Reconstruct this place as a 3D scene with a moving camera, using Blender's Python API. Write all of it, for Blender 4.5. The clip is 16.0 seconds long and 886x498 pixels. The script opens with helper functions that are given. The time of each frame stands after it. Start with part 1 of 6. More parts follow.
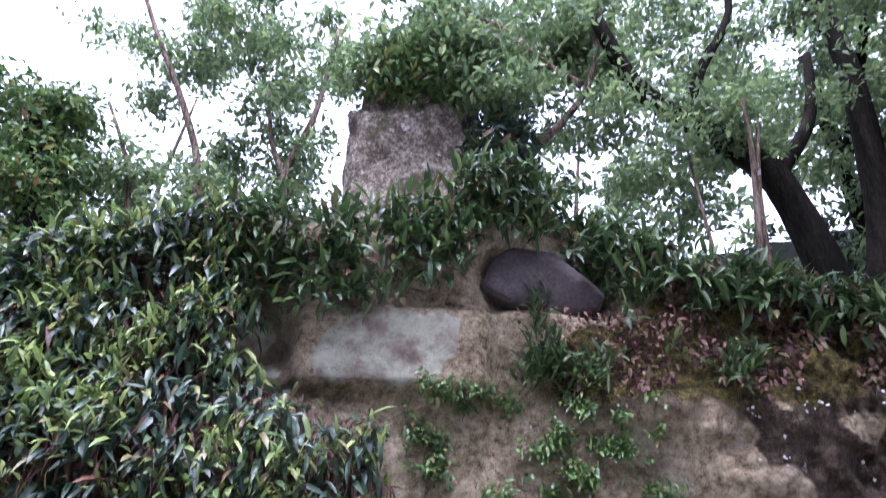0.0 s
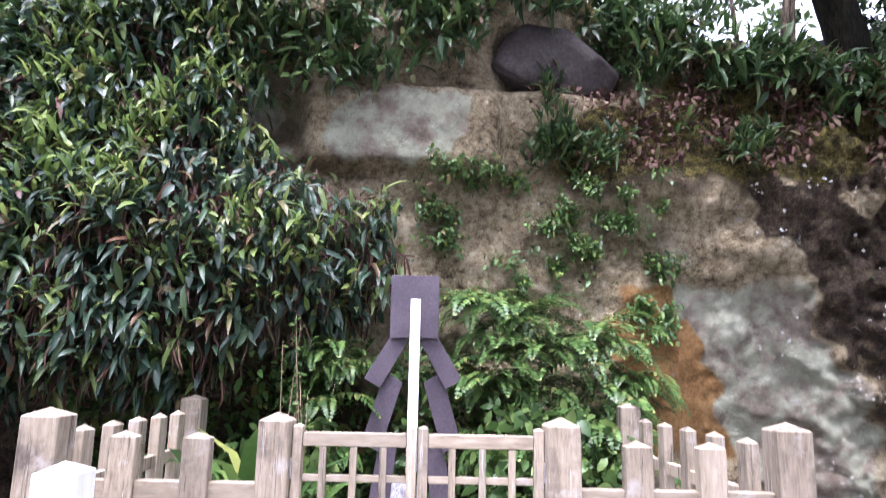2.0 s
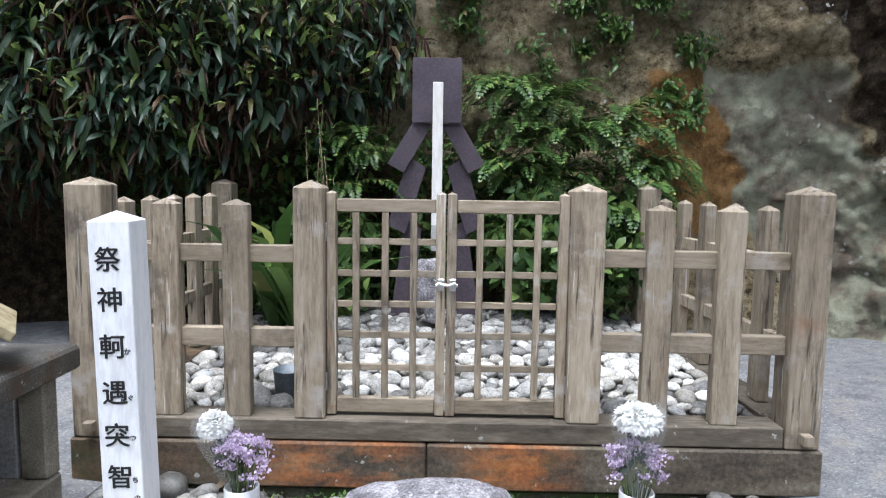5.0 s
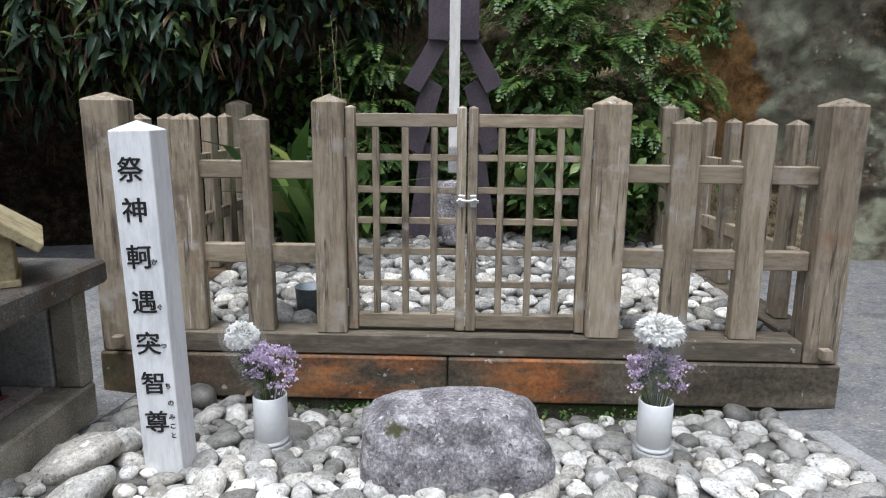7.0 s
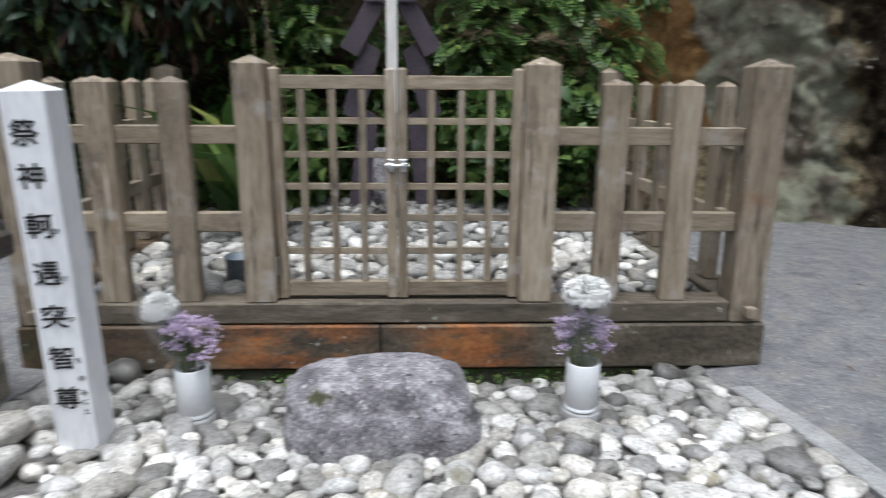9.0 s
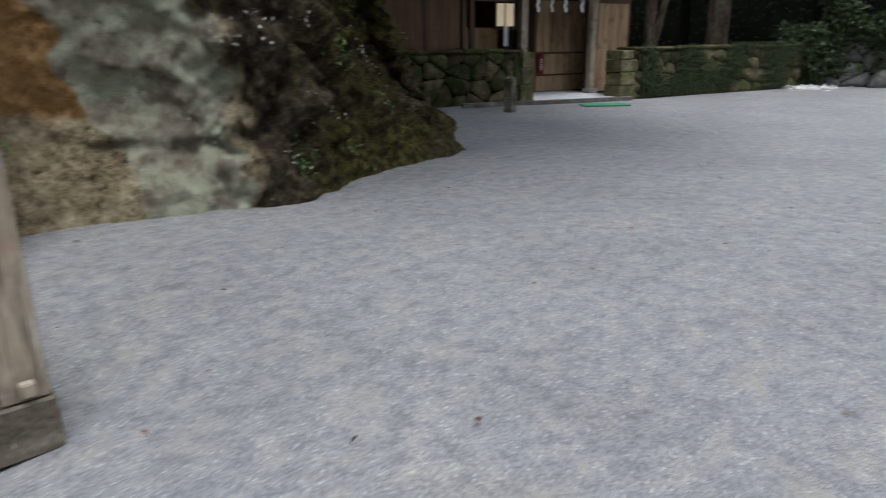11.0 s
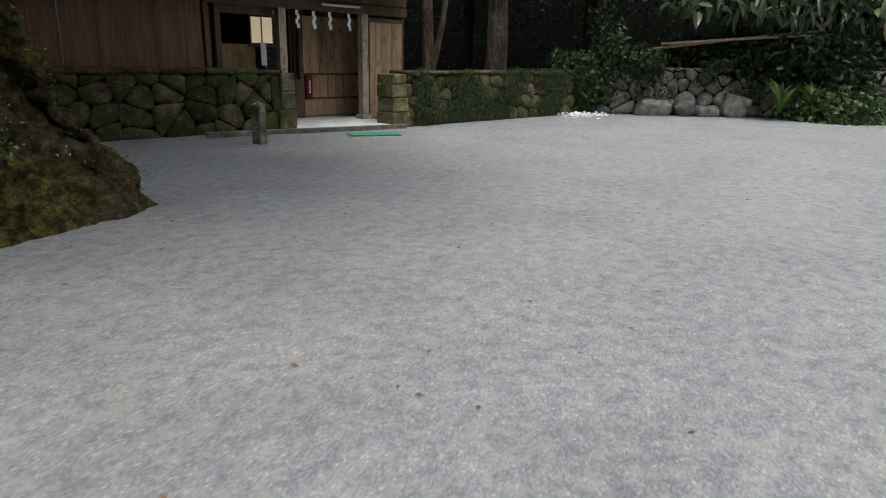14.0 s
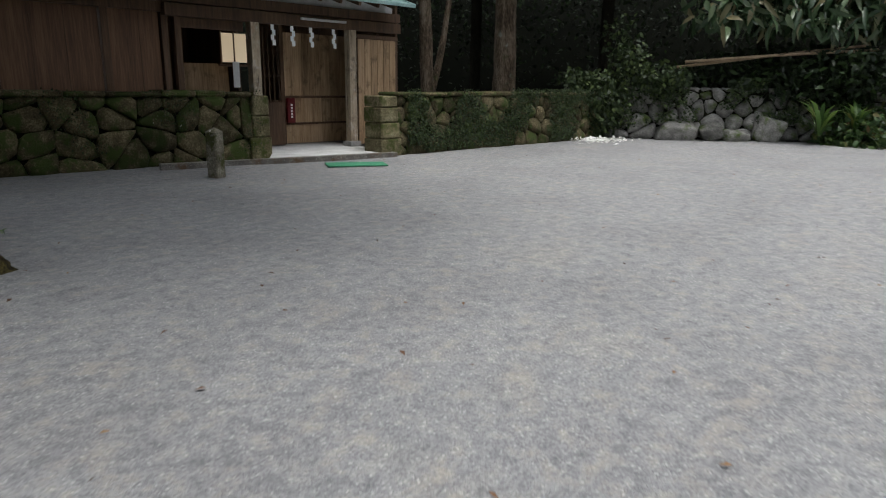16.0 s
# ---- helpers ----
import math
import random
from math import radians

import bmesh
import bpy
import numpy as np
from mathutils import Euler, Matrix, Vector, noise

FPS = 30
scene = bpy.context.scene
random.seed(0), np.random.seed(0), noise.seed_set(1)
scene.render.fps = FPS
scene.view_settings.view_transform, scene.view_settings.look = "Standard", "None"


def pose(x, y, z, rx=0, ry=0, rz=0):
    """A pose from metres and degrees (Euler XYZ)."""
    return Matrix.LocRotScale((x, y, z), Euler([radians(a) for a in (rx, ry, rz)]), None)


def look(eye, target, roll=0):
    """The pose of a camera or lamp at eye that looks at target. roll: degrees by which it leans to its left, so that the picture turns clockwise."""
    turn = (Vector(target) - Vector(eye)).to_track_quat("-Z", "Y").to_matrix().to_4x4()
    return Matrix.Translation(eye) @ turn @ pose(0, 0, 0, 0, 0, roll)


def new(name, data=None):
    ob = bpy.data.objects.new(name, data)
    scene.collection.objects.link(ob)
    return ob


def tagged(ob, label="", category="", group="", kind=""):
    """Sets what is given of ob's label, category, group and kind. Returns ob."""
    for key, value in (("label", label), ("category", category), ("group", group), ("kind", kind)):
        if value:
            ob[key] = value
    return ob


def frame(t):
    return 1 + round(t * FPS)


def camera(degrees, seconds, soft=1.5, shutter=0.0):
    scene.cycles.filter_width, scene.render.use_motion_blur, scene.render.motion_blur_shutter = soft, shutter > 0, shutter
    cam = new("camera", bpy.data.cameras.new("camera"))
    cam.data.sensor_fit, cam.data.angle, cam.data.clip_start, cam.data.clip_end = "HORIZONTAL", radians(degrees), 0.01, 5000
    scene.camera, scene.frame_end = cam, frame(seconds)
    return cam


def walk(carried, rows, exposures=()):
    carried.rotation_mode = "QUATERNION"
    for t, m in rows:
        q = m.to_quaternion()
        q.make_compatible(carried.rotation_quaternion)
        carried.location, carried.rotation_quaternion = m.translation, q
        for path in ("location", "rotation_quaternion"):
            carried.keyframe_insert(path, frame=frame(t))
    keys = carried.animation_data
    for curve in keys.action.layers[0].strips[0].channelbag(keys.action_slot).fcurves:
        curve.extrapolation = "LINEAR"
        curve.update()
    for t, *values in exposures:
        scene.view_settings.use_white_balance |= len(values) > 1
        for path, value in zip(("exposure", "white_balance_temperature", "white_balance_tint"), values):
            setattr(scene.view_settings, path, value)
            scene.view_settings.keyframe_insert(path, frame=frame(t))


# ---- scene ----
cam = camera(67.3, 16.0, soft=1.0, shutter=0.5)
PATH = [
    (0, (0.271, 0.065, 1.603), (0.273, 1.845, 2.514), 1.1),
    (0.5, (0.266, 0.079, 1.574), (0.266, 1.931, 2.33), 1.0),
    (1, (0.24, 0.097, 1.496), (0.244, 1.999, 2.113), 1.1),
    (1.5, (0.216, 0.116, 1.416), (0.223, 2.052, 1.917), 1.1),
    (2, (0.203, 0.122, 1.358), (0.21, 2.088, 1.727), 1.2),
    (2.5, (0.185, 0.127, 1.314), (0.191, 2.113, 1.546), 1.1),
    (3, (0.162, 0.128, 1.276), (0.161, 2.125, 1.38), 1.1),
    (3.5, (0.17, 0.127, 1.245), (0.156, 2.127, 1.245), 0.9),
    (4, (0.163, 0.133, 1.215), (0.146, 2.131, 1.133), 0.9),
    (4.5, (0.16, 0.13, 1.207), (0.137, 2.124, 1.057), 0.8),
    (5, (0.15, 0.135, 1.187), (0.122, 2.125, 0.987), 0.8),
    (7.5, (0.112, 0.143, 1.117), (0.039, 2.092, 0.673), 0.5),
    (8, (0.113, 0.147, 1.114), (0.029, 2.09, 0.647), 0.5),
    (8.5, (0.139, 0.155, 1.084), (0.05, 2.097, 0.614), 0.4),
    (9, (0.223, 0.179, 1.092), (0.291, 2.117, 0.602), 0.4),
    (9.5, (0.325, 0.247, 1.1), (0.791, 2.126, 0.602), 0.4),
    (10, (0.76, 0.29, 1.128), (1.41, 2.105, 0.596), -1.4),
    (10.2, (0.905, 0.345, 1.13), (1.711, 2.085, 0.582), -1.5),
    (12.3, (2.086, 0.577, 1.3), (3.626, 1.716, 0.727), 0.9),
    (12.5, (2.195, 0.601, 1.289), (3.76, 1.709, 0.719), 1.1),
    (13, (2.52, 0.714, 1.306), (4.123, 1.768, 0.74), 1.3),
    (13.5, (2.88, 0.773, 1.291), (4.504, 1.801, 0.736), 1.2),
    (14, (3.272, 0.914, 1.288), (4.896, 1.949, 0.746), 1.1),
    (14.5, (3.684, 1.026, 1.268), (5.312, 2.064, 0.743), 1.0),
    (15, (4.091, 1.221, 1.235), (5.718, 2.264, 0.719), 1.0),
    (15.5, (4.503, 1.344, 1.239), (6.13, 2.39, 0.73), 0.9),
    (16, (4.901, 1.508, 1.224), (6.51, 2.597, 0.747), 0.7),
]
EXPOSURES = [(0.0, 2.62, 5300, 36), (0.7, 2.82, 5550, 34), (1.5, 2.84, 5650, 32), (2.5, 2.45, 5550, 21), (3.5, 1.88, 5600, 13), (5.0, 1.48, 5700, 11), (8.0, 0.88, 5950, 10), (10.0, 0.96, 5850, 10), (12.5, 1.12, 6150, 9), (16.0, 1.12, 6350, 9)]
walk(cam, [(t, look(eye, target, roll)) for t, eye, target, roll in PATH], EXPOSURES)
# ---------------------------------------------------------------- light
world = bpy.data.worlds.new("sky")
scene.world = world
world.use_nodes = True
wn = world.node_tree.nodes
wl = world.node_tree.links
sky = wn.new("ShaderNodeTexSky")
sky.sky_type = "NISHITA"
sky.sun_disc = False
sky.sun_elevation = radians(74)
sky.sun_rotation = radians(200)
sky.dust_density = 4.0
grey = wn.new("ShaderNodeHueSaturation")
grey.inputs["Saturation"].default_value = 0.30
wl.new(sky.outputs[0], grey.inputs["Color"])
wl.new(grey.outputs[0], wn["Background"].inputs["Color"])
wn["Background"].inputs["Strength"].default_value = 0.15
sun = new("sun", bpy.data.lights.new("sun", "SUN"))
sun.data.energy = 0.8
sun.data.angle = radians(25)
sun.data.color = (1.0, 0.97, 0.92)
sun.matrix_world = look((0, 0, 30), (2.5, 8, 0))


# ---------------------------------------------------------------- materials
def nodes_of(name):
    m = bpy.data.materials.new(name)
    m.use_nodes = True
    return m, m.node_tree.nodes, m.node_tree.links, m.node_tree.nodes["Principled BSDF"]


def ramp_node(n, stops):
    r = n.new("ShaderNodeValToRGB")
    e = r.color_ramp.elements
    while len(e) < len(stops):
        e.new(0.5)
    for el, (p, c) in zip(e, stops):
        el.position, el.color = p, (*c, 1)
    return r


def noise_node(n, l, coord, scale, detail=5.0, rough=0.6, stretch=None):
    t = n.new("ShaderNodeTexNoise")
    t.inputs["Scale"].default_value = scale
    t.inputs["Detail"].default_value = detail
    t.inputs["Roughness"].default_value = rough
    if stretch:
        mp = n.new("ShaderNodeMapping")
        mp.inputs["Scale"].default_value = stretch
        l.new(coord, mp.inputs["Vector"])
        l.new(mp.outputs[0], t.inputs["Vector"])
    else:
        l.new(coord, t.inputs["Vector"])
    return t


def mixer(n, l, fac, a, b, mode="MIX"):
    m = n.new("ShaderNodeMix")
    m.data_type, m.blend_type = "RGBA", mode
    for sock, val in ((m.inputs[0], fac), (m.inputs[6], a), (m.inputs[7], b)):
        if isinstance(val, (int, float)):
            sock.default_value = val
        elif isinstance(val, tuple):
            sock.default_value = (*val, 1)
        else:
            l.new(val, sock)
    return m.outputs[2]


def vary(n, l, color, source, amount):
    """Lighten and darken a colour piece by piece."""
    hs = n.new("ShaderNodeHueSaturation")
    mr = n.new("ShaderNodeMapRange")
    mr.inputs["To Min"].default_value, mr.inputs["To Max"].default_value = 1 - amount, 1 + amount
    l.new(source, mr.inputs["Value"])
    l.new(mr.outputs[0], hs.inputs["Value"])
    l.new(color, hs.inputs["Color"])
    return hs.outputs[0]


def surface(name, stops, scale=3.0, fine=40.0, rough=0.85, bump=0.3, stretch=None, spots=None, piece=0.0, depth=0.01, world_space=True, metal=0.0, tint=None):
    """Two-scale stained surface with fine relief; spots: (colour, scale, threshold, softness, stretch)."""
    m, n, l, p = nodes_of(name)
    tc = n.new("ShaderNodeTexCoord")
    co = tc.outputs["Object"]
    if world_space:
        g = n.new("ShaderNodeNewGeometry")
        co = g.outputs["Position"]
    if piece:
        oi = n.new("ShaderNodeObjectInfo")
        ad = n.new("ShaderNodeVectorMath")
        ad.operation = "MULTIPLY_ADD"
        ad.inputs[0].default_value = (17.0, 31.0, 23.0)
        cx = n.new("ShaderNodeCombineXYZ")
        for k in range(3):
            l.new(oi.outputs["Random"], cx.inputs[k])
        l.new(cx.outputs[0], ad.inputs[1])
        l.new(co, ad.inputs[2])
        co = ad.outputs[0]
    a = noise_node(n, l, co, scale, 6, 0.62, stretch)
    b = noise_node(n, l, co, fine, 4, 0.7, stretch)
    mx = n.new("ShaderNodeMath")
    mx.operation = "MULTIPLY_ADD"
    mx.inputs[1].default_value = 0.5
    l.new(b.outputs[0], mx.inputs[0])
    sc = n.new("ShaderNodeMath")
    sc.operation = "MULTIPLY"
    sc.inputs[1].default_value = 0.5
    l.new(a.outputs[0], sc.inputs[0])
    l.new(sc.outputs[0], mx.inputs[2])
    r = ramp_node(n, stops)
    ct = n.new("ShaderNodeMapRange")
    ct.inputs["From Min"].default_value, ct.inputs["From Max"].default_value = 0.31, 0.69
    l.new(mx.outputs[0], ct.inputs["Value"])
    l.new(ct.outputs[0], r.inputs[0])
    col = r.outputs[0]
    for sp in spots or ():
        c, s, th, soft = sp[:4]
        t = noise_node(n, l, co, s, 5, 0.65, sp[4] if len(sp) > 4 else None)
        mr = n.new("ShaderNodeMapRange")
        mr.inputs["From Min"].default_value, mr.inputs["From Max"].default_value = th, th + soft
        l.new(t.outputs[0], mr.inputs["Value"])
        col = mixer(n, l, mr.outputs[0], col, c)
    if piece:
        col = vary(n, l, col, oi.outputs["Random"], piece)
    if piece and tint:
        fr = n.new("ShaderNodeMath")
        fr.operation = "MULTIPLY"
        fr.inputs[1].default_value = 7.31
        l.new(oi.outputs["Random"], fr.inputs[0])
        fx = n.new("ShaderNodeMath")
        fx.operation = "FRACT"
        l.new(fr.outputs[0], fx.inputs[0])
        col = mixer(n, l, fx.outputs[0], col, mixer(n, l, 1.0, col, tint, "MULTIPLY"))
    l.new(col, p.inputs["Base Color"])
    p.inputs["Roughness"].default_value = rough
    p.inputs["Metallic"].default_value = metal
    if rough >= 0.9:
        p.inputs["Specular IOR Level"].default_value = 0.15 if rough < 0.95 else 0.03
    bp = n.new("ShaderNodeBump")
    bp.inputs["Strength"].default_value, bp.inputs["Distance"].default_value = bump, depth
    l.new(mx.outputs[0], bp.inputs["Height"])
    l.new(bp.outputs[0], p.inputs["Normal"])
    return m


def leaf_material(name, stops, rough=0.45, light=0.25, mottle=0.35):
    """Leaves that differ one by one and let some light through."""
    m, n, l, p = nodes_of(name)
    g = n.new("ShaderNodeNewGeometry")
    r = ramp_node(n, stops)
    l.new(g.outputs["Random Per Island"], r.inputs[0])
    t = noise_node(n, l, g.outputs["Position"], 25.0, 3)
    col = mixer(n, l, mottle, r.outputs[0], vary(n, l, r.outputs[0], t.outputs[0], 0.8))
    l.new(col, p.inputs["Base Color"])
    p.inputs["Roughness"].default_value = rough
    p.inputs["Specular IOR Level"].default_value = 0.32
    tr = n.new("ShaderNodeBsdfTranslucent")
    l.new(col, tr.inputs["Color"])
    ms = n.new("ShaderNodeMixShader")
    ms.inputs[0].default_value = light
    l.new(p.outputs[0], ms.inputs[1])
    l.new(tr.outputs[0], ms.inputs[2])
    l.new(ms.outputs[0], n["Material Output"].inputs["Surface"])
    return m


def gravel_material():
    m, n, l, p = nodes_of("gravel")
    co = n.new("ShaderNodeNewGeometry").outputs["Position"]
    v = n.new("ShaderNodeTexVoronoi")
    v.inputs["Scale"].default_value = 105.0
    l.new(co, v.inputs["Vector"])
    v2 = n.new("ShaderNodeTexVoronoi")
    v2.inputs["Scale"].default_value = 230.0
    l.new(co, v2.inputs["Vector"])
    sep = n.new("ShaderNodeSeparateColor")
    l.new(v.outputs["Color"], sep.inputs[0])
    r = ramp_node(n, [(0.0, (0.187, 0.189, 0.193)), (0.5, (0.256, 0.259, 0.264)), (0.95, (0.315, 0.316, 0.318)), (1.0, (0.46, 0.455, 0.45))])
    l.new(sep.outputs[0], r.inputs[0])
    big = noise_node(n, l, co, 0.9, 6, 0.6)
    rb = ramp_node(n, [(0.3, (0.84, 0.83, 0.83)), (0.55, (1.0, 1.0, 1.0)), (0.75, (1.1, 1.06, 0.99))])
    l.new(big.outputs[0], rb.inputs[0])
    mid = noise_node(n, l, co, 9.0, 6, 0.72)
    rm = ramp_node(n, [(0.34, (0.70, 0.70, 0.71)), (0.5, (0.98, 0.98, 0.98)), (0.66, (1.24, 1.20, 1.13))])
    l.new(mid.outputs[0], rm.inputs[0])
    col = mixer(n, l, 1.0, r.outputs[0], rb.outputs[0], "MULTIPLY")
    col = mixer(n, l, 1.0, col, rm.outputs[0], "MULTIPLY")
    sand = noise_node(n, l, co, 4.5, 6, 0.7)
    mr = n.new("ShaderNodeMapRange")
    mr.inputs["From Min"].default_value, mr.inputs["From Max"].default_value = 0.53, 0.68
    mr.inputs["To Max"].default_value = 0.4
    l.new(sand.outputs[0], mr.inputs["Value"])
    col = mixer(n, l, mr.outputs[0], col, (0.34, 0.29, 0.23))
    l.new(col, p.inputs["Base Color"])
    p.inputs["Roughness"].default_value = 0.75
    h = n.new("ShaderNodeMath")
    h.operation = "ADD"
    l.new(v.outputs["Distance"], h.inputs[0])
    l.new(v2.outputs["Distance"], h.inputs[1])
    bp = n.new("ShaderNodeBump")
    bp.invert = True
    bp.inputs["Strength"].default_value, bp.inputs["Distance"].default_value = 0.75, 0.010
    l.new(h.outputs[0], bp.inputs["Height"])
    l.new(bp.outputs[0], p.inputs["Normal"])
    return m


def cliff_material():
    """Soft sandstone with green, ochre, dark and mossy zones given per vertex."""
    m, n, l, p = nodes_of("cliff_rock")
    co = n.new("ShaderNodeNewGeometry").outputs["Position"]
    a = noise_node(n, l, co, 2.2, 10, 0.72)
    b = noise_node(n, l, co, 14.0, 8, 0.75)
    c = noise_node(n, l, co, 60.0, 4, 0.7)
    r = ramp_node(n, [(0.39, (0.045, 0.033, 0.018)), (0.445, (0.19, 0.147, 0.083)), (0.51, (0.355, 0.288, 0.172)), (0.59, (0.56, 0.485, 0.325))])
    bc = mixer(n, l, 0.2, b.outputs[0], c.outputs[0])
    l.new(mixer(n, l, 0.68, a.outputs[0], bc), r.inputs[0])
    col = r.outputs[0]
    wv = n.new("ShaderNodeTexVoronoi")
    wv.feature = "DISTANCE_TO_EDGE"
    wv.inputs["Scale"].default_value = 2.6
    mpw = n.new("ShaderNodeMapping")
    mpw.inputs["Scale"].default_value = (1.0, 1.0, 2.4)
    wp = n.new("ShaderNodeVectorMath")
    wp.operation = "MULTIPLY_ADD"
    wp.inputs[1].default_value = (0.45, 0.45, 0.45)
    l.new(noise_node(n, l, co, 3.5, 6, 0.7).outputs["Color"], wp.inputs[0])
    l.new(co, wp.inputs[2])
    l.new(wp.outputs[0], mpw.inputs["Vector"])
    l.new(mpw.outputs[0], wv.inputs["Vector"])
    crk = n.new("ShaderNodeMapRange")
    crk.inputs["From Min"].default_value, crk.inputs["From Max"].default_value = 0.0, 0.045
    l.new(wv.outputs["Distance"], crk.inputs["Value"])
    zones = (("green", [(0.36, (0.20, 0.16, 0.12)), (0.45, (0.32, 0.285, 0.215)), (0.52, (0.42, 0.425, 0.305)), (0.64, (0.55, 0.575, 0.42))], 0.92),
             ("ochre", [(0.36, (0.14, 0.068, 0.024)), (0.5, (0.36, 0.195, 0.068)), (0.64, (0.52, 0.32, 0.13))], 0.95),
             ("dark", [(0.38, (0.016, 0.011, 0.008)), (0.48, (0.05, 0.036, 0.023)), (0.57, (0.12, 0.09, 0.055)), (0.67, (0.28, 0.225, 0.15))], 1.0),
             ("moss", [(0.40, (0.010, 0.008, 0.004)), (0.48, (0.045, 0.036, 0.012)), (0.55, (0.13, 0.108, 0.026)), (0.66, (0.30, 0.245, 0.07))], 1.0))
    for name, stops, most in zones:
        at = n.new("ShaderNodeAttribute")
        at.attribute_name = name
        rr = ramp_node(n, stops)
        l.new(mixer(n, l, 0.3, noise_node(n, l, co, 11.0, 8, 0.78).outputs[0], c.outputs[0]) if name in ("moss", "dark") else mixer(n, l, 0.15, noise_node(n, l, co, 4.0, 6, 0.6).outputs[0], b.outputs[0]) if name == "green" else mixer(n, l, 0.68, a.outputs[0], bc), rr.inputs[0])
        mu = n.new("ShaderNodeMath")
        mu.operation = "MULTIPLY_ADD"
        l.new(b.outputs[0], mu.inputs[0])
        mu.inputs[1].default_value = 1.2
        sb = n.new("ShaderNodeMath")
        sb.operation = "MULTIPLY_ADD"
        sb.inputs[1].default_value = 2.2
        sb.inputs[2].default_value = -1.2
        l.new(at.outputs["Fac"], sb.inputs[0])
        l.new(sb.outputs[0], mu.inputs[2])
        cl = n.new("ShaderNodeClamp")
        cl.inputs["Max"].default_value = most
        l.new(mu.outputs[0], cl.inputs[0])
        col = mixer(n, l, cl.outputs[0], col, rr.outputs[0])
    dk = mixer(n, l, 0.22, col, (0.02, 0.017, 0.012))
    col = mixer(n, l, crk.outputs[0], dk, col)
    li = noise_node(n, l, co, 5.0, 8, 0.75)
    mr = n.new("ShaderNodeMapRange")
    mr.inputs["From Min"].default_value, mr.inputs["From Max"].default_value = 0.64, 0.67
    mr.inputs["To Max"].default_value = 0.7
    l.new(li.outputs[0], mr.inputs["Value"])
    col = mixer(n, l, mr.outputs[0], col, (0.44, 0.42, 0.36))
    l.new(col, p.inputs["Base Color"])
    p.inputs["Roughness"].default_value = 0.9
    p.inputs["Specular IOR Level"].default_value = 0.15
    bp = n.new("ShaderNodeBump")
    bp.inputs["Strength"].default_value, bp.inputs["Distance"].default_value = 0.9, 0.10
    l.new(mixer(n, l, 0.3, b.outputs[0], c.outputs[0]), bp.inputs["Height"])
    b2 = n.new("ShaderNodeBump")
    b2.inputs["Strength"].default_value, b2.inputs["Distance"].default_value = 0.7, 0.13
    hsum = n.new("ShaderNodeMath")
    hsum.operation = "MULTIPLY_ADD"
    hsum.inputs[1].default_value = 0.05
    l.new(crk.outputs[0], hsum.inputs[0])
    l.new(noise_node(n, l, co, 8.0, 9, 0.78, (1.0, 1.0, 1.9)).outputs[0], hsum.inputs[2])
    l.new(hsum.outputs[0], b2.inputs["Height"])
    l.new(bp.outputs[0], b2.inputs["Normal"])
    l.new(b2.outputs[0], p.inputs["Normal"])
    return m


GRAVEL = gravel_material()
CLIFF = cliff_material()
PEBBLE = surface("pebble", [(0.0, (0.09, 0.086, 0.078)), (0.42, (0.33, 0.325, 0.305)), (0.9, (0.68, 0.67, 0.64))], 9, 90, 0.6, 0.3, piece=0.62, depth=0.004, tint=(1.0, 0.96, 0.89),
                 spots=[((0.08, 0.077, 0.07), 55, 0.60, 0.06), ((0.15, 0.135, 0.085), 7, 0.57, 0.15), ((0.64, 0.63, 0.60), 16, 0.58, 0.05)])
BOULDER = surface("boulder", [(0.05, (0.04, 0.037, 0.039)), (0.38, (0.145, 0.136, 0.143)), (0.6, (0.28, 0.265, 0.274)), (0.95, (0.62, 0.60, 0.60))], 11, 85, 0.85, 0.9, depth=0.010,
                  spots=[((0.50, 0.49, 0.48), 48, 0.60, 0.05), ((0.03, 0.03, 0.03), 40, 0.63, 0.05), ((0.46, 0.47, 0.43), 6, 0.67, 0.03), ((0.06, 0.06, 0.025), 5, 0.66, 0.06)])
WOOD = surface("weathered_wood", [(0.0, (0.105, 0.082, 0.056)), (0.45, (0.272, 0.22, 0.152)), (0.95, (0.415, 0.35, 0.262))], 4, 26, 0.85, 0.5, (2.0, 2.0, 0.3), piece=0.18, depth=0.006,
               spots=[((0.085, 0.066, 0.05), 4.0, 0.54, 0.22), ((0.40, 0.36, 0.31), 7.0, 0.56, 0.16), ((0.26, 0.13, 0.065), 2.2, 0.60, 0.14), ((0.075, 0.06, 0.044), 9.0, 0.57, 0.10, (3.0, 3.0, 0.22)), ((0.48, 0.44, 0.38), 10.0, 0.62, 0.06, (3.5, 3.5, 0.2)), ((0.5, 0.48, 0.44), 12, 0.70, 0.04)])
WOOD_H = surface("weathered_rail", [(0.0, (0.105, 0.082, 0.056)), (0.45, (0.272, 0.22, 0.152)), (0.95, (0.415, 0.35, 0.262))], 4, 26, 0.85, 0.5, (0.3, 2.0, 2.0), piece=0.18, depth=0.006,
                 spots=[((0.10, 0.082, 0.064), 4.0, 0.56, 0.2), ((0.40, 0.36, 0.31), 7.0, 0.57, 0.16)])
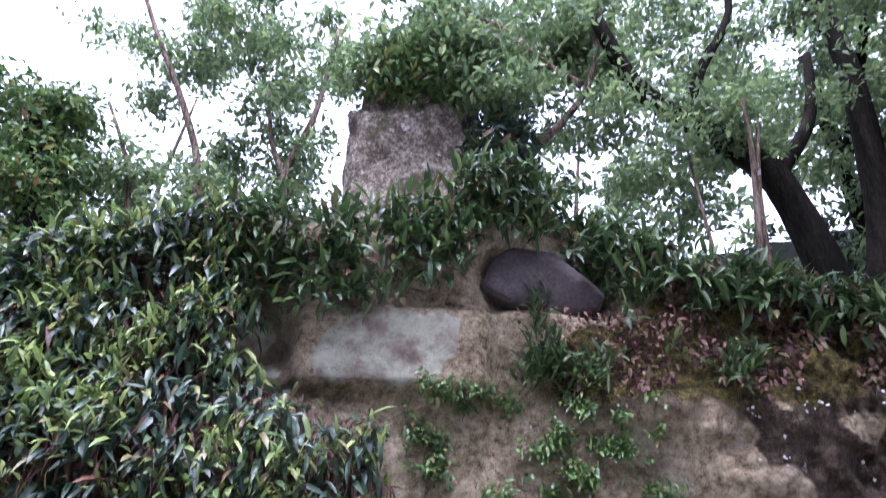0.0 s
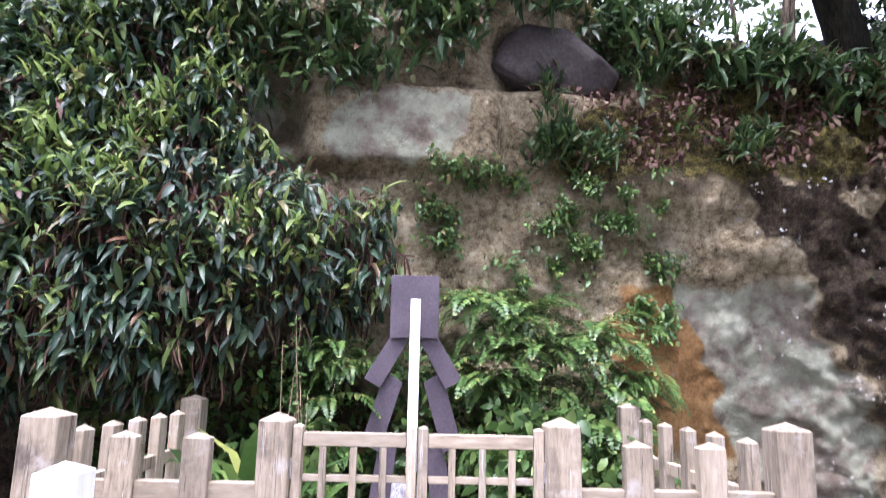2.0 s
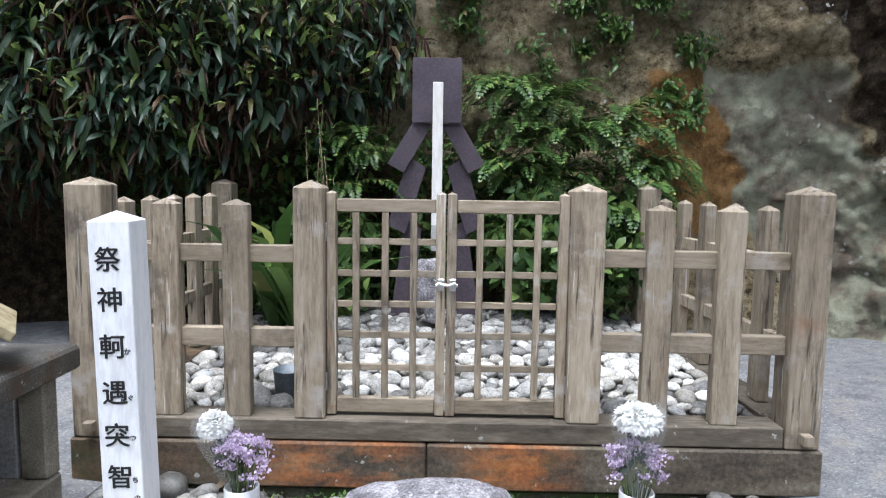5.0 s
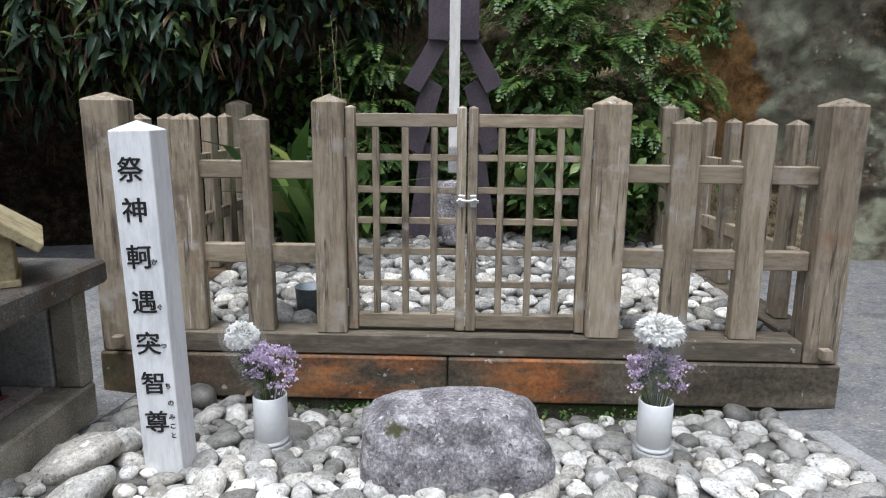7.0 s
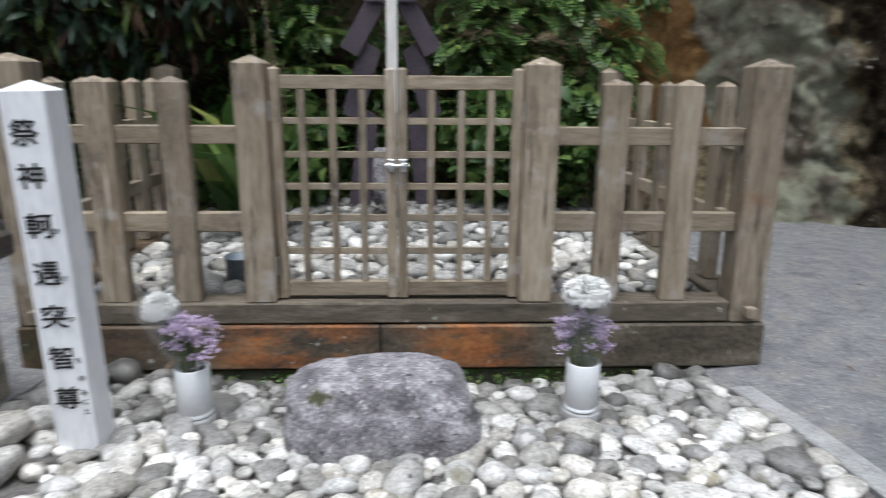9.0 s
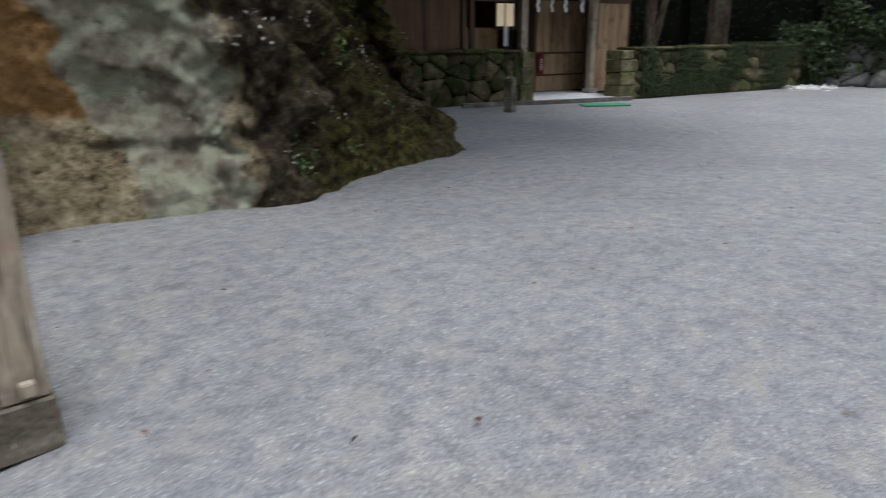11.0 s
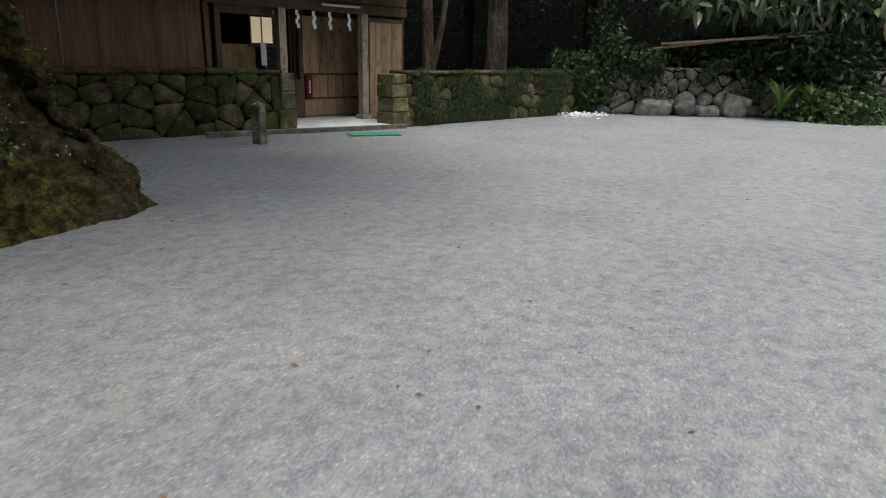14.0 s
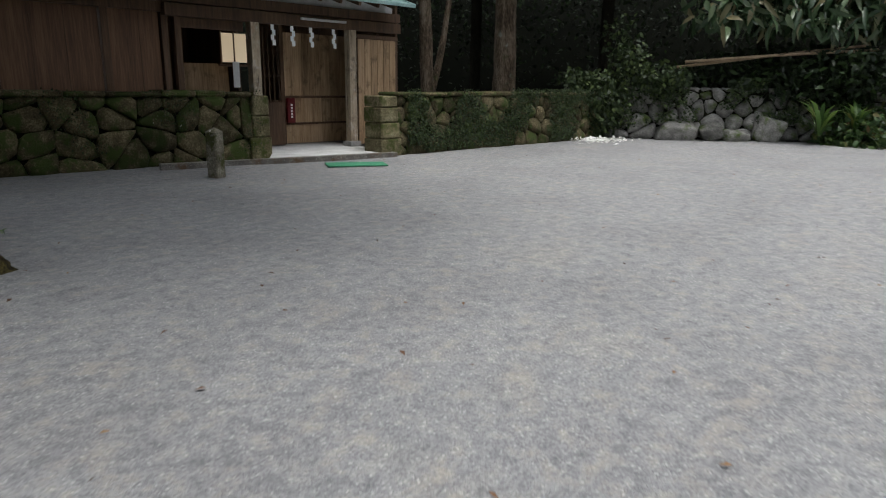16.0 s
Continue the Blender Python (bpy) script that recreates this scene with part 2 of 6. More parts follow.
def plinth_material():
    """Dark weathered beam with rust-orange stains on two stretches and pale lichen spots."""
    m, n, l, p = nodes_of("stained_beam")
    co = n.new("ShaderNodeNewGeometry").outputs["Position"]
    a = noise_node(n, l, co, 5.0, 8, 0.7, (0.5, 1, 1.4))
    b = noise_node(n, l, co, 45.0, 5, 0.75)
    r = ramp_node(n, [(0.36, (0.022, 0.017, 0.012)), (0.47, (0.070, 0.056, 0.038)), (0.56, (0.125, 0.104, 0.072)), (0.66, (0.22, 0.195, 0.15))])
    l.new(mixer(n, l, 0.4, a.outputs[0], b.outputs[0]), r.inputs[0])
    sx = n.new("ShaderNodeSeparateXYZ")
    l.new(co, sx.inputs[0])
    pos = n.new("ShaderNodeMapRange")
    pos.inputs["From Min"].default_value, pos.inputs["From Max"].default_value = -1.5, 1.75
    l.new(sx.outputs[0], pos.inputs["Value"])
    w, k = (1.0, 1.0, 1.0), (0.0, 0.0, 0.0)
    where = ramp_node(n, [(0.0, (0.25, 0.25, 0.25)), (0.24, k), (0.29, w), (0.42, w), (0.48, k), (0.57, w), (0.63, w), (0.69, k)])
    l.new(pos.outputs[0], where.inputs[0])
    st = noise_node(n, l, co, 4.0, 7, 0.7, (0.7, 1, 2.0))
    mr = n.new("ShaderNodeMapRange")
    mr.inputs["From Min"].default_value, mr.inputs["From Max"].default_value = 0.40, 0.60
    l.new(st.outputs[0], mr.inputs["Value"])
    rust = n.new("ShaderNodeMath")
    rust.operation = "MULTIPLY"
    l.new(mr.outputs[0], rust.inputs[0])
    l.new(where.outputs[0], rust.inputs[1])
    orange = ramp_node(n, [(0.35, (0.12, 0.045, 0.016)), (0.48, (0.33, 0.12, 0.032)), (0.65, (0.48, 0.21, 0.07))])
    l.new(mixer(n, l, 0.4, a.outputs[0], b.outputs[0]), orange.inputs[0])
    col = mixer(n, l, rust.outputs[0], r.outputs[0], orange.outputs[0])
    for c, sc, th, soft, most in (((0.045, 0.05, 0.018), 3.0, 0.56, 0.1, 0.6), ((0.40, 0.41, 0.37), 13.0, 0.66, 0.03, 0.8)):
        t = noise_node(n, l, co, sc, 5, 0.65)
        q = n.new("ShaderNodeMapRange")
        q.inputs["From Min"].default_value, q.inputs["From Max"].default_value = th, th + soft
        q.inputs["To Max"].default_value = most
        l.new(t.outputs[0], q.inputs["Value"])
        col = mixer(n, l, q.outputs[0], col, c)
    l.new(col, p.inputs["Base Color"])
    p.inputs["Roughness"].default_value = 0.8
    bp = n.new("ShaderNodeBump")
    bp.inputs["Strength"].default_value, bp.inputs["Distance"].default_value = 0.6, 0.008
    l.new(mixer(n, l, 0.5, a.outputs[0], b.outputs[0]), bp.inputs["Height"])
    l.new(bp.outputs[0], p.inputs["Normal"])
    return m


PLINTH = plinth_material()
SILL = surface("sill_wood", [(0.0, (0.03, 0.025, 0.018)), (0.5, (0.115, 0.095, 0.068)), (0.95, (0.24, 0.205, 0.155))], 4, 30, 0.85, 0.6, (0.3, 1.5, 1.5), depth=0.006, spots=[((0.36, 0.36, 0.32), 14, 0.67, 0.03), ((0.05, 0.052, 0.02), 3, 0.58, 0.1)])
MOSSY_BASE = surface("mossy_footing", [(0.1, (0.012, 0.012, 0.008)), (0.5, (0.04, 0.04, 0.026)), (0.9, (0.10, 0.10, 0.07))], 6, 50, 0.9, 0.8, depth=0.012, spots=[((0.03, 0.045, 0.012), 5, 0.5, 0.1)])
SIGN = surface("white_paint", [(0.2, (0.70, 0.71, 0.72)), (0.5, (0.84, 0.85, 0.85)), (0.8, (0.88, 0.88, 0.88))], 5, 60, 0.5, 0.1, (1, 1, 0.2), depth=0.002, spots=[((0.55, 0.52, 0.42), 4, 0.66, 0.2)])
INK = surface("black_ink", [(0.3, (0.008, 0.008, 0.008)), (0.7, (0.02, 0.02, 0.02))], 20, 90, 0.5, 0.05)
PLATE = surface("dark_plate", [(0.3, (0.055, 0.042, 0.055)), (0.7, (0.095, 0.075, 0.09))], 3, 60, 0.55, 0.1, depth=0.002)
WHITE = surface("white_wand", [(0.3, (0.74, 0.71, 0.65)), (0.7, (0.86, 0.84, 0.80))], 5, 40, 0.6, 0.1, (1, 1, 0.2), depth=0.002)
CONCRETE = surface("concrete", [(0.2, (0.17, 0.17, 0.165)), (0.5, (0.30, 0.30, 0.29)), (0.8, (0.42, 0.42, 0.41))], 4, 90, 0.85, 0.4, depth=0.004)
PALE_SLAB = surface("pale_concrete", [(0.2, (0.42, 0.42, 0.41)), (0.5, (0.56, 0.56, 0.55)), (0.8, (0.66, 0.66, 0.65))], 3, 60, 0.8, 0.2, depth=0.003)
AGGREGATE = surface("aggregate", [(0.05, (0.025, 0.023, 0.02)), (0.5, (0.09, 0.083, 0.072)), (0.95, (0.30, 0.285, 0.255))], 5, 120, 0.55, 0.6, depth=0.006, spots=[((0.075, 0.04, 0.016), 3.5, 0.50, 0.12), ((0.30, 0.29, 0.26), 30, 0.62, 0.05)])
PALE_AGGREGATE = surface("pale_aggregate", [(0.05, (0.06, 0.054, 0.042)), (0.45, (0.20, 0.182, 0.142)), (0.95, (0.42, 0.39, 0.32))], 5, 170, 0.85, 0.6, depth=0.005, spots=[((0.12, 0.10, 0.06), 4.0, 0.55, 0.12)])
TRAY = surface("tray_stone", [(0.1, (0.16, 0.12, 0.11)), (0.5, (0.29, 0.24, 0.22)), (0.9, (0.42, 0.37, 0.34))], 8, 80, 0.8, 0.3, depth=0.003, spots=[((0.10, 0.03, 0.03), 14, 0.6, 0.06)])
WAX = surface("dark_wax", [(0.2, (0.09, 0.02, 0.022)), (0.8, (0.20, 0.05, 0.05))], 20, 80, 0.35, 0.1)
# Forest soil taken near black: its deep shade is put into the colour.
SHADED_FLOOR = surface("shaded_forest_floor", [(0.1, (0.0015, 0.0018, 0.0012)), (0.9, (0.005, 0.0058, 0.0034))], 4, 40, 0.95, 0.7, depth=0.03)
WALL_STONE = surface("wall_stone", [(0.05, (0.020, 0.017, 0.009)), (0.5, (0.078, 0.064, 0.034)), (0.95, (0.20, 0.175, 0.105))], 7, 40, 0.9, 1.0, piece=0.4, depth=0.05,
                     spots=[((0.040, 0.056, 0.015), 3.4, 0.47, 0.10), ((0.50, 0.49, 0.44), 10, 0.71, 0.03)])
BARE_STONE = surface("bare_stone", [(0.05, (0.04, 0.04, 0.036)), (0.5, (0.16, 0.157, 0.145)), (0.95, (0.34, 0.335, 0.31))], 5, 45, 0.9, 0.8, piece=0.3, depth=0.02,
                     spots=[((0.06, 0.085, 0.022), 2.0, 0.52, 0.12)])
# Shade is put into this near-black soil colour, used behind the wall stones.
SHADED_EARTH = surface("shaded_earth", [(0.1, (0.003, 0.0035, 0.002)), (0.9, (0.012, 0.012, 0.007))], 4, 40, 0.95, 0.7, depth=0.03)
BARK = surface("bark", [(0.25, (0.033, 0.024, 0.016)), (0.5, (0.11, 0.08, 0.053)), (0.75, (0.22, 0.18, 0.135))], 5, 30, 0.9, 0.9, (1.4, 1.4, 0.3), depth=0.02,
               spots=[((0.30, 0.30, 0.27), 4, 0.64, 0.06), ((0.05, 0.06, 0.02), 2, 0.60, 0.1)])
# Near-black bark: backlight and forest shade are put into the colour.
SHADED_BARK = surface("shaded_bark", [(0.1, (0.004, 0.0036, 0.003)), (0.5, (0.012, 0.011, 0.008)), (0.9, (0.03, 0.026, 0.019))], 5, 30, 0.95, 0.9, (1.4, 1.4, 0.3), depth=0.02)
BOARD = surface("house_board", [(0.05, (0.034, 0.019, 0.010)), (0.5, (0.092, 0.05, 0.026)), (0.95, (0.16, 0.095, 0.052))], 3, 25, 0.75, 0.4, (1.4, 1.4, 0.08), piece=0.2, depth=0.004)
PANEL_WOOD = surface("panel_wood", [(0.05, (0.045, 0.022, 0.012)), (0.5, (0.125, 0.062, 0.030)), (0.95, (0.21, 0.115, 0.058))], 3, 25, 0.7, 0.3, (1.4, 1.4, 0.08), piece=0.3, depth=0.003)
DOOR_WOOD = surface("door_board", [(0.0, (0.11, 0.066, 0.032)), (0.5, (0.37, 0.245, 0.135)), (1.0, (0.58, 0.42, 0.26))], 3, 22, 0.75, 0.4, (1.6, 1.6, 0.09), piece=0.15, depth=0.004,
                    spots=[((0.14, 0.09, 0.045), 3.0, 0.55, 0.15)])
COPPER = surface("patina_roof", [(0.3, (0.22, 0.36, 0.35)), (0.7, (0.38, 0.54, 0.52))], 3, 40, 0.6, 0.2, depth=0.003)
BOX_WOOD = surface("pale_box_wood", [(0.15, (0.17, 0.135, 0.07)), (0.5, (0.34, 0.285, 0.16)), (0.85, (0.46, 0.40, 0.25))], 4, 30, 0.75, 0.3, depth=0.003)
STEEL = surface("steel", [(0.3, (0.55, 0.55, 0.55)), (0.7, (0.75, 0.75, 0.75))], 20, 90, 0.3, 0.05, metal=1.0)
PORCELAIN = surface("porcelain", [(0.3, (0.78, 0.80, 0.80)), (0.7, (0.84, 0.85, 0.85))], 6, 60, 0.25, 0.03, depth=0.001)
GREEN_MAT = surface("green_mat", [(0.3, (0.02, 0.14, 0.07)), (0.7, (0.05, 0.25, 0.13))], 8, 90, 0.8, 0.5)
RED = surface("red_enamel", [(0.1, (0.10, 0.008, 0.01)), (0.9, (0.16, 0.014, 0.016))], 8, 60, 0.35, 0.05)
GREY_ROCK = surface("grey_rock", [(0.1, (0.036, 0.031, 0.029)), (0.5, (0.062, 0.054, 0.050)), (0.9, (0.10, 0.09, 0.082))], 2, 25, 0.95, 0.5, depth=0.02)
FERN_LEAF = leaf_material("fern_leaf", [(0.0, (0.035, 0.075, 0.02)), (0.5, (0.075, 0.145, 0.036)), (0.85, (0.14, 0.22, 0.055)), (0.94, (0.24, 0.29, 0.075)), (1.0, (0.14, 0.07, 0.035))], 0.38)
IVY_LEAF = leaf_material("ivy_leaf", [(0.0, (0.016, 0.036, 0.022)), (0.5, (0.032, 0.062, 0.034)), (0.78, (0.055, 0.092, 0.04)), (0.88, (0.15, 0.20, 0.05)), (1.0, (0.12, 0.05, 0.036))], 0.42, 0.15)
TREE_LEAF = leaf_material("tree_leaf", [(0.0, (0.07, 0.115, 0.05)), (0.6, (0.125, 0.19, 0.075)), (1.0, (0.22, 0.29, 0.11))], 0.45, 0.55)
# Near-black copy of the tree leaf: deep woodland shade put into the colour.
SHADED_WOODS_LEAF = leaf_material("shaded_woods_leaf", [(0.0, (0.006, 0.012, 0.005)), (0.7, (0.018, 0.033, 0.011)), (1.0, (0.035, 0.065, 0.018))], 0.5, 0.15)
DRY_LEAF = leaf_material("dry_leaf", [(0.0, (0.05, 0.028, 0.016)), (0.6, (0.14, 0.075, 0.04)), (1.0, (0.26, 0.17, 0.09))], 0.8, 0.1)
RED_LEAF = leaf_material("red_leaf", [(0.0, (0.04, 0.018, 0.014)), (0.6, (0.095, 0.042, 0.03)), (1.0, (0.085, 0.075, 0.03))], 0.75, 0.15)


# ---------------------------------------------------------------- mesh helpers
def part(name, bm, material, parent=None, label=""):
    me = bpy.data.meshes.new(name)
    bm.to_mesh(me)
    bm.free()
    me.materials.append(material)
    ob = new(name, me)
    ob.parent = parent
    if label:
        tagged(ob, label)
    return ob


def empty(name, loc, label, category, group="", kind=""):
    e = new(name)
    e.location = loc
    e.empty_display_size = 0.1
    return tagged(e, label, category, group, kind)


def block(x0, x1, y0, y1, z0, z1, bevel=0.004, taper=0.0):
    bm = bmesh.new()
    bmesh.ops.create_cube(bm, size=1)
    for v in bm.verts:
        up = v.co.z > 0
        v.co = Vector((x0 if v.co.x < 0 else x1, y0 if v.co.y < 0 else y1, z1 if up else z0))
        if up and taper:
            v.co.x += (0.5 * (x0 + x1) - v.co.x) * taper
            v.co.y += (0.5 * (y0 + y1) - v.co.y) * taper
    if bevel:
        bmesh.ops.bevel(bm, geom=bm.edges[:], offset=bevel, segments=1, affect="EDGES")
    return bm


def capped_post(x, y, w, z0, z1, cap=0.025, bevel=0.004, d=None):
    """Square post with a low pyramid cap."""
    d = d or w
    bm = block(x - w / 2, x + w / 2, y - d / 2, y + d / 2, z0, z1 - cap, bevel)
    top = [f for f in bm.faces if f.normal.z > 0.99]
    r = bmesh.ops.poke(bm, faces=top)
    for v in r["verts"]:
        v.co.z += cap
    return bm


def tube(points, radii, sides=10, rough=0.0, seed=0):
    """Tapered limb along points."""
    bm = bmesh.new()
    rnd = random.Random(seed)
    pts = [Vector(p) for p in points]
    rings = []
    for i, (p, r) in enumerate(zip(pts, radii)):
        d = (pts[min(i + 1, len(pts) - 1)] - pts[max(i - 1, 0)]).normalized()
        a = d.orthogonal().normalized()
        if i:
            a = (prev - d * prev.dot(d)).normalized()
        prev = a
        b = d.cross(a)
        rings.append([bm.verts.new(p + (a * math.cos(k) + b * math.sin(k)) * r * (1 + rough * (rnd.random() - 0.5))) for k in [2 * math.pi * j / sides for j in range(sides)]])
    for q, w in zip(rings, rings[1:]):
        for j in range(sides):
            bm.faces.new((q[j], q[(j + 1) % sides], w[(j + 1) % sides], w[j]))
    bm.faces.new(rings[0][::-1])
    bm.faces.new(rings[-1])
    for f in bm.faces:
        f.smooth = True
    return bm


def smooth_path(points, n):
    """Points along a soft curve through the given ones."""
    P = np.array(points, float)
    t = np.arange(len(P))
    q = np.linspace(0, len(P) - 1, n)
    out = []
    for k in q:
        i = min(int(k), len(P) - 2)
        u = k - i
        p0, p1, p2, p3 = P[max(i - 1, 0)], P[i], P[i + 1], P[min(i + 2, len(P) - 1)]
        out.append(0.5 * (2 * p1 + (p2 - p0) * u + (2 * p0 - 5 * p1 + 4 * p2 - p3) * u * u + (3 * p1 - p0 - 3 * p2 + p3) * u ** 3))
    return out


def lathe(profile, sides=28):
    """Turned shape from (radius, z) pairs."""
    bm = bmesh.new()
    rings = []
    for r, z in profile:
        rings.append([bm.verts.new((r * math.cos(2 * math.pi * j / sides), r * math.sin(2 * math.pi * j / sides), z)) for j in range(sides)])
    for q, w in zip(rings, rings[1:]):
        for j in range(sides):
            f = bm.faces.new((q[j], q[(j + 1) % sides], w[(j + 1) % sides], w[j]))
            f.smooth = True
    bm.faces.new(rings[0][::-1])
    bm.faces.new(rings[-1])
    return bm


def angular_stone(seed):
    """A unit field stone: a warped rounded block with flattened faces."""
    rnd = random.Random(seed)
    bm = bmesh.new()
    bmesh.ops.create_cube(bm, size=1.7)
    for v in bm.verts:
        v.co += Vector((rnd.uniform(-0.28, 0.28), rnd.uniform(-0.15, 0.15), rnd.uniform(-0.28, 0.28)))
    bmesh.ops.bevel(bm, geom=bm.edges[:] + bm.verts[:], offset=0.30, segments=2, profile=0.6, affect="EDGES")
    for v in bm.verts:
        v.co *= 1 + 0.10 * noise.noise(v.co * 1.7 + Vector((seed * 2.3, 0, seed)))
    for f in bm.faces:
        f.smooth = True
    me = bpy.data.meshes.new("stone")
    bm.to_mesh(me)
    bm.free()
    return me


def stone_mesh(seed, sub=2, lump=0.22, flat=0.0):
    """A unit stone."""
    bm = bmesh.new()
    bmesh.ops.create_icosphere(bm, subdivisions=sub, radius=1)
    off = Vector((seed * 3.7, seed * 1.9, seed * 5.3))
    for v in bm.verts:
        k = 1 + lump * noise.noise(v.co * 0.9 + off) + 0.35 * lump * noise.noise(v.co * 2.3 + off)
        v.co = v.co * k
        if flat:
            for i in range(3):
                v.co[i] = math.copysign(min(abs(v.co[i]), flat + 0.25 * (abs(v.co[i]) - flat)), v.co[i])
    for f in bm.faces:
        f.smooth = True
    me = bpy.data.meshes.new("stone")
    bm.to_mesh(me)
    bm.free()
    return me


# leaf outlines: (along, across, lift) rows with faces
BLADE = (np.array([(0, 0, 0), (0.3, -0.5, 0.05), (0.3, 0, 0.0), (0.3, 0.5, 0.05), (0.7, -0.42, -0.04), (0.7, 0, -0.08), (0.7, 0.42, -0.04), (1, 0, -0.25)], float),
         [(0, 1, 2), (0, 2, 3), (1, 4, 5), (1, 5, 2), (2, 5, 6), (2, 6, 3), (4, 7, 5), (5, 7, 6)])
SMALL = (np.array([(0, 0, 0), (0.45, -0.5, 0.06), (0.45, 0.5, 0.06), (1, 0, -0.1)], float), [(0, 1, 2), (1, 3, 2)])


def leaves(name, pos, direc, normal, length, width, material, shape=BLADE, parent=None):
    """Many leaves in one mesh: base points, directions, face normals, sizes."""
    tv, tf = shape
    pos, d, nn = (np.asarray(q, float) for q in (pos, direc, normal))
    N, K = len(pos), len(tv)
    d = d / np.linalg.norm(d, axis=1, keepdims=True)
    b = np.cross(d, nn)
    b /= np.linalg.norm(b, axis=1, keepdims=True) + 1e-9
    nn = np.cross(b, d)
    L, Wd = np.asarray(length).reshape(-1, 1, 1), np.asarray(width).reshape(-1, 1, 1)
    v = pos[:, None, :] + L * tv[None, :, 0:1] * d[:, None, :] + Wd * tv[None, :, 1:2] * b[:, None, :] + L * tv[None, :, 2:3] * nn[:, None, :]
    f = (np.arange(N)[:, None, None] * K + np.array(tf)[None]).reshape(-1)
    me = bpy.data.meshes.new(name)
    me.vertices.add(N * K)
    me.vertices.foreach_set("co", v.reshape(-1))
    nf = N * len(tf)
    me.loops.add(nf * 3)
    me.loops.foreach_set("vertex_index", f.astype(np.int32))
    me.polygons.add(nf)
    me.polygons.foreach_set("loop_start", np.arange(nf, dtype=np.int32) * 3)
    me.polygons.foreach_set("loop_total", np.full(nf, 3, np.int32))
    me.update(calc_edges=True)
    me.materials.append(material)
    ob = new(name, me)
    ob.parent = parent
    return ob


def rand_dirs(n, rs, down=0.0):
    v = rs.normal(size=(n, 3))
    v[:, 2] -= down
    return v / np.linalg.norm(v, axis=1, keepdims=True)


# ---------------------------------------------------------------- ground
def ground_z(x, y):
    """The ground dips a little round the shrine and is level elsewhere."""
    return -0.24 * math.exp(-(((x - 0.2) / 2.0) ** 2 + ((y - 2.95) / 0.85) ** 2))


def build_ground():
    xs = np.unique(np.concatenate([np.linspace(-400, -12, 9), np.arange(-12, 26, 0.25), np.linspace(26, 400, 9)]))
    ys = np.unique(np.concatenate([np.linspace(-400, -8, 9), np.arange(-8, 14, 0.25), np.linspace(14, 400, 9)]))
    verts, faces = [], []
    for y in ys:
        for x in xs:
            lump = 0.0
            if -12 < x < 26 and -8 < y < 14:
                lump = 0.012 * noise.noise(Vector((x * 0.9, y * 0.9, 0))) + 0.006 * noise.noise(Vector((x * 3, y * 3, 5)))
            verts.append((x, y, ground_z(x, y) + lump))
    W = len(xs)
    for j in range(len(ys) - 1):
        for i in range(W - 1):
            faces.append((j * W + i, j * W + i + 1, (j + 1) * W + i + 1, (j + 1) * W + i))
    me = bpy.data.meshes.new("ground")
    me.from_pydata(verts, [], faces)
    for f in me.polygons:
        f.use_smooth = True
    me.materials.append(GRAVEL)
    return tagged(new("ground", me), "grey fine gravel yard with faint sandy patches", "ground", kind="structure")


build_ground()

# ---------------------------------------------------------------- cliff
FOOT = smooth_path([(-11, 1.5), (-7, 3.4), (-4, 4.9), (-2, 5.4), (0, 5.75), (1.5, 5.75), (2.5, 5.55), (3.3, 5.35), (4.0, 5.1), (4.6, 5.42), (5.6, 5.85), (6.72, 6.15), (6.95, 6.7), (7.0, 8.0), (6.9, 10.6), (5.0, 14)], 700)
FOOT = np.array(FOOT)
FOOT_T = np.gradient(FOOT, axis=0)
FOOT_N = np.stack([FOOT_T[:, 1], -FOOT_T[:, 0]], 1)
FOOT_N /= np.linalg.norm(FOOT_N, axis=1, keepdims=True)
for k in range(40):
    FOOT_N[1:-1] = (FOOT_N[:-2] + FOOT_N[1:-1] + FOOT_N[2:]) / 3
FOOT_N /= np.linalg.norm(FOOT_N, axis=1, keepdims=True)


def step(a, b, x):
    t = min(1, max(0, (x - a) / (b - a)))
    return t * t * (3 - 2 * t)


def bump_box(x, a, b, s):
    return step(a - s, a + s, x) * (1 - step(b - s, b + s, x))


def rim_z(x):
    return float(np.interp(x, [-9, -4.5, -2.8, -1.8, -0.2, 0.3, 0.8, 1.3, 1.8, 2.3, 2.9, 4, 5.5, 7], [3.2, 3.7, 4.15, 4.6, 4.9, 5.2, 5.45, 5.35, 5.1, 4.75, 4.35, 4.0, 3.8, 3.3]))


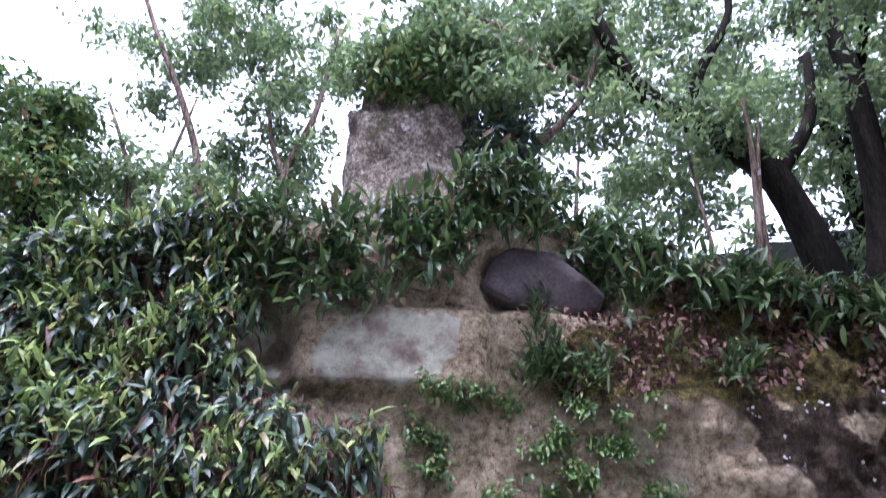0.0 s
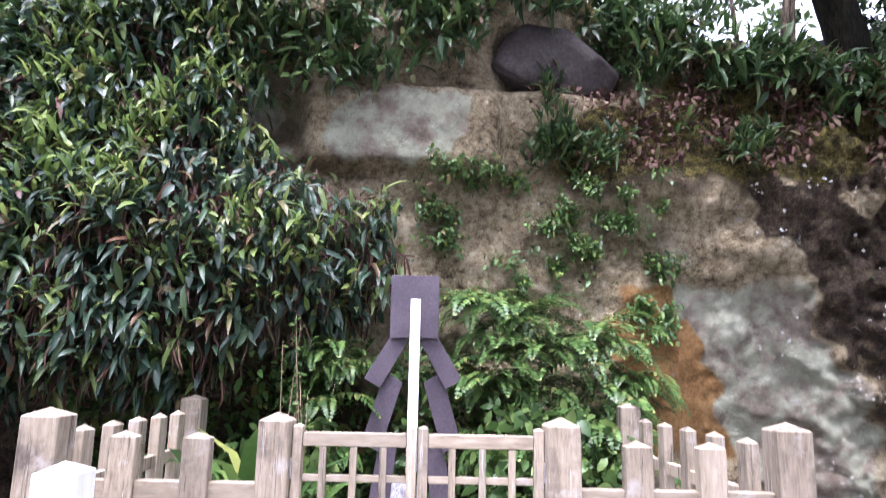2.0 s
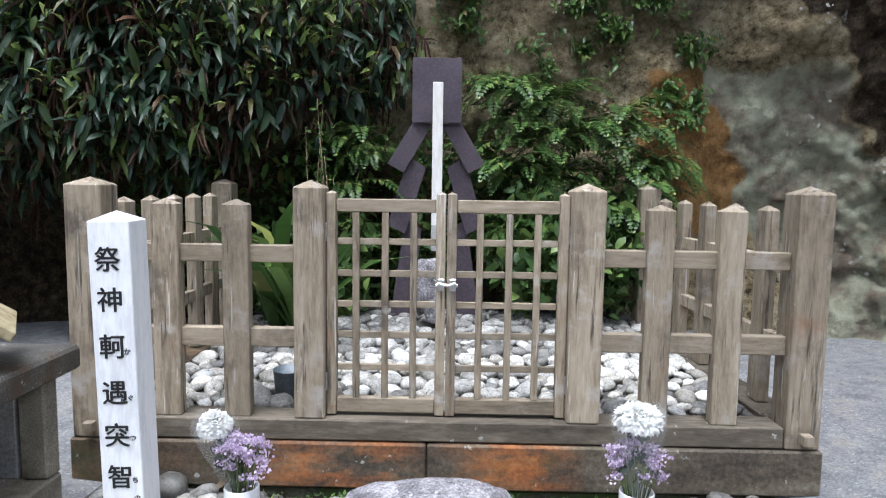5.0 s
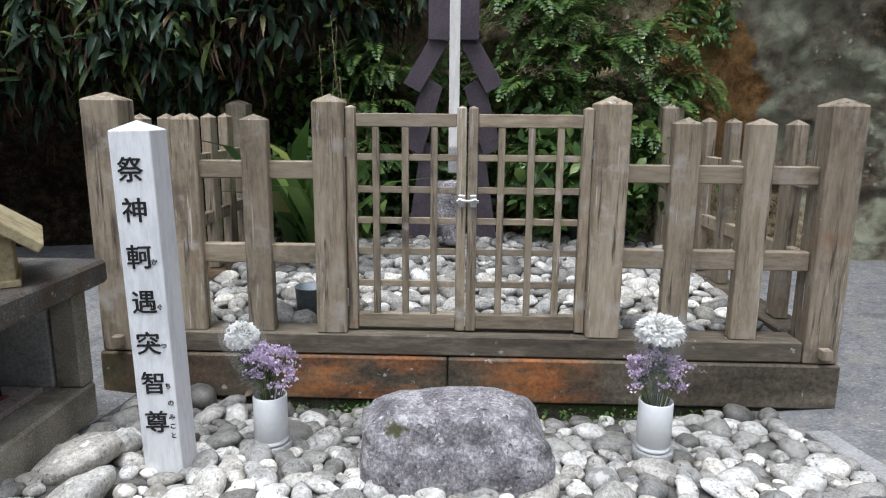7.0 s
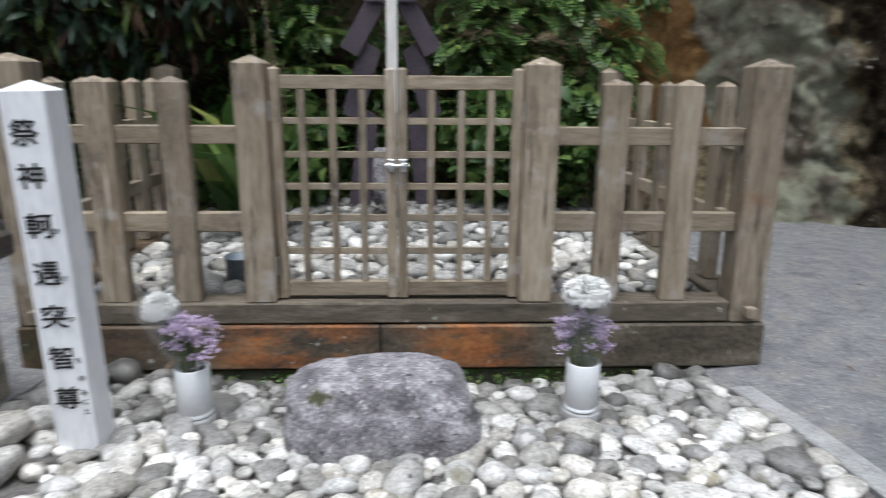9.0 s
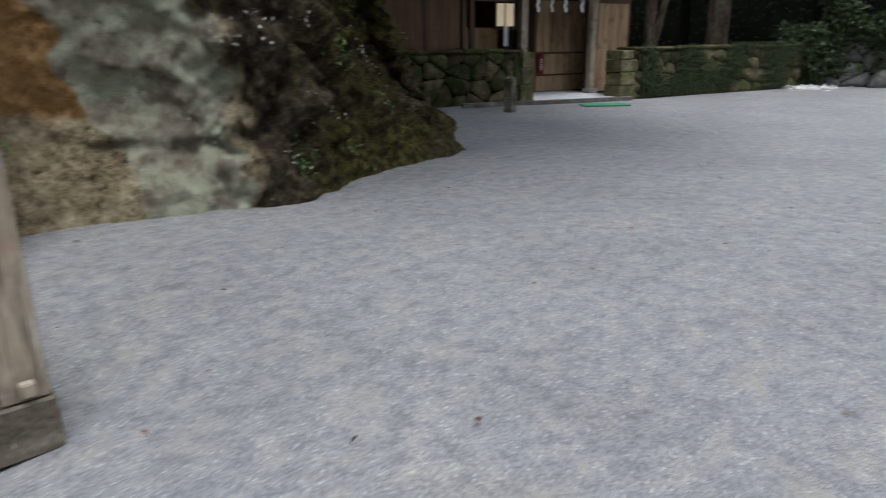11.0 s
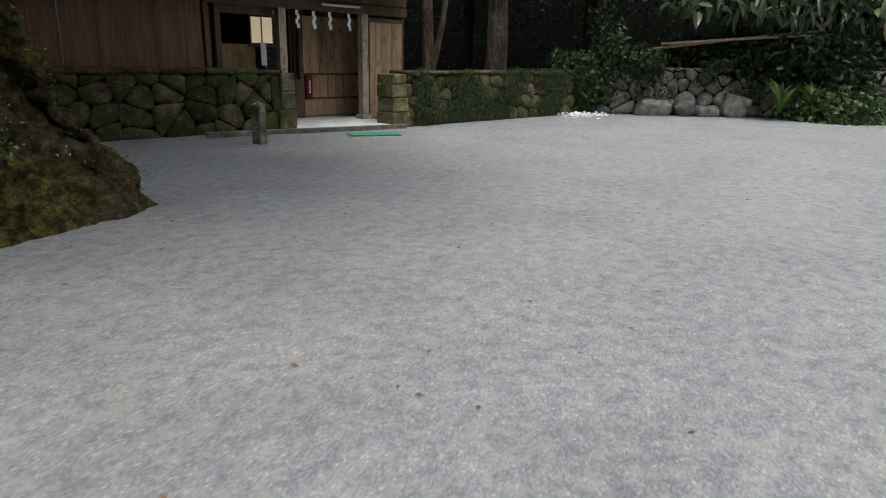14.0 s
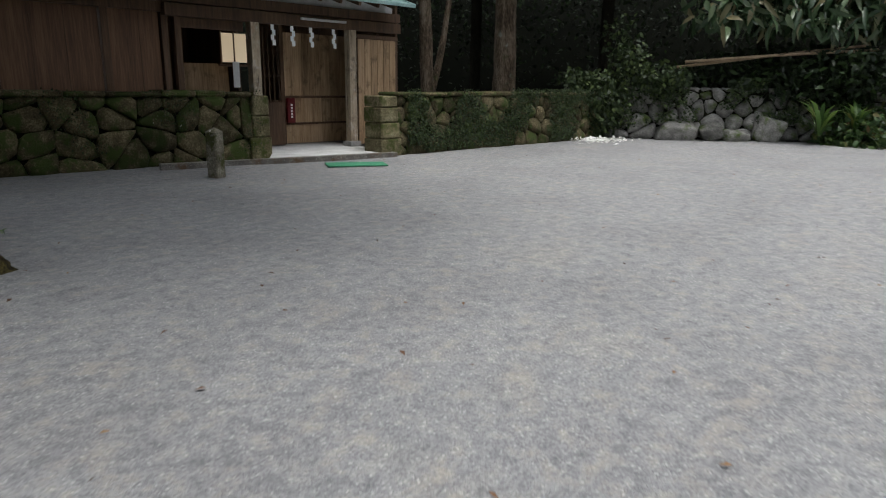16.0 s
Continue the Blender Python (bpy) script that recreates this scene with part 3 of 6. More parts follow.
def set_back(x, z):
    """How far the face lies behind its foot line at height z."""
    left = 1 - step(-1.1, -0.3, x)
    o = left * (0.30 * (1 - step(0.5, 1.25, z)) - 0.50 * bump_box(z, 1.2, 2.9, 0.35) - 0.25 * bump_box(z, 2.9, 3.6, 0.3) * (1 - step(-1.7, -1.2, x)))
    o -= 0.17 * bump_box(x, -1.0, 0.70, 0.12) * bump_box(z, 3.12, 3.9, 0.06)
    o += 0.12 * bump_box(x, -1.25, -1.05, 0.05) * bump_box(z, 3.25, 3.6, 0.06)
    o += step(1.0, 1.8, x) * (1 - step(3.6, 4.4, x)) * 0.35 * max(0, z - 3.1)
    o -= (0.12 + 0.14 * noise.noise(Vector((x * 1.7, 2.0, 1.0)))) * step(1.0, 1.6, x) * bump_box(z + 0.25 * noise.noise(Vector((x * 1.3, 5.0, 2.0))), 2.8, 3.15, 0.18)
    o += 0.22 * bump_box(x, 0.70, 1.80, 0.12) * bump_box(z, 3.95, 4.6, 0.08)
    o += 0.30 * bump_box(x, 2.1, 3.2, 0.3) * bump_box(z, 0.5, 2.2, 0.4)
    o -= 0.12 * bump_box(x, 1.5, 2.2, 0.2) * bump_box(z, -1, 1.7, 0.5)
    o += step(4.0, 6.4, x) * (0.62 * min(z, 1.3) + 0.22 * max(0, min(z - 1.3, 1.5)))
    o += step(3.0, 4.2, x) * 0.1 * z
    return o


def cliff_point(i, z):
    x0 = FOOT[i][0]
    o = set_back(x0, z)
    p = Vector((FOOT[i][0], FOOT[i][1], z))
    q = p * 1.0
    r = 0.16 * noise.noise(q * 0.8 + Vector((3, 7, 1))) + 0.07 * noise.noise(q * 2.1) + 0.018 * noise.noise(q * 5.0) + 0.02 * noise.noise(q * 11.0)
    r += 0.03 * noise.noise(Vector((x0 * 0.7, 3.0, z * 6.0))) + 0.03 * abs(noise.noise(Vector((x0 * 3.0, 3.0, z * 7.0))))
    r += 0.10 * abs(noise.noise(q * 1.7 + Vector((2, 8, 5)))) + 0.02 * abs(noise.noise(q * 4.3 + Vector((6, 1, 3)))) + 0.02 * abs(noise.noise(q * 13.0))
    r -= 0.07 * abs(noise.noise(q * 2.6 + Vector((5, 3, 8)))) + 0.03 * abs(noise.noise(q * 6.0 + Vector((2, 2, 7)))) + 0.03 * abs(noise.noise(q * 14.0 + Vector((1, 7, 7)))) - 0.06
    ledge = step(1.4, 1.9, x0) * (1 - step(3.3, 3.7, x0)) * (1 - step(2.9, 3.2, z))
    if ledge:
        u = (z * 1.9 + 0.9 * noise.noise(Vector((x0 * 1.1, 4.0, z * 0.7))) + 0.35 * noise.noise(Vector((x0 * 3.1, 8.0, z * 2.0)))) % 1.0
        k = 0.4 + 0.9 * abs(noise.noise(Vector((x0 * 1.4, 6.0, z * 1.4)))) * 1.6
        r -= ledge * 0.055 * k * (1 - u) * step(0.0, 0.08, u)
    if x0 > 2.8:
        w = step(2.8, 3.6, x0)
        r += w * (0.16 - 0.42 * abs(noise.noise(q * 1.9 + Vector((9, 2, 4)))) - 0.24 * abs(noise.noise(q * 4.4 + Vector((1, 2, 9)))) - 0.10 * abs(noise.noise(q * 10.0)) - 0.05 * abs(noise.noise(q * 20.0)))
    if bump_box(x0, -1.2, 0.7, 0.1) * bump_box(z, 3.1, 3.75, 0.1) > 0.5:
        r *= 0.35
    o += r * min(1.0, 0.35 + z * 1.5)
    return (p.x - FOOT_N[i][0] * o, p.y - FOOT_N[i][1] * o, z)


# pale bosses that stand out of the dark rock: x, half width, z, half height
PALE_BOSSES = ((2.64, 0.2, 3.02, 0.16), (3.52, 0.22, 2.85, 0.1), (3.12, 0.09, 3.05, 0.07), (2.92, 0.1, 2.5, 0.1), (3.45, 0.12, 1.55, 0.2))


def dark_edge(z):
    """Where the dark, damp rock begins at height z."""
    return float(np.interp(z, [0, 0.9, 1.4, 1.75, 2.05, 2.42, 2.73, 3.1, 3.4], [3.65, 3.6, 3.58, 3.36, 3.28, 2.92, 3.0, 2.84, 2.8]))


def ochre_edge(z):
    return float(np.interp(z, [0.5, 0.92, 1.57, 2.12], [2.78, 2.62, 2.36, 2.06]))


def build_cliff():
    cols = list(range(40, 690, 1))
    ROWS_F, ROWS_T = 120, 26
    verts, zone = [], {k: [] for k in ("green", "ochre", "dark", "moss")}
    for i in cols:
        x0 = FOOT[i][0]
        top = rim_z(x0) if FOOT[i][1] < 6.3 or x0 < 5 else 3.4
        for j in range(ROWS_F):
            z = -0.25 + (top + 0.25) * j / (ROWS_F - 1)
            p = cliff_point(i, z)
            verts.append(p)
            w = Vector((p[0], 0, z))
            xr, zr = x0, z
            x0 = xr + 0.22 * noise.noise(w * 1.6) + 0.10 * noise.noise(w * 5.0 + Vector((4, 4, 4)))
            z = zr + 0.18 * noise.noise(w * 1.8 + Vector((7, 0, 2))) + 0.09 * noise.noise(w * 5.0)
            pale = 1 - step(0.75, 1.1, abs((x0 + 0.2 - 0.5 * (z - 3.48)) / 0.60) ** 3 + abs((z - 3.48) / 0.40) ** 3)
            side = max(1 - step(0.6, 1.1, ((x0 + a) / b) ** 2 + ((z - c) / d) ** 2) for a, b, c, d in ((1.42, 0.22, 3.58, 0.24), (1.28, 0.14, 3.2, 0.16)))
            face = step(ochre_edge(z) - 0.06, ochre_edge(z) + 0.06, x0) * (1 - step(dark_edge(z) - 0.1, dark_edge(z) + 0.05, x0)) * (1 - step(1.95, 2.25, z))
            zone["green"].append(max(pale, 0.8 * side, 0.95 * face, 0.45 * bump_box(x0, 1.9, 2.3, 0.15) * bump_box(z, 2.3, 2.75, 0.15)))
            zone["ochre"].append(step(1.55, 1.75, x0) * (1 - step(ochre_edge(z) - 0.05, ochre_edge(z) + 0.03, x0)) * bump_box(z, 0.7, 2.12, 0.1))
            near = 1 - step(0.8, 1.3, ((x0 - 1.2) / 0.95) ** 2 + ((z - 4.3) / 0.6) ** 2)
            boss = 1 - max(0.95 * (1 - step(0.5, 1.1, ((x0 - a) / b) ** 2 + ((z - c) / d) ** 2)) for a, b, c, d in PALE_BOSSES)
            damp = step(dark_edge(z) - 0.06, dark_edge(z) + 0.08, x0) * 0.95
            # Lower left: dark soil, and shade under the overhanging ferns put into colour.
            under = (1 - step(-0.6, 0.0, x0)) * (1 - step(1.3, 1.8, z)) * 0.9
            seam = step(0.9, 1.4, x0) * bump_box(z, 2.9, 3.15, 0.1) * 0.6
            rough = 0.5 * bump_box(x0, 0.8, 1.7, 0.2) * bump_box(z, 2.1, 2.8, 0.2) * step(-0.1, 0.25, noise.noise(w * 4.0))
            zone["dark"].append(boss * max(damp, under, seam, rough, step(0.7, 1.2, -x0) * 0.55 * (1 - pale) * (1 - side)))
            zone["moss"].append((1 - 0.85 * near) * max(step(top - 0.9, top - 0.4, z) * (0.75 if x0 > 0.6 else 0.5), step(3.7, 4.2, x0) * (0.62 + 0.45 * noise.noise(Vector(p) * 1.5)), step(0.9, 1.4, x0) * bump_box(z, 3.05, 4.2, 0.1) * 0.9))
            x0 = xr
        edge = Vector(verts[-1])
        for j in range(ROWS_T):
            u = (j + 1) / ROWS_T
            back = 7.0 * u ** 1.5
            z = top + 0.22 * math.sin(min(1, u * 4) * math.pi / 2) - 1.2 * max(0, u - 0.45) + 0.12 * noise.noise(Vector((x0, back, 1)) * 1.2)
            verts.append((edge.x - FOOT_N[i][0] * back, edge.y - FOOT_N[i][1] * back, z))
            zone["green"].append(0)
            zone["ochre"].append(0)
            zone["dark"].append(0.6)
            zone["moss"].append(0.7)
    R = ROWS_F + ROWS_T
    faces = [(a * R + j, (a + 1) * R + j, (a + 1) * R + j + 1, a * R + j + 1) for a in range(len(cols) - 1) for j in range(R - 1)]
    me = bpy.data.meshes.new("cliff")
    me.from_pydata(verts, [], faces)
    for k, w in zone.items():
        at = me.attributes.new(k, "FLOAT", "POINT")
        at.data.foreach_set("value", np.array(w, np.float32))
    me.polygons.foreach_set("use_smooth", np.ones(len(faces), bool))
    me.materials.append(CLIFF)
    return tagged(new("cliff", me), "weathered sandstone cliff with green, ochre and mossy dark patches", "cliff", kind="structure")


build_cliff()

# ---------------------------------------------------------------- shrine enclosure
def build_fence():
    f = empty("wooden_fence", (0.13, 2.97, -0.1), "weathered grey-brown wooden picket fence on a stained beam plinth", "fence")
    f_inv = Matrix.Translation((-0.13, -2.97, 0.1))

    def add(name, bm, mat, label=""):
        ob = part(name, bm, mat, f, label)
        ob.matrix_parent_inverse = f_inv
        return ob

    front = 2.97
    for x, w in ((-1.40, 0.155), (-0.455, 0.13), (0.718, 0.14), (1.655, 0.145)):
        add("post", capped_post(x, front, w, 0.165 if abs(x) < 1 else 0.07, 1.19, 0.03, 0.006), WOOD)
    for x, y in ((-1.43, 4.73), (1.55, 4.93)):
        add("post", capped_post(x, y, 0.14, 0.07, 1.19, 0.03, 0.006), WOOD)
    for x in (-1.07, -0.77, 1.025, 1.325):
        add("picket", capped_post(x, 2.95, 0.112, 0.165, 1.105, 0.022, d=0.06), WOOD)
    for k in range(1, 6):
        u = k / 6
        add("picket", capped_post(-1.40 - 0.03 * u, 2.97 + 1.76 * u, 0.06, 0.165, 1.10, 0.022, d=0.105), WOOD)
        add("picket", capped_post(1.655 - 0.105 * u, 2.97 + 1.96 * u, 0.06, 0.165, 1.10, 0.022, d=0.105), WOOD)
    for x0, x1 in ((-1.322, -0.52), (0.788, 1.582)):
        for z0, z1 in ((0.835, 0.91), (0.468, 0.55)):
            add("rail", block(x0, x1, 2.945, 2.995, z0, z1), WOOD_H)
    for side in (-1, 1):
        for z0, z1 in ((0.80, 0.87), (0.45, 0.52)):
            a, b = ((-1.40, 3.05), (-1.43, 4.66)) if side < 0 else ((1.65, 3.05), (1.555, 4.86))
            bm = block(-0.02, 0.02, 0, math.dist(a, b), z0, z1)
            bmesh.ops.transform(bm, matrix=Matrix.Translation((*a, 0)) @ Matrix.Rotation(-math.atan2(b[0] - a[0], b[1] - a[1]), 4, "Z"), verts=bm.verts)
            add("rail", bm, WOOD)
    # plinth: ground beam, sill beam, side beams
    for x0, x1 in ((-1.49, 0.05), (0.054, 1.74)):
        add("ground_beam", block(x0, x1, 2.885, 3.06, -0.135, 0.066, 0.008), PLINTH, "dark beam with rust-orange stains and pale lichen")
    add("base_stone", block(-1.47, 1.72, 2.90, 3.05, -0.40, -0.137, 0.01), MOSSY_BASE, "dark mossy stone footing")
    add("sill_beam", block(-1.32, 1.575, 2.90, 3.05, 0.072, 0.164, 0.006), SILL, "grey-brown weathered sill beam")
    for x, dx, y1 in ((-1.40, -0.03, 4.8), (1.655, -0.1, 5.0)):
        bm = block(-0.085, 0.085, 0, y1 - 3.07, -0.2, 0.16, 0.008)
        bmesh.ops.transform(bm, matrix=Matrix.Translation((x, 3.07, 0)) @ Matrix.Rotation(-math.atan2(dx, y1 - 3.07), 4, "Z"), verts=bm.verts)
        add("side_beam", bm, PLINTH)
    for x in (-1.395, 1.66):
        add("peg", block(x - 0.022, x + 0.022, 2.855, 2.90, 0.10, 0.145, 0.003), WOOD)
    return f


def build_gate_leaf(x0, x1, bars, hinge):
    g = empty("gate_leaf", (hinge, 2.97, 0.17), "closed wooden lattice gate leaf with weathered bars", "gate", "gate leaves")
    inv = Matrix.Translation((-hinge, -2.97, -0.17))

    def add(name, bm, mat, label=""):
        ob = part(name, bm, mat, g, label)
        ob.matrix_parent_inverse = inv
        return ob

    add("stile", capped_post(x0 + 0.021, 2.975, 0.041, 0.172, 1.145, 0.008, 0.003, 0.05), WOOD)
    add("stile", capped_post(x1 - 0.021, 2.975, 0.041, 0.172, 1.145, 0.008, 0.003, 0.05), WOOD)
    add("top_rail", block(x0 + 0.043, x1 - 0.043, 2.955, 2.995, 1.057, 1.112, 0.003), WOOD_H)
    add("bottom_rail", block(x0 + 0.043, x1 - 0.043, 2.955, 2.995, 0.182, 0.245, 0.003), WOOD_H)
    for z in (0.929, 0.791, 0.657, 0.522, 0.377):
        add("lattice_rail", block(x0 + 0.043, x1 - 0.043, 2.976, 2.994, z - 0.014, z + 0.014, 0.002), WOOD_H)
    for x in bars:
        add("lattice_bar", block(x - 0.0145, x + 0.0145, 2.956, 2.975, 0.246, 1.056, 0.002), WOOD)
    hx = x0 - 0.004 if hinge < 0.1 else x1 + 0.004
    for z in (0.32, 0.97):
        add("hinge", block(hx - 0.008, hx + 0.008, 2.938, 2.95, z - 0.04, z + 0.04, 0.002), STEEL, "small steel butt hinge")
    return g


build_fence()
build_gate_leaf(-0.388, 0.122, (-0.262, -0.137, -0.015), -0.39)
build_gate_leaf(0.127, 0.646, (0.268, 0.393, 0.514), 0.646)
latch = empty("gate_latch", (0.128, 2.945, 0.749), "shiny steel barrel bolt latch on the gate stiles", "latch")
for nm, a in (("plate", (-0.038, -0.012, 0.0, 0.004, -0.026, 0.026)), ("plate", (0.012, 0.038, 0.0, 0.004, -0.026, 0.026)), ("bolt", (-0.048, 0.048, -0.014, -0.003, -0.006, 0.006)), ("keeper", (-0.04, -0.022, -0.02, 0.0, -0.013, 0.013)), ("keeper", (0.022, 0.04, -0.02, 0.0, -0.013, 0.013))):
    part(nm, block(*a, 0.002), STEEL, latch)


# ---------------------------------------------------------------- sign post
def glyphs(text, size, mat, parent, name="lettering"):
    """Flat raised characters, with the centre of the text at the origin, facing -y."""
    cu = bpy.data.curves.new(name, "FONT")
    cu.body, cu.size, cu.extrude = text, size, 0.0008
    cu.align_x, cu.align_y = "CENTER", "CENTER"
    tmp = bpy.data.objects.new("tmp", cu)
    scene.collection.objects.link(tmp)
    dg = bpy.context.evaluated_depsgraph_get()
    me = bpy.data.meshes.new_from_object(tmp.evaluated_get(dg))
    bpy.data.objects.remove(tmp)
    bpy.data.curves.remove(cu)
    co = np.array([v.co[:] for v in me.vertices])
    mid = (co.max(0) + co.min(0)) / 2
    me.transform(Matrix.Translation((-mid[0], -mid[1], 0)))
    me.transform(Matrix.Rotation(radians(90), 4, "X"))
    bmj = bmesh.new()
    for dx, dz in ((0, 0), (0.016, 0.004), (-0.016, -0.004), (0.004, 0.016)):
        part_me = me.copy()
        part_me.transform(Matrix.Translation((dx * size, -0.00005 * (1 + abs(dx) * 40 + dz * 60), dz * size)))
        bmj.from_mesh(part_me)
        bpy.data.meshes.remove(part_me)
    bmj.to_mesh(me)
    bmj.free()
    me.materials.clear()
    me.materials.append(mat)
    ob = new(name, me)
    ob.parent = parent
    return ob


def build_sign():
    s = empty("sign_post", (-0.845, 2.14, -0.1), "white-painted square wooden post with black brush characters", "sign")
    bm = block(-0.062, 0.062, -0.062, 0.062, 0, 1.16, 0.003)
    top = [f for f in bm.faces if f.normal.z > 0.99]
    for v in bmesh.ops.poke(bm, faces=top)["verts"]:
        v.co.z += 0.028
    post = part("post", bm, SIGN, s)
    for c, u in zip("祭神軻遇突智尊", (0.11, 0.225, 0.36, 0.495, 0.62, 0.745, 0.87)):
        g = glyphs(c, 0.079, INK, post)
        g.location = (-0.006, -0.0632, 1.135 * (1 - u) + 0.036 + 0.08 * (u - 0.11))
    for c, u, x in (("か", 0.375, 0.044), ("ぐ", 0.51, 0.046), ("つ", 0.63, 0.046), ("ち", 0.755, 0.046), ("の", 0.81, 0.05), ("み", 0.855, 0.05), ("こ", 0.885, 0.05), ("と", 0.915, 0.05)):
        g = glyphs(c, 0.021, INK, post)
        g.location = (x - 0.006, -0.0632, 1.135 * (1 - u) + 0.036 + 0.08 * (u - 0.11))
    s.rotation_euler = (0, radians(-1.2), radians(2))
    return s


build_sign()


# ---------------------------------------------------------------- stepping rock and flower vases
def build_rock():
    bm = bmesh.new()
    bmesh.ops.create_icosphere(bm, subdivisions=5, radius=1)
    for v in bm.verts:
        c = v.co.copy()
        s = Vector([math.copysign(abs(q) ** 0.52, q) for q in c])
        s *= 0.94 + 0.10 * noise.noise(c * 1.3 + Vector((4, 1, 2))) + 0.05 * noise.noise(c * 3.0) + 0.022 * noise.noise(c * 8) + 0.010 * noise.noise(c * 22) - 0.05 * abs(noise.noise(c * 2.2 + Vector((7, 3, 1))))
        s.x *= 0.335 * (1 - 0.10 * max(0, -s.z) - 0.06 * max(0, s.z) * (1 if s.x > 0 else 0.3))
        s.y *= 0.21 * (1 - 0.22 * max(0, s.z) * (1 if c.y < 0 else 0))
        s.z *= 0.20
        s.z -= 0.035 * step(0.10, 0.32, s.x) * step(0, 0.1, s.z)
        v.co = s
    for f in bm.faces:
        f.smooth = True
    ob = part("stepping_rock", bm, BOULDER)
    ob.location = (0.105, 2.16, 0.02)
    return tagged(ob, "rough grey granite boulder lying in the pebbles", "rock")


build_rock()
PETAL_WHITE = leaf_material("white_petal", [(0.0, (0.86, 0.86, 0.83)), (1.0, (0.93, 0.93, 0.91))], 0.6, 0.45, 0.05)
PETAL_MAUVE = leaf_material("mauve_petal", [(0.0, (0.44, 0.34, 0.49)), (0.6, (0.60, 0.49, 0.65)), (1.0, (0.76, 0.69, 0.78))], 0.7, 0.35)
STEM = leaf_material("stem", [(0.0, (0.08, 0.12, 0.035)), (1.0, (0.16, 0.19, 0.07))], 0.6, 0.1)
FILM = bpy.data.materials.new("clear_film")
FILM.use_nodes = True
fb = FILM.node_tree.nodes["Principled BSDF"]
fb.inputs["Roughness"].default_value = 0.12
fb.inputs["IOR"].default_value = 1.15
fb.inputs["Alpha"].default_value = 0.10
fb.inputs["Base Color"].default_value = (0.9, 0.92, 0.92, 1)


def build_vase(x, y, z, seed, head, head_r, head_h, spray_x, spray_r):
    """White cylinder vase; head: place of the chrysanthemum, spray: the dried statice beside it."""
    rs = np.random.RandomState(seed)
    v = empty("flower_vase", (x, y, z), "white cylindrical vase with white chrysanthemum and dried mauve flowers", "vase", "flower vases")
    part("vase", lathe([(0.056, 0), (0.059, 0.003), (0.0595, 0.012), (0.0575, 0.014), (0.0575, 0.020), (0.060, 0.022), (0.060, 0.176), (0.058, 0.18), (0.053, 0.178), (0.053, 0.03)]), PORCELAIN, v)
    part("saucer", lathe([(0.062, -0.055), (0.068, -0.05), (0.072, -0.004), (0.068, 0.0), (0.060, -0.003)]), CONCRETE, v, "brownish stone saucer")
    head = Vector(head)
    n = 900
    ph = rs.uniform(0, 2 * np.pi, n)
    el = np.arcsin(rs.uniform(-0.35, 1.0, n))
    d = np.stack([np.cos(ph) * np.cos(el), np.sin(ph) * np.cos(el), np.sin(el)], 1)
    shape = np.array([[head_r * 0.72, head_r * 0.72, head_h * 0.72]])
    base = np.array(head)[None] + d * shape
    out = d * np.array([[1, 1, 0.75]]) + rs.normal(size=(n, 3)) * 0.22
    out[:, 2] -= 0.35 * (el < 0.15)
    mum = leaves("chrysanthemum", base, out, d + np.array([[0, 0, 0.5]]), head_r * rs.uniform(0.30, 0.52, n), np.full(n, 0.017), PETAL_WHITE, BLADE, v)
    bm = bmesh.new()
    bmesh.ops.create_icosphere(bm, subdivisions=2, radius=1)
    bmesh.ops.transform(bm, matrix=Matrix.Translation(head) @ Matrix.Diagonal((head_r * 0.8, head_r * 0.8, head_h * 0.8, 1)), verts=bm.verts)
    part("flower_core", bm, PETAL_WHITE, mum)
    tips = []
    k = 40
    for i in range(k):
        a = rs.uniform(0, 2 * np.pi)
        r = spray_r * rs.rand() ** 0.5
        tips.append((spray_x + r * math.cos(a), 0.7 * r * math.sin(a) - 0.015, 0.395 - 0.8 * r - rs.rand() ** 1.6 * 0.10))
    P = np.repeat(np.array(tips), 34, 0) + rs.normal(size=(k * 34, 3)) * np.array([0.012, 0.012, 0.006])
    spray = leaves("mauve_spray", P, rand_dirs(len(P), rs, -0.6), rand_dirs(len(P), rs) + np.array([0, 0, 0.6]), np.full(len(P), 0.011), np.full(len(P), 0.012), PETAL_MAUVE, SMALL, v)
    for t in tips:
        part("stem", tube([(0.25 * t[0], 0.25 * t[1], 0.1), (0.55 * t[0], 0.55 * t[1], 0.20), t], [0.0018, 0.0018, 0.0011], 5), STEM, spray)
    part("stem", tube([(0, 0, 0.1), (0.5 * head.x, 0, 0.24), head], [0.0028, 0.0026, 0.0022], 6), STEM, mum)
    n = 44
    u = rs.uniform(0.35, 0.95, n)
    P = np.stack([head.x * u + rs.normal(0, 0.018, n), rs.normal(0.01, 0.018, n), 0.12 + (head.z - 0.13) * u], 1)
    leaves("foliage", P, rand_dirs(n, rs, -0.3), rand_dirs(n, rs), np.full(n, 0.05), np.full(n, 0.024), IVY_LEAF, BLADE, v)
    bm = bmesh.new()
    rings = []
    for u in (0.0, 0.3, 0.6, 0.85, 1.0):
        c = Vector((head.x * 0.25, 0, 0.16)).lerp(head + Vector((0, 0, 0.02)), u)
        r = 0.022 + (head_r + 0.002) * u ** 0.8
        rings.append([bm.verts.new(c + Vector((r * math.cos(q) * (1 + 0.08 * math.sin(5 * q + 3 * u)), r * math.sin(q), 0.03 * u * math.sin(3 * q)))) for q in [2 * math.pi * j / 24 for j in range(24)]])
    for q, w in zip(rings, rings[1:]):
        for j in range(23):
            bm.faces.new((q[j], q[j + 1], w[j + 1], w[j])).smooth = True
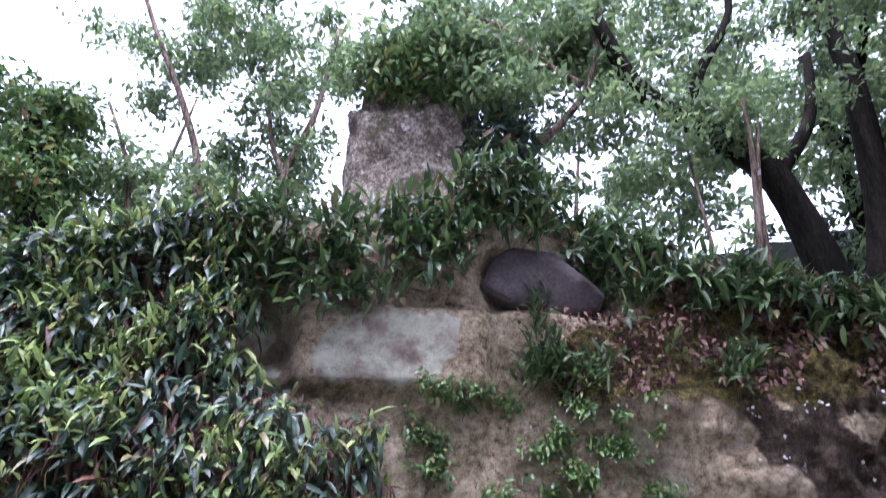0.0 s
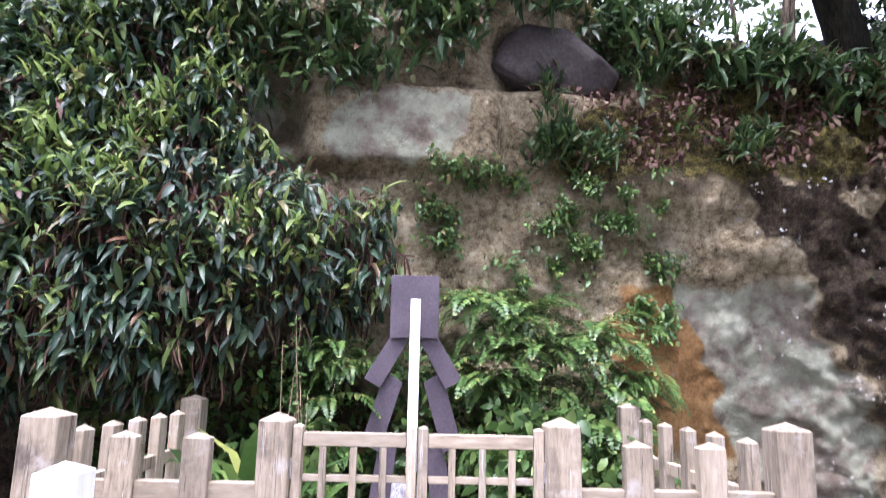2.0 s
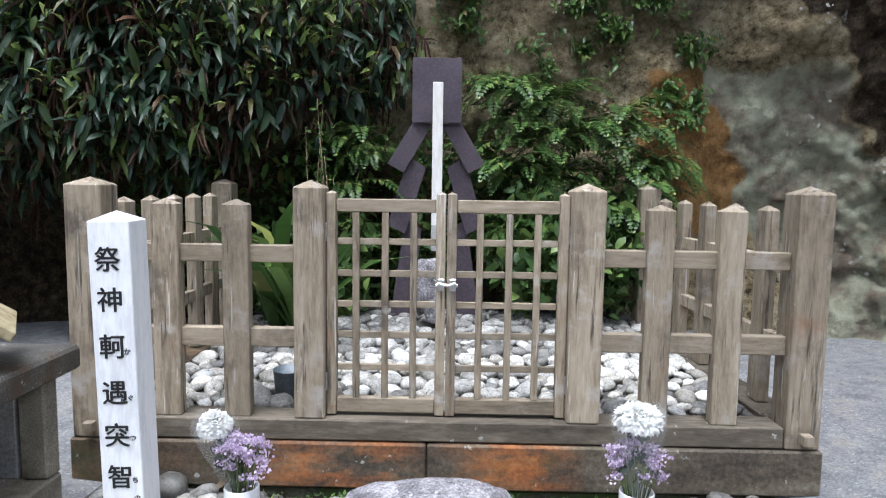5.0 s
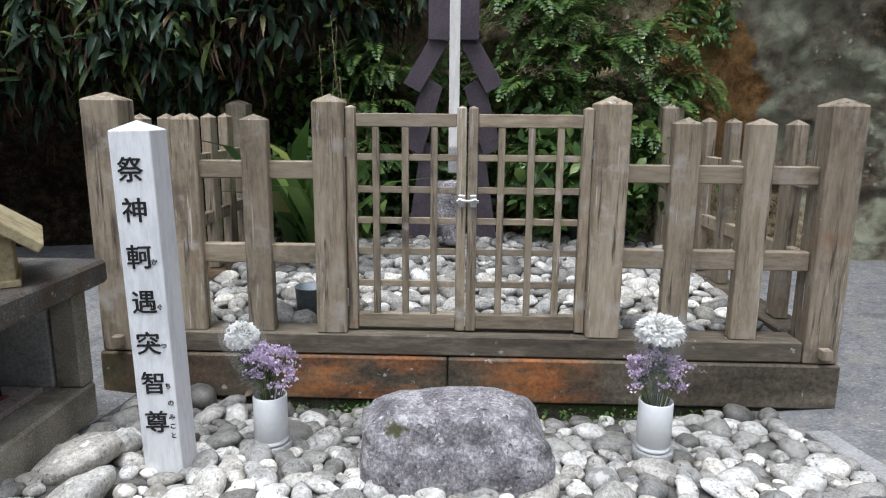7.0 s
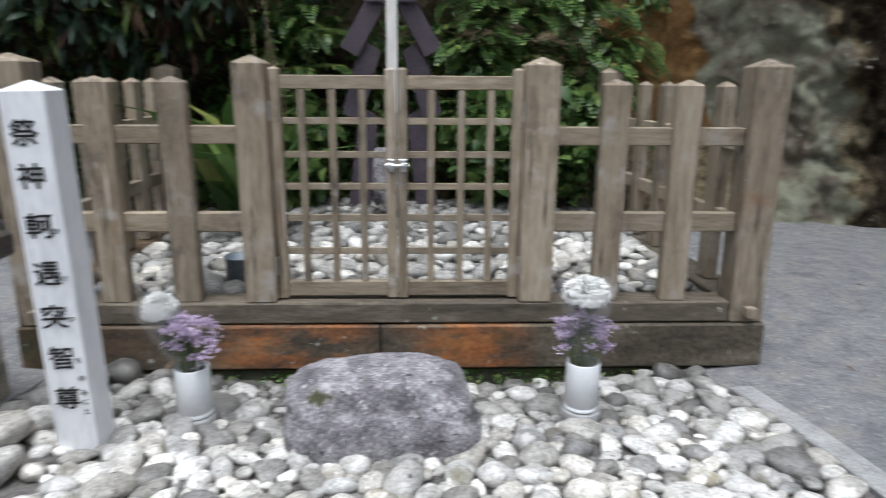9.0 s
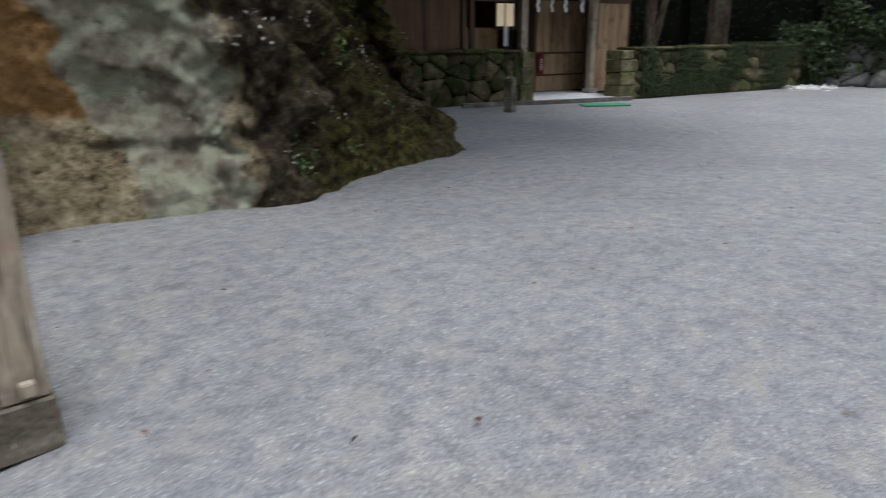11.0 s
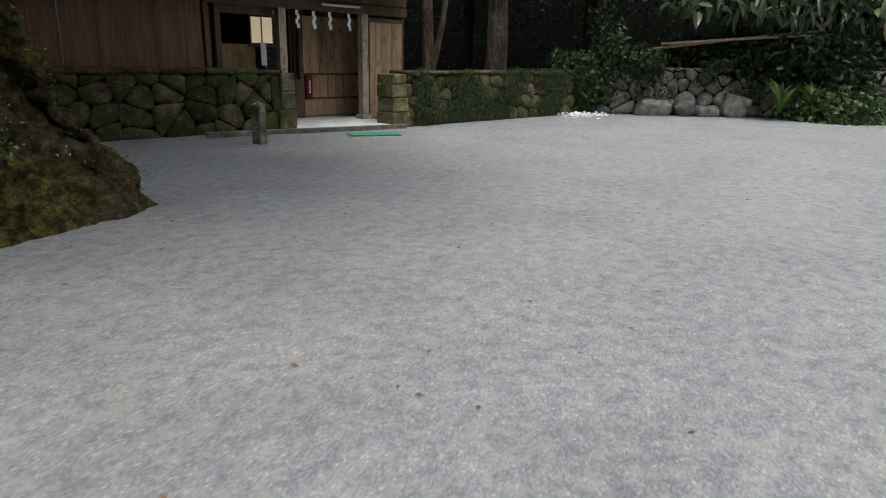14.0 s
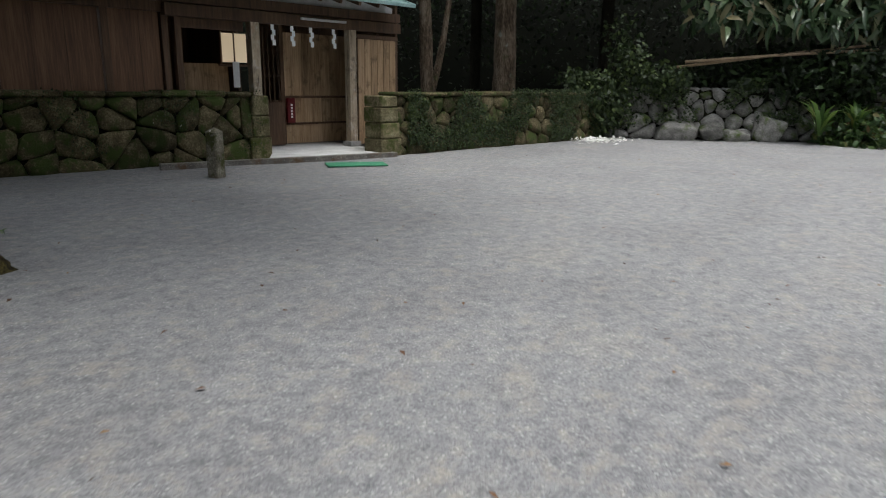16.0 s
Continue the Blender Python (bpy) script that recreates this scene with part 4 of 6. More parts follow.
    part("sleeve", bm, FILM, v, "clear plastic wrapping film")
    return v


build_vase(-0.565, 2.33, -0.045, 3, (-0.088, 0.0, 0.388), 0.054, 0.05, 0.012, 0.088)
build_vase(0.80, 2.35, -0.045, 8, (0.0, 0.02, 0.425), 0.076, 0.042, -0.016, 0.10)


# ---------------------------------------------------------------- zigzag plates and wand
def build_plates():
    p = empty("zigzag_emblem", (0.024, 5.0, 0.2), "dark purple-brown zigzag paper-streamer shape cut from metal plates", "emblem")
    def plate(corners, y):
        bm = bmesh.new()
        vs = [bm.verts.new((cx, y, cz - 0.2)) for cx, cz in corners]
        face = bm.faces.new(vs)
        r = bmesh.ops.extrude_face_region(bm, geom=[face])
        for g in r["geom"]:
            if isinstance(g, bmesh.types.BMVert):
                g.co.y += 0.012
        bmesh.ops.recalc_face_normals(bm, faces=bm.faces[:])
        bmesh.ops.bevel(bm, geom=bm.edges[:], offset=0.002, segments=1, affect="EDGES")
        return part("plate", bm, PLATE, p)
    plate([(-0.176, 1.61), (0.176, 1.61), (0.176, 2.065), (-0.176, 2.065)], -0.03)
    for s in (-1, 1):
        plate([(s * q, z) for q, z in ((0.165, 1.63), (0.035, 1.60), (0.235, 1.25), (0.355, 1.315))], 0.0)
        plate([(s * q, z) for q, z in ((0.205, 1.375), (0.075, 1.29), (0.225, 0.80), (0.355, 0.87))], 0.03)
        plate([(s * q, z) for q, z in ((0.225, 0.92), (0.105, 0.84), (0.17, 0.18), (0.335, 0.18))], 0.06)
    return p


build_plates()
wand = empty("ritual_wand", (0.035, 4.84, 0.6), "upright white wooden wand in a grey sleeve set on a stone", "wand")
part("wand", block(-0.036, 0.036, -0.02, 0.02, 0.28, 1.275, 0.003), WHITE, wand)
part("sleeve", block(-0.038, 0.038, -0.022, 0.022, 0.1, 0.279, 0.003), CONCRETE, wand)
sm = stone_mesh(41, 4, 0.5, 0.7)
sm.materials.append(BOULDER)
st = new("standing_stone", sm)
st.location, st.scale = (-0.01, 4.80, 0.42), (0.115, 0.12, 0.30)
tagged(st, "mottled upright stone behind the gate", "stone")


# ---------------------------------------------------------------- stone offering table with small wooden box
def build_table():
    t = empty("stone_table", (-1.75, 2.0, -0.1), "weathered stone offering table with a lower shelf", "table")
    inv = Matrix.Translation((1.75, -2.0, 0.1))
    def add(name, bm, mat):
        ob = part(name, bm, mat, t)
        ob.matrix_parent_inverse = inv
    add("tabletop", block(-2.4, -1.235, 1.25, 2.56, 0.475, 0.565, 0.012), AGGREGATE)
    add("jamb", block(-1.36, -1.262, 2.365, 2.445, 0.122, 0.474, 0.008), PALE_AGGREGATE)
    add("jamb", block(-1.37, -1.262, 1.30, 1.42, 0.122, 0.474, 0.008), PALE_AGGREGATE)
    add("end_panel", block(-2.25, -1.372, 2.37, 2.43, 0.122, 0.474, 0.004), CONCRETE)
    add("back_panel", block(-2.35, -2.26, 1.35, 2.43, 0.122, 0.474, 0.008), CONCRETE)
    add("shelf", block(-2.4, -1.26, 1.25, 2.45, -0.025, 0.12, 0.010), PALE_AGGREGATE)
    add("base", block(-2.3, -1.36, 1.32, 2.36, -0.2, -0.027, 0.01), AGGREGATE)
    tray = tagged(part("candle_tray", block(-1.80, -1.385, 1.45, 2.33, 0.121, 0.142, 0.003), TRAY), "stone candle tray with wax stains on the table shelf", "tray")
    rnd = random.Random(6)
    for k in range(9):
        px, py = -1.47 - 0.16 * (k % 2), 1.55 + 0.085 * k
        part("pin", tube([(px, py, 0.142), (px + 0.002, py, 0.165), (px, py, 0.19)], [0.004, 0.003, 0.001], 6), INK, tray)
        bm = bmesh.new()
        bmesh.ops.create_icosphere(bm, subdivisions=2, radius=1)
        bmesh.ops.transform(bm, matrix=Matrix.Translation((px, py, 0.143)) @ Matrix.Diagonal((rnd.uniform(0.02, 0.045), rnd.uniform(0.02, 0.04), 0.006, 1)), verts=bm.verts)
        part("wax", bm, WAX, tray, "dark red candle wax")
    # small shrine box, turned a little on the table
    b = empty("offering_box", (-1.295, 2.135, 0.566), "small pale wooden box with a thick gabled roof", "box")
    part("body", block(-0.40, 0.0, 0.0, 0.26, 0, 0.16, 0.004), BOX_WOOD, b)
    part("base_board", block(-0.41, 0.012, -0.012, 0.272, 0.0, 0.022, 0.003), BOX_WOOD, b)
    gable = bmesh.new()
    tri = [gable.verts.new(q) for q in ((-0.40, 0.002, 0.16), (0.0, 0.002, 0.16), (-0.2, 0.002, 0.30))]
    gf = gable.faces.new(tri)
    for g in bmesh.ops.extrude_face_region(gable, geom=[gf])["geom"]:
        if isinstance(g, bmesh.types.BMVert):
            g.co.y += 0.254
    bmesh.ops.recalc_face_normals(gable, faces=gable.faces[:])
    part("gable", gable, BOX_WOOD, b)
    for side in (-1, 1):
        bm = block(-0.03, 0.33, -0.06, 0.33, 0.0, 0.034, 0.004)
        turn = Matrix.Rotation(radians(36), 4, "Y")
        if side < 0:
            turn = Matrix.Scale(-1, 4, (1, 0, 0)) @ turn
        bmesh.ops.transform(bm, matrix=Matrix.Translation((-0.2, 0, 0.305)) @ turn, verts=bm.verts)
        bmesh.ops.recalc_face_normals(bm, faces=bm.faces[:])
        part("roof", bm, BOX_WOOD, b)
    b.rotation_euler = (0, 0, radians(33))


build_table()


tagged(part("stub_post", capped_post(-1.17, 1.62, 0.10, -0.12, 0.22, 0.012, 0.006), BOX_WOOD), "short pale wooden post standing by the stone table", "post")

# ---------------------------------------------------------------- pebbles
PEBBLES = [stone_mesh(s + 60, 2, 0.35) for s in range(16)]
for m in PEBBLES:
    m.materials.append(PEBBLE)


def pack(x0, x1, y0, y1, sizes, seed, avoid=()):
    """Throw discs of falling size into a rectangle."""
    rnd = random.Random(seed)
    cell, grid, out = 0.12, {}, []
    for r, tries in sizes:
        for k in range(tries):
            x, y = rnd.uniform(x0, x1), rnd.uniform(y0, y1)
            rr = r * rnd.uniform(0.85, 1.2)
            if any((x - ax) ** 2 / a ** 2 + (y - ay) ** 2 / b ** 2 < 1 for ax, ay, a, b in avoid):
                continue
            i, j = int(x // cell), int(y // cell)
            if any((x - q[0]) ** 2 + (y - q[1]) ** 2 < (0.86 * (rr + q[2])) ** 2 for a in range(-2, 3) for b in range(-2, 3) for q in grid.get((i + a, j + b), ())):
                continue
            grid.setdefault((i, j), []).append((x, y, rr))
            out.append((x, y, rr))
    return out


def pebble_bed(name, places, floor_z, near, label, bed, seed):
    """The near pebbles as parts, the rest joined."""
    rnd = random.Random(seed)
    rest_v, rest_f, count = [], [], 0
    for x, y, r in places:
        me = rnd.choice(PEBBLES)
        m = Matrix.Translation((x, y, floor_z(x, y) + 0.32 * r)) @ Euler((rnd.uniform(-0.35, 0.35), rnd.uniform(-0.35, 0.35), rnd.uniform(0, 6.28))).to_matrix().to_4x4() @ Matrix.Diagonal((r * rnd.uniform(1.05, 1.4), r * rnd.uniform(0.85, 1.0), r * rnd.uniform(0.5, 0.72), 1))
        if near(x, y) and count < 300:
            o = new("pebble", me)
            o.parent = bed
            o.matrix_basis = m
            count += 1
        else:
            b = len(rest_v)
            rest_v += [tuple(m @ v.co) for v in me.vertices]
            rest_f += [tuple(b + k for k in f.vertices) for f in me.polygons]
    me = bpy.data.meshes.new(name)
    me.from_pydata(rest_v, [], rest_f)
    me.polygons.foreach_set("use_smooth", np.ones(len(rest_f), bool))
    me.materials.append(PEBBLE_REST)
    o = new("pebbles", me)
    o.parent = bed
    return tagged(o, label, kind="stuff")


def island_pebble():
    """The pebble surface for the joined rest, varied stone by stone."""
    m, n, l, p = nodes_of("pebble_rest")
    g = n.new("ShaderNodeNewGeometry")
    r = ramp_node(n, [(0.0, (0.10, 0.097, 0.088)), (0.35, (0.24, 0.232, 0.215)), (0.75, (0.38, 0.37, 0.345)), (1.0, (0.62, 0.61, 0.58))])
    l.new(g.outputs["Random Per Island"], r.inputs[0])
    a = noise_node(n, l, g.outputs["Position"], 60, 5, 0.7)
    b = noise_node(n, l, g.outputs["Position"], 10, 5, 0.7)
    rr = ramp_node(n, [(0.38, (0.30, 0.29, 0.27)), (0.5, (0.85, 0.85, 0.84)), (0.62, (1.25, 1.24, 1.2))])
    l.new(mixer(n, l, 0.5, a.outputs[0], b.outputs[0]), rr.inputs[0])
    l.new(mixer(n, l, 1.0, r.outputs[0], rr.outputs[0], "MULTIPLY"), p.inputs["Base Color"])
    p.inputs["Roughness"].default_value = 0.55
    return m


PEBBLE_REST = island_pebble()
BED_SOIL = surface("bed_soil", [(0.3, (0.06, 0.055, 0.05)), (0.7, (0.16, 0.15, 0.14))], 8, 80, 0.9, 0.6, depth=0.01)


def bed_sheet(name, x0, x1, y0, y1, zf, label):
    verts, faces = [], []
    nx, ny = 24, 18
    for j in range(ny):
        for i in range(nx):
            x, y = x0 + (x1 - x0) * i / (nx - 1), y0 + (y1 - y0) * j / (ny - 1)
            verts.append((x, y, zf(x, y)))
    for j in range(ny - 1):
        for i in range(nx - 1):
            faces.append((j * nx + i, j * nx + i + 1, (j + 1) * nx + i + 1, (j + 1) * nx + i))
    me = bpy.data.meshes.new(name)
    me.from_pydata(verts, [], faces)
    me.materials.append(BED_SOIL)
    return tagged(new(name, me), label, "pebble bed", kind="structure")


front_bed = bed_sheet("pebble_bed_front", -1.32, 1.46, 0.95, 2.88, lambda x, y: ground_z(x, y) + 0.022, "bed of rounded grey and white river pebbles before the fence")
vases = [(-0.565, 2.33, 0.075, 0.075), (0.80, 2.35, 0.075, 0.075), (-0.845, 2.14, 0.085, 0.085), (0.105, 2.16, 0.33, 0.18)]
spots_f = pack(-1.28, 1.43, 1.0, 2.84, ((0.075, 10), (0.056, 110), (0.045, 1100), (0.036, 6000), (0.027, 9000), (0.019, 9000)), 12, vases)
big = [(-1.13, 2.08, 0.12), (-1.0, 1.87, 0.095)]
spots_f = [p for p in spots_f if all((p[0] - b[0]) ** 2 + (p[1] - b[1]) ** 2 > (b[2] + 0.6 * p[2]) ** 2 for b in big)] + big
spots_f.sort(key=lambda p: abs(p[1] - 2.0))
pebble_bed("front_rest", spots_f, lambda x, y: ground_z(x, y) + 0.02, lambda x, y: 1.5 < y < 2.6, "rounded river pebbles", front_bed, 5)
inner_bed = bed_sheet("pebble_bed_inner", -1.33, 1.56, 3.07, 5.5, lambda x, y: 0.13 + 0.015 * (y - 3), "bed of white and grey pebbles inside the fence")
spots_i = pack(-1.28, 1.50, 3.11, 5.3, ((0.066, 60), (0.05, 900), (0.04, 6000), (0.03, 8000)), 21, [(-0.01, 4.8, 0.13, 0.13), (-0.62, 3.25, 0.12, 0.12)])
spots_i.sort(key=lambda p: p[1])
pebble_bed("inner_rest", spots_i, lambda x, y: 0.135 + 0.015 * (y - 3), lambda x, y: y < 4.6, "white and grey pebbles", inner_bed, 6)
bm = block(1.475, 1.565, 0.95, 2.62, -0.2, 0.0, 0.006)
bmesh.ops.subdivide_edges(bm, edges=[e for e in bm.edges if abs(e.verts[0].co.y - e.verts[1].co.y) > 1.0], cuts=14, use_grid_fill=True)
for v in bm.verts:
    if v.co.z > -0.1:
        v.co.z += ground_z(v.co.x, v.co.y) + 0.034
tagged(part("kerb", bm, CONCRETE), "pale concrete edging strip along the pebble bed", "kerb", kind="structure")
# bucket and vessel inside the fence
GREY_PLASTIC = surface("grey_plastic", [(0.3, (0.10, 0.13, 0.15)), (0.7, (0.18, 0.21, 0.24))], 6, 60, 0.45, 0.05)
for (x, y, z), lab in (((-0.62, 3.25, 0.13), "dark grey plastic bucket standing on the pebbles"), ((-0.55, 3.42, 0.13), "dark grey plastic bucket standing on the pebbles")):
    b = tagged(part("bucket", lathe([(0.055, 0), (0.068, 0.005), (0.08, 0.15), (0.084, 0.155), (0.078, 0.155), (0.066, 0.02)]), GREY_PLASTIC), lab, "bucket", "buckets")
    b.location = (x, y, z)
b = tagged(part("metal_vessel", lathe([(0.055, 0), (0.06, 0.005), (0.065, 0.2), (0.068, 0.205), (0.062, 0.205), (0.055, 0.02)]), GREY_PLASTIC), "grey-blue cylindrical vessel at the back of the pebble bed", "vessel")
b.location = (0.95, 5.1, 0.18)

# ---------------------------------------------------------------- far frontage: local frame, x along, y back
FRONT = Matrix.Translation((14.55, 10.25, 0)) @ Matrix.Rotation(radians(-11), 4, "Z")


def placed(ob):
    ob.matrix_basis = FRONT @ ob.matrix_basis
    return ob


def plain_block(name, dims, mat, label, category, kind=""):
    return placed(tagged(part(name, block(*dims), mat), label, category, kind=kind))


# dry-stone walls: dark core, coping and stones
BARE = [angular_stone(s + 30) for s in range(8)]
for m in BARE:
    m.materials.append(BARE_STONE)


def clip_cell(poly, mx, mz, nx, nz):
    """The part of a polygon on the near side of a line."""
    out = []
    for (ax, az), (bx, bz) in zip(poly, poly[1:] + poly[:1]):
        da, db = (ax - mx) * nx + (az - mz) * nz, (bx - mx) * nx + (bz - mz) * nz
        if da <= 0:
            out.append((ax, az))
        if da * db < 0:
            t = da / (da - db)
            out.append((ax + t * (bx - ax), az + t * (bz - az)))
    return out


def rubble_cells(x0, x1, z0, z1, wide, tall, rnd, slack=0.36):
    """Fitted stone outlines that fill a wall face, larger stones towards the foot."""
    seeds, z, row = [], z0, 0
    while z < z1:
        grow = 1.25 - 0.4 * (z - z0) / (z1 - z0)
        x = x0 + rnd.uniform(0, 0.5) * wide
        while x < x1:
            seeds.append((x + rnd.uniform(-slack, slack) * wide * grow, z + (0.5 + rnd.uniform(-slack, slack)) * tall * grow))
            x += wide * grow * rnd.uniform(0.7, 1.35)
        z += tall * grow
    cells = []
    for sx, sz in seeds:
        poly = [(x0, z0), (x1, z0), (x1, z1), (x0, z1)]
        for qx, qz in seeds:
            if (qx, qz) != (sx, sz) and abs(qx - sx) < 2.5 * wide:
                poly = clip_cell(poly, (sx + qx) / 2, (sz + qz) / 2, qx - sx, qz - sz)
                if len(poly) < 3:
                    break
        if len(poly) >= 3:
            cells.append(poly)
    return cells


def rubble_stone(poly, y, proud, rnd, joint=0.004):
    """One fitted stone: rounded outline, domed rough face, sides going back into the wall."""
    cx, cz = sum(p[0] for p in poly) / len(poly), sum(p[1] for p in poly) / len(poly)
    ring = []
    for (ax, az), (bx, bz) in zip(poly, poly[1:] + poly[:1]):
        for t in (0.22, 0.78):
            ring.append((ax + t * (bx - ax), az + t * (bz - az)))
    bm = bmesh.new()
    rows = []
    tilt = rnd.uniform(-0.10, 0.10), rnd.uniform(-0.12, 0.12)
    for k, dy in ((1.0, 0.14), (1.0, 0.0), (0.88, -0.45 * proud), (0.55, -0.92 * proud)):
        loop = []
        for px, pz in ring:
            dx, dz = px - cx, pz - cz
            far = max(1e-4, math.hypot(dx, dz))
            s = k * max(0.2, 1 - joint / far)
            lump = 0.018 * noise.noise(Vector((px * 6, pz * 6, k * 3))) if k < 0.99 else 0.0
            loop.append(bm.verts.new((cx + dx * s, y + dy + lump + (tilt[0] * dx + tilt[1] * dz if dy < 0.1 else 0), cz + dz * s)))
        rows.append(loop)
    for q, w in zip(rows, rows[1:]):
        for j in range(len(q)):
            bm.faces.new((q[j], q[(j + 1) % len(q)], w[(j + 1) % len(q)], w[j]))
    tip = bm.verts.new((cx + rnd.uniform(-0.02, 0.02), y - proud, cz))
    for j in range(len(rows[-1])):
        bm.faces.new((rows[-1][j], rows[-1][(j + 1) % len(ring)], tip))
    bmesh.ops.recalc_face_normals(bm, faces=bm.faces[:])
    for f in bm.faces:
        f.smooth = True
    return bm


def stone_wall(name, x0, x1, y, h, seed, label, wide=0.36, tall=0.25, back=0.55, end_blocks=()):
    rnd = random.Random(seed)
    w = tagged(part(name, block(x0, x1, y + 0.10, y + back, -0.1, h - 0.1, 0.01), SHADED_EARTH), label, "wall", kind="structure")
    for poly in rubble_cells(x0, x1, -0.06, h - 0.07, wide, tall, rnd):
        part("stone", rubble_stone(poly, y + 0.07 + rnd.uniform(-0.015, 0.02), rnd.uniform(0.03, 0.075), rnd), WALL_STONE, w)
    x = x0
    while x < x1:
        ww = min(rnd.uniform(0.4, 0.9), x1 - x + 0.02)
        part("coping_stone", block(x, x + ww - 0.008, y - 0.01 + rnd.uniform(-0.02, 0.02), y + back, h - 0.085, h + rnd.uniform(-0.02, 0.02), 0.025), WALL_STONE, w)
        x += ww
    for bx0, bx1, bz0, bz1 in end_blocks:
        part("corner_stone", block(bx0, bx1, y - 0.03, y + 0.45, bz0, bz1, 0.018), CORNER_STONE, w)
    return placed(w)


CORNER_STONE = surface("corner_stone", [(0.05, (0.03, 0.027, 0.014)), (0.5, (0.115, 0.10, 0.055)), (0.95, (0.25, 0.225, 0.14))], 6, 40, 0.9, 1.0, piece=0.25, depth=0.03, spots=[((0.05, 0.06, 0.016), 3.4, 0.52, 0.10), ((0.45, 0.44, 0.38), 10, 0.70, 0.03)])
ends_l = [(-2.30, -1.92, -0.05, 0.36), (-2.26, -1.94, 0.37, 0.70), (-2.24, -1.95, 0.71, 1.03)]
ends_r = [(-0.34, 0.14, -0.05, 0.30), (-0.32, 0.10, 0.31, 0.58), (-0.34, 0.06, 0.59, 0.84), (-0.33, 0.04, 0.85, 1.04)]
stone_wall("wall_left", -7.6, -2.2, -0.42, 1.10, 5, "mossy dark dry-stone garden wall with flat coping", 0.42, 0.27, end_blocks=ends_l)
stone_wall("wall_right", 0.06, 7.4, -1.35, 1.12, 9, "moss-covered dry-stone garden wall beside the gate", 0.36, 0.25, end_blocks=ends_r)


def rough_wall():
    """Retaining wall of bare field stones at the yard's far side, boulders at its foot."""
    w = tagged(part("wall_far", block(-0.2, 9.5, 0.3, 1.0, -0.1, 1.2, 0.02), SHADED_EARTH), "retaining wall of bare grey field stones overgrown with plants", "wall", kind="structure")
    rnd = random.Random(31)
    for poly in rubble_cells(-0.15, 9.4, 0.0, 1.26, 0.42, 0.27, rnd, 0.42):
        zc = sum(p[1] for p in poly) / len(poly)
        part("stone", rubble_stone(poly, 0.18 + 0.14 * zc + rnd.uniform(-0.03, 0.03), rnd.uniform(0.05, 0.12), rnd, 0.008), BARE_STONE, w)
    for x, sx, sz, k in ((1.75, 0.46, 0.30, 1), (2.6, 0.28, 0.24, 3), (3.15, 0.36, 0.17, 5), (3.9, 0.40, 0.36, 7)):
        st = new("boulder", BARE[k])
        st.parent = w
        st.location, st.scale, st.rotation_euler = (x, 0.12, 0.7 * sz), (sx, 0.32, sz), (0.2, rnd.uniform(-0.4, 0.4), rnd.uniform(-0.3, 0.3))
    w.matrix_world = Matrix.Translation((20.9, 7.6, 0)) @ Matrix.Rotation(radians(-62), 4, "Z")
    return w


rough_wall()

# entrance slab and kerb
bm = bmesh.new()
vs = [bm.verts.new((*p, 0.075)) for p in ((-2.3, -0.98), (-0.25, -1.5), (0.05, -1.3), (0.3, 1.1), (-1.75, 1.1), (-1.85, -0.3))]
fc = bm.faces.new(vs)
for g in bmesh.ops.extrude_face_region(bm, geom=[fc])["geom"]:
    if isinstance(g, bmesh.types.BMVert):
        g.co.z -= 0.16
bmesh.ops.recalc_face_normals(bm, faces=bm.faces[:])
bmesh.ops.bevel(bm, geom=bm.edges[:], offset=0.006, segments=1, affect="EDGES")
placed(tagged(part("entrance_slab", bm, PALE_SLAB), "pale concrete slab before the gate", "slab", kind="structure"))
bm = block(0, 3.9, -0.06, 0.06, -0.05, 0.085, 0.008)
kb = tagged(part("entrance_kerb", bm, AGGREGATE), "low grey concrete kerb before the gate", "kerb", kind="structure")
kb.matrix_world = FRONT @ Matrix.Translation((-3.95, -0.78, 0)) @ Matrix.Rotation(radians(-11), 4, "Z")
mat = tagged(part("door_mat", block(-0.46, 0.46, -0.24, 0.24, 0.012, 0.028, 0.004), GREEN_MAT), "green ribbed mat lying on the gravel", "mat")
mat.matrix_world = Matrix.Translation((12.72, 8.45, 0)) @ Matrix.Rotation(radians(-40), 4, "Z")


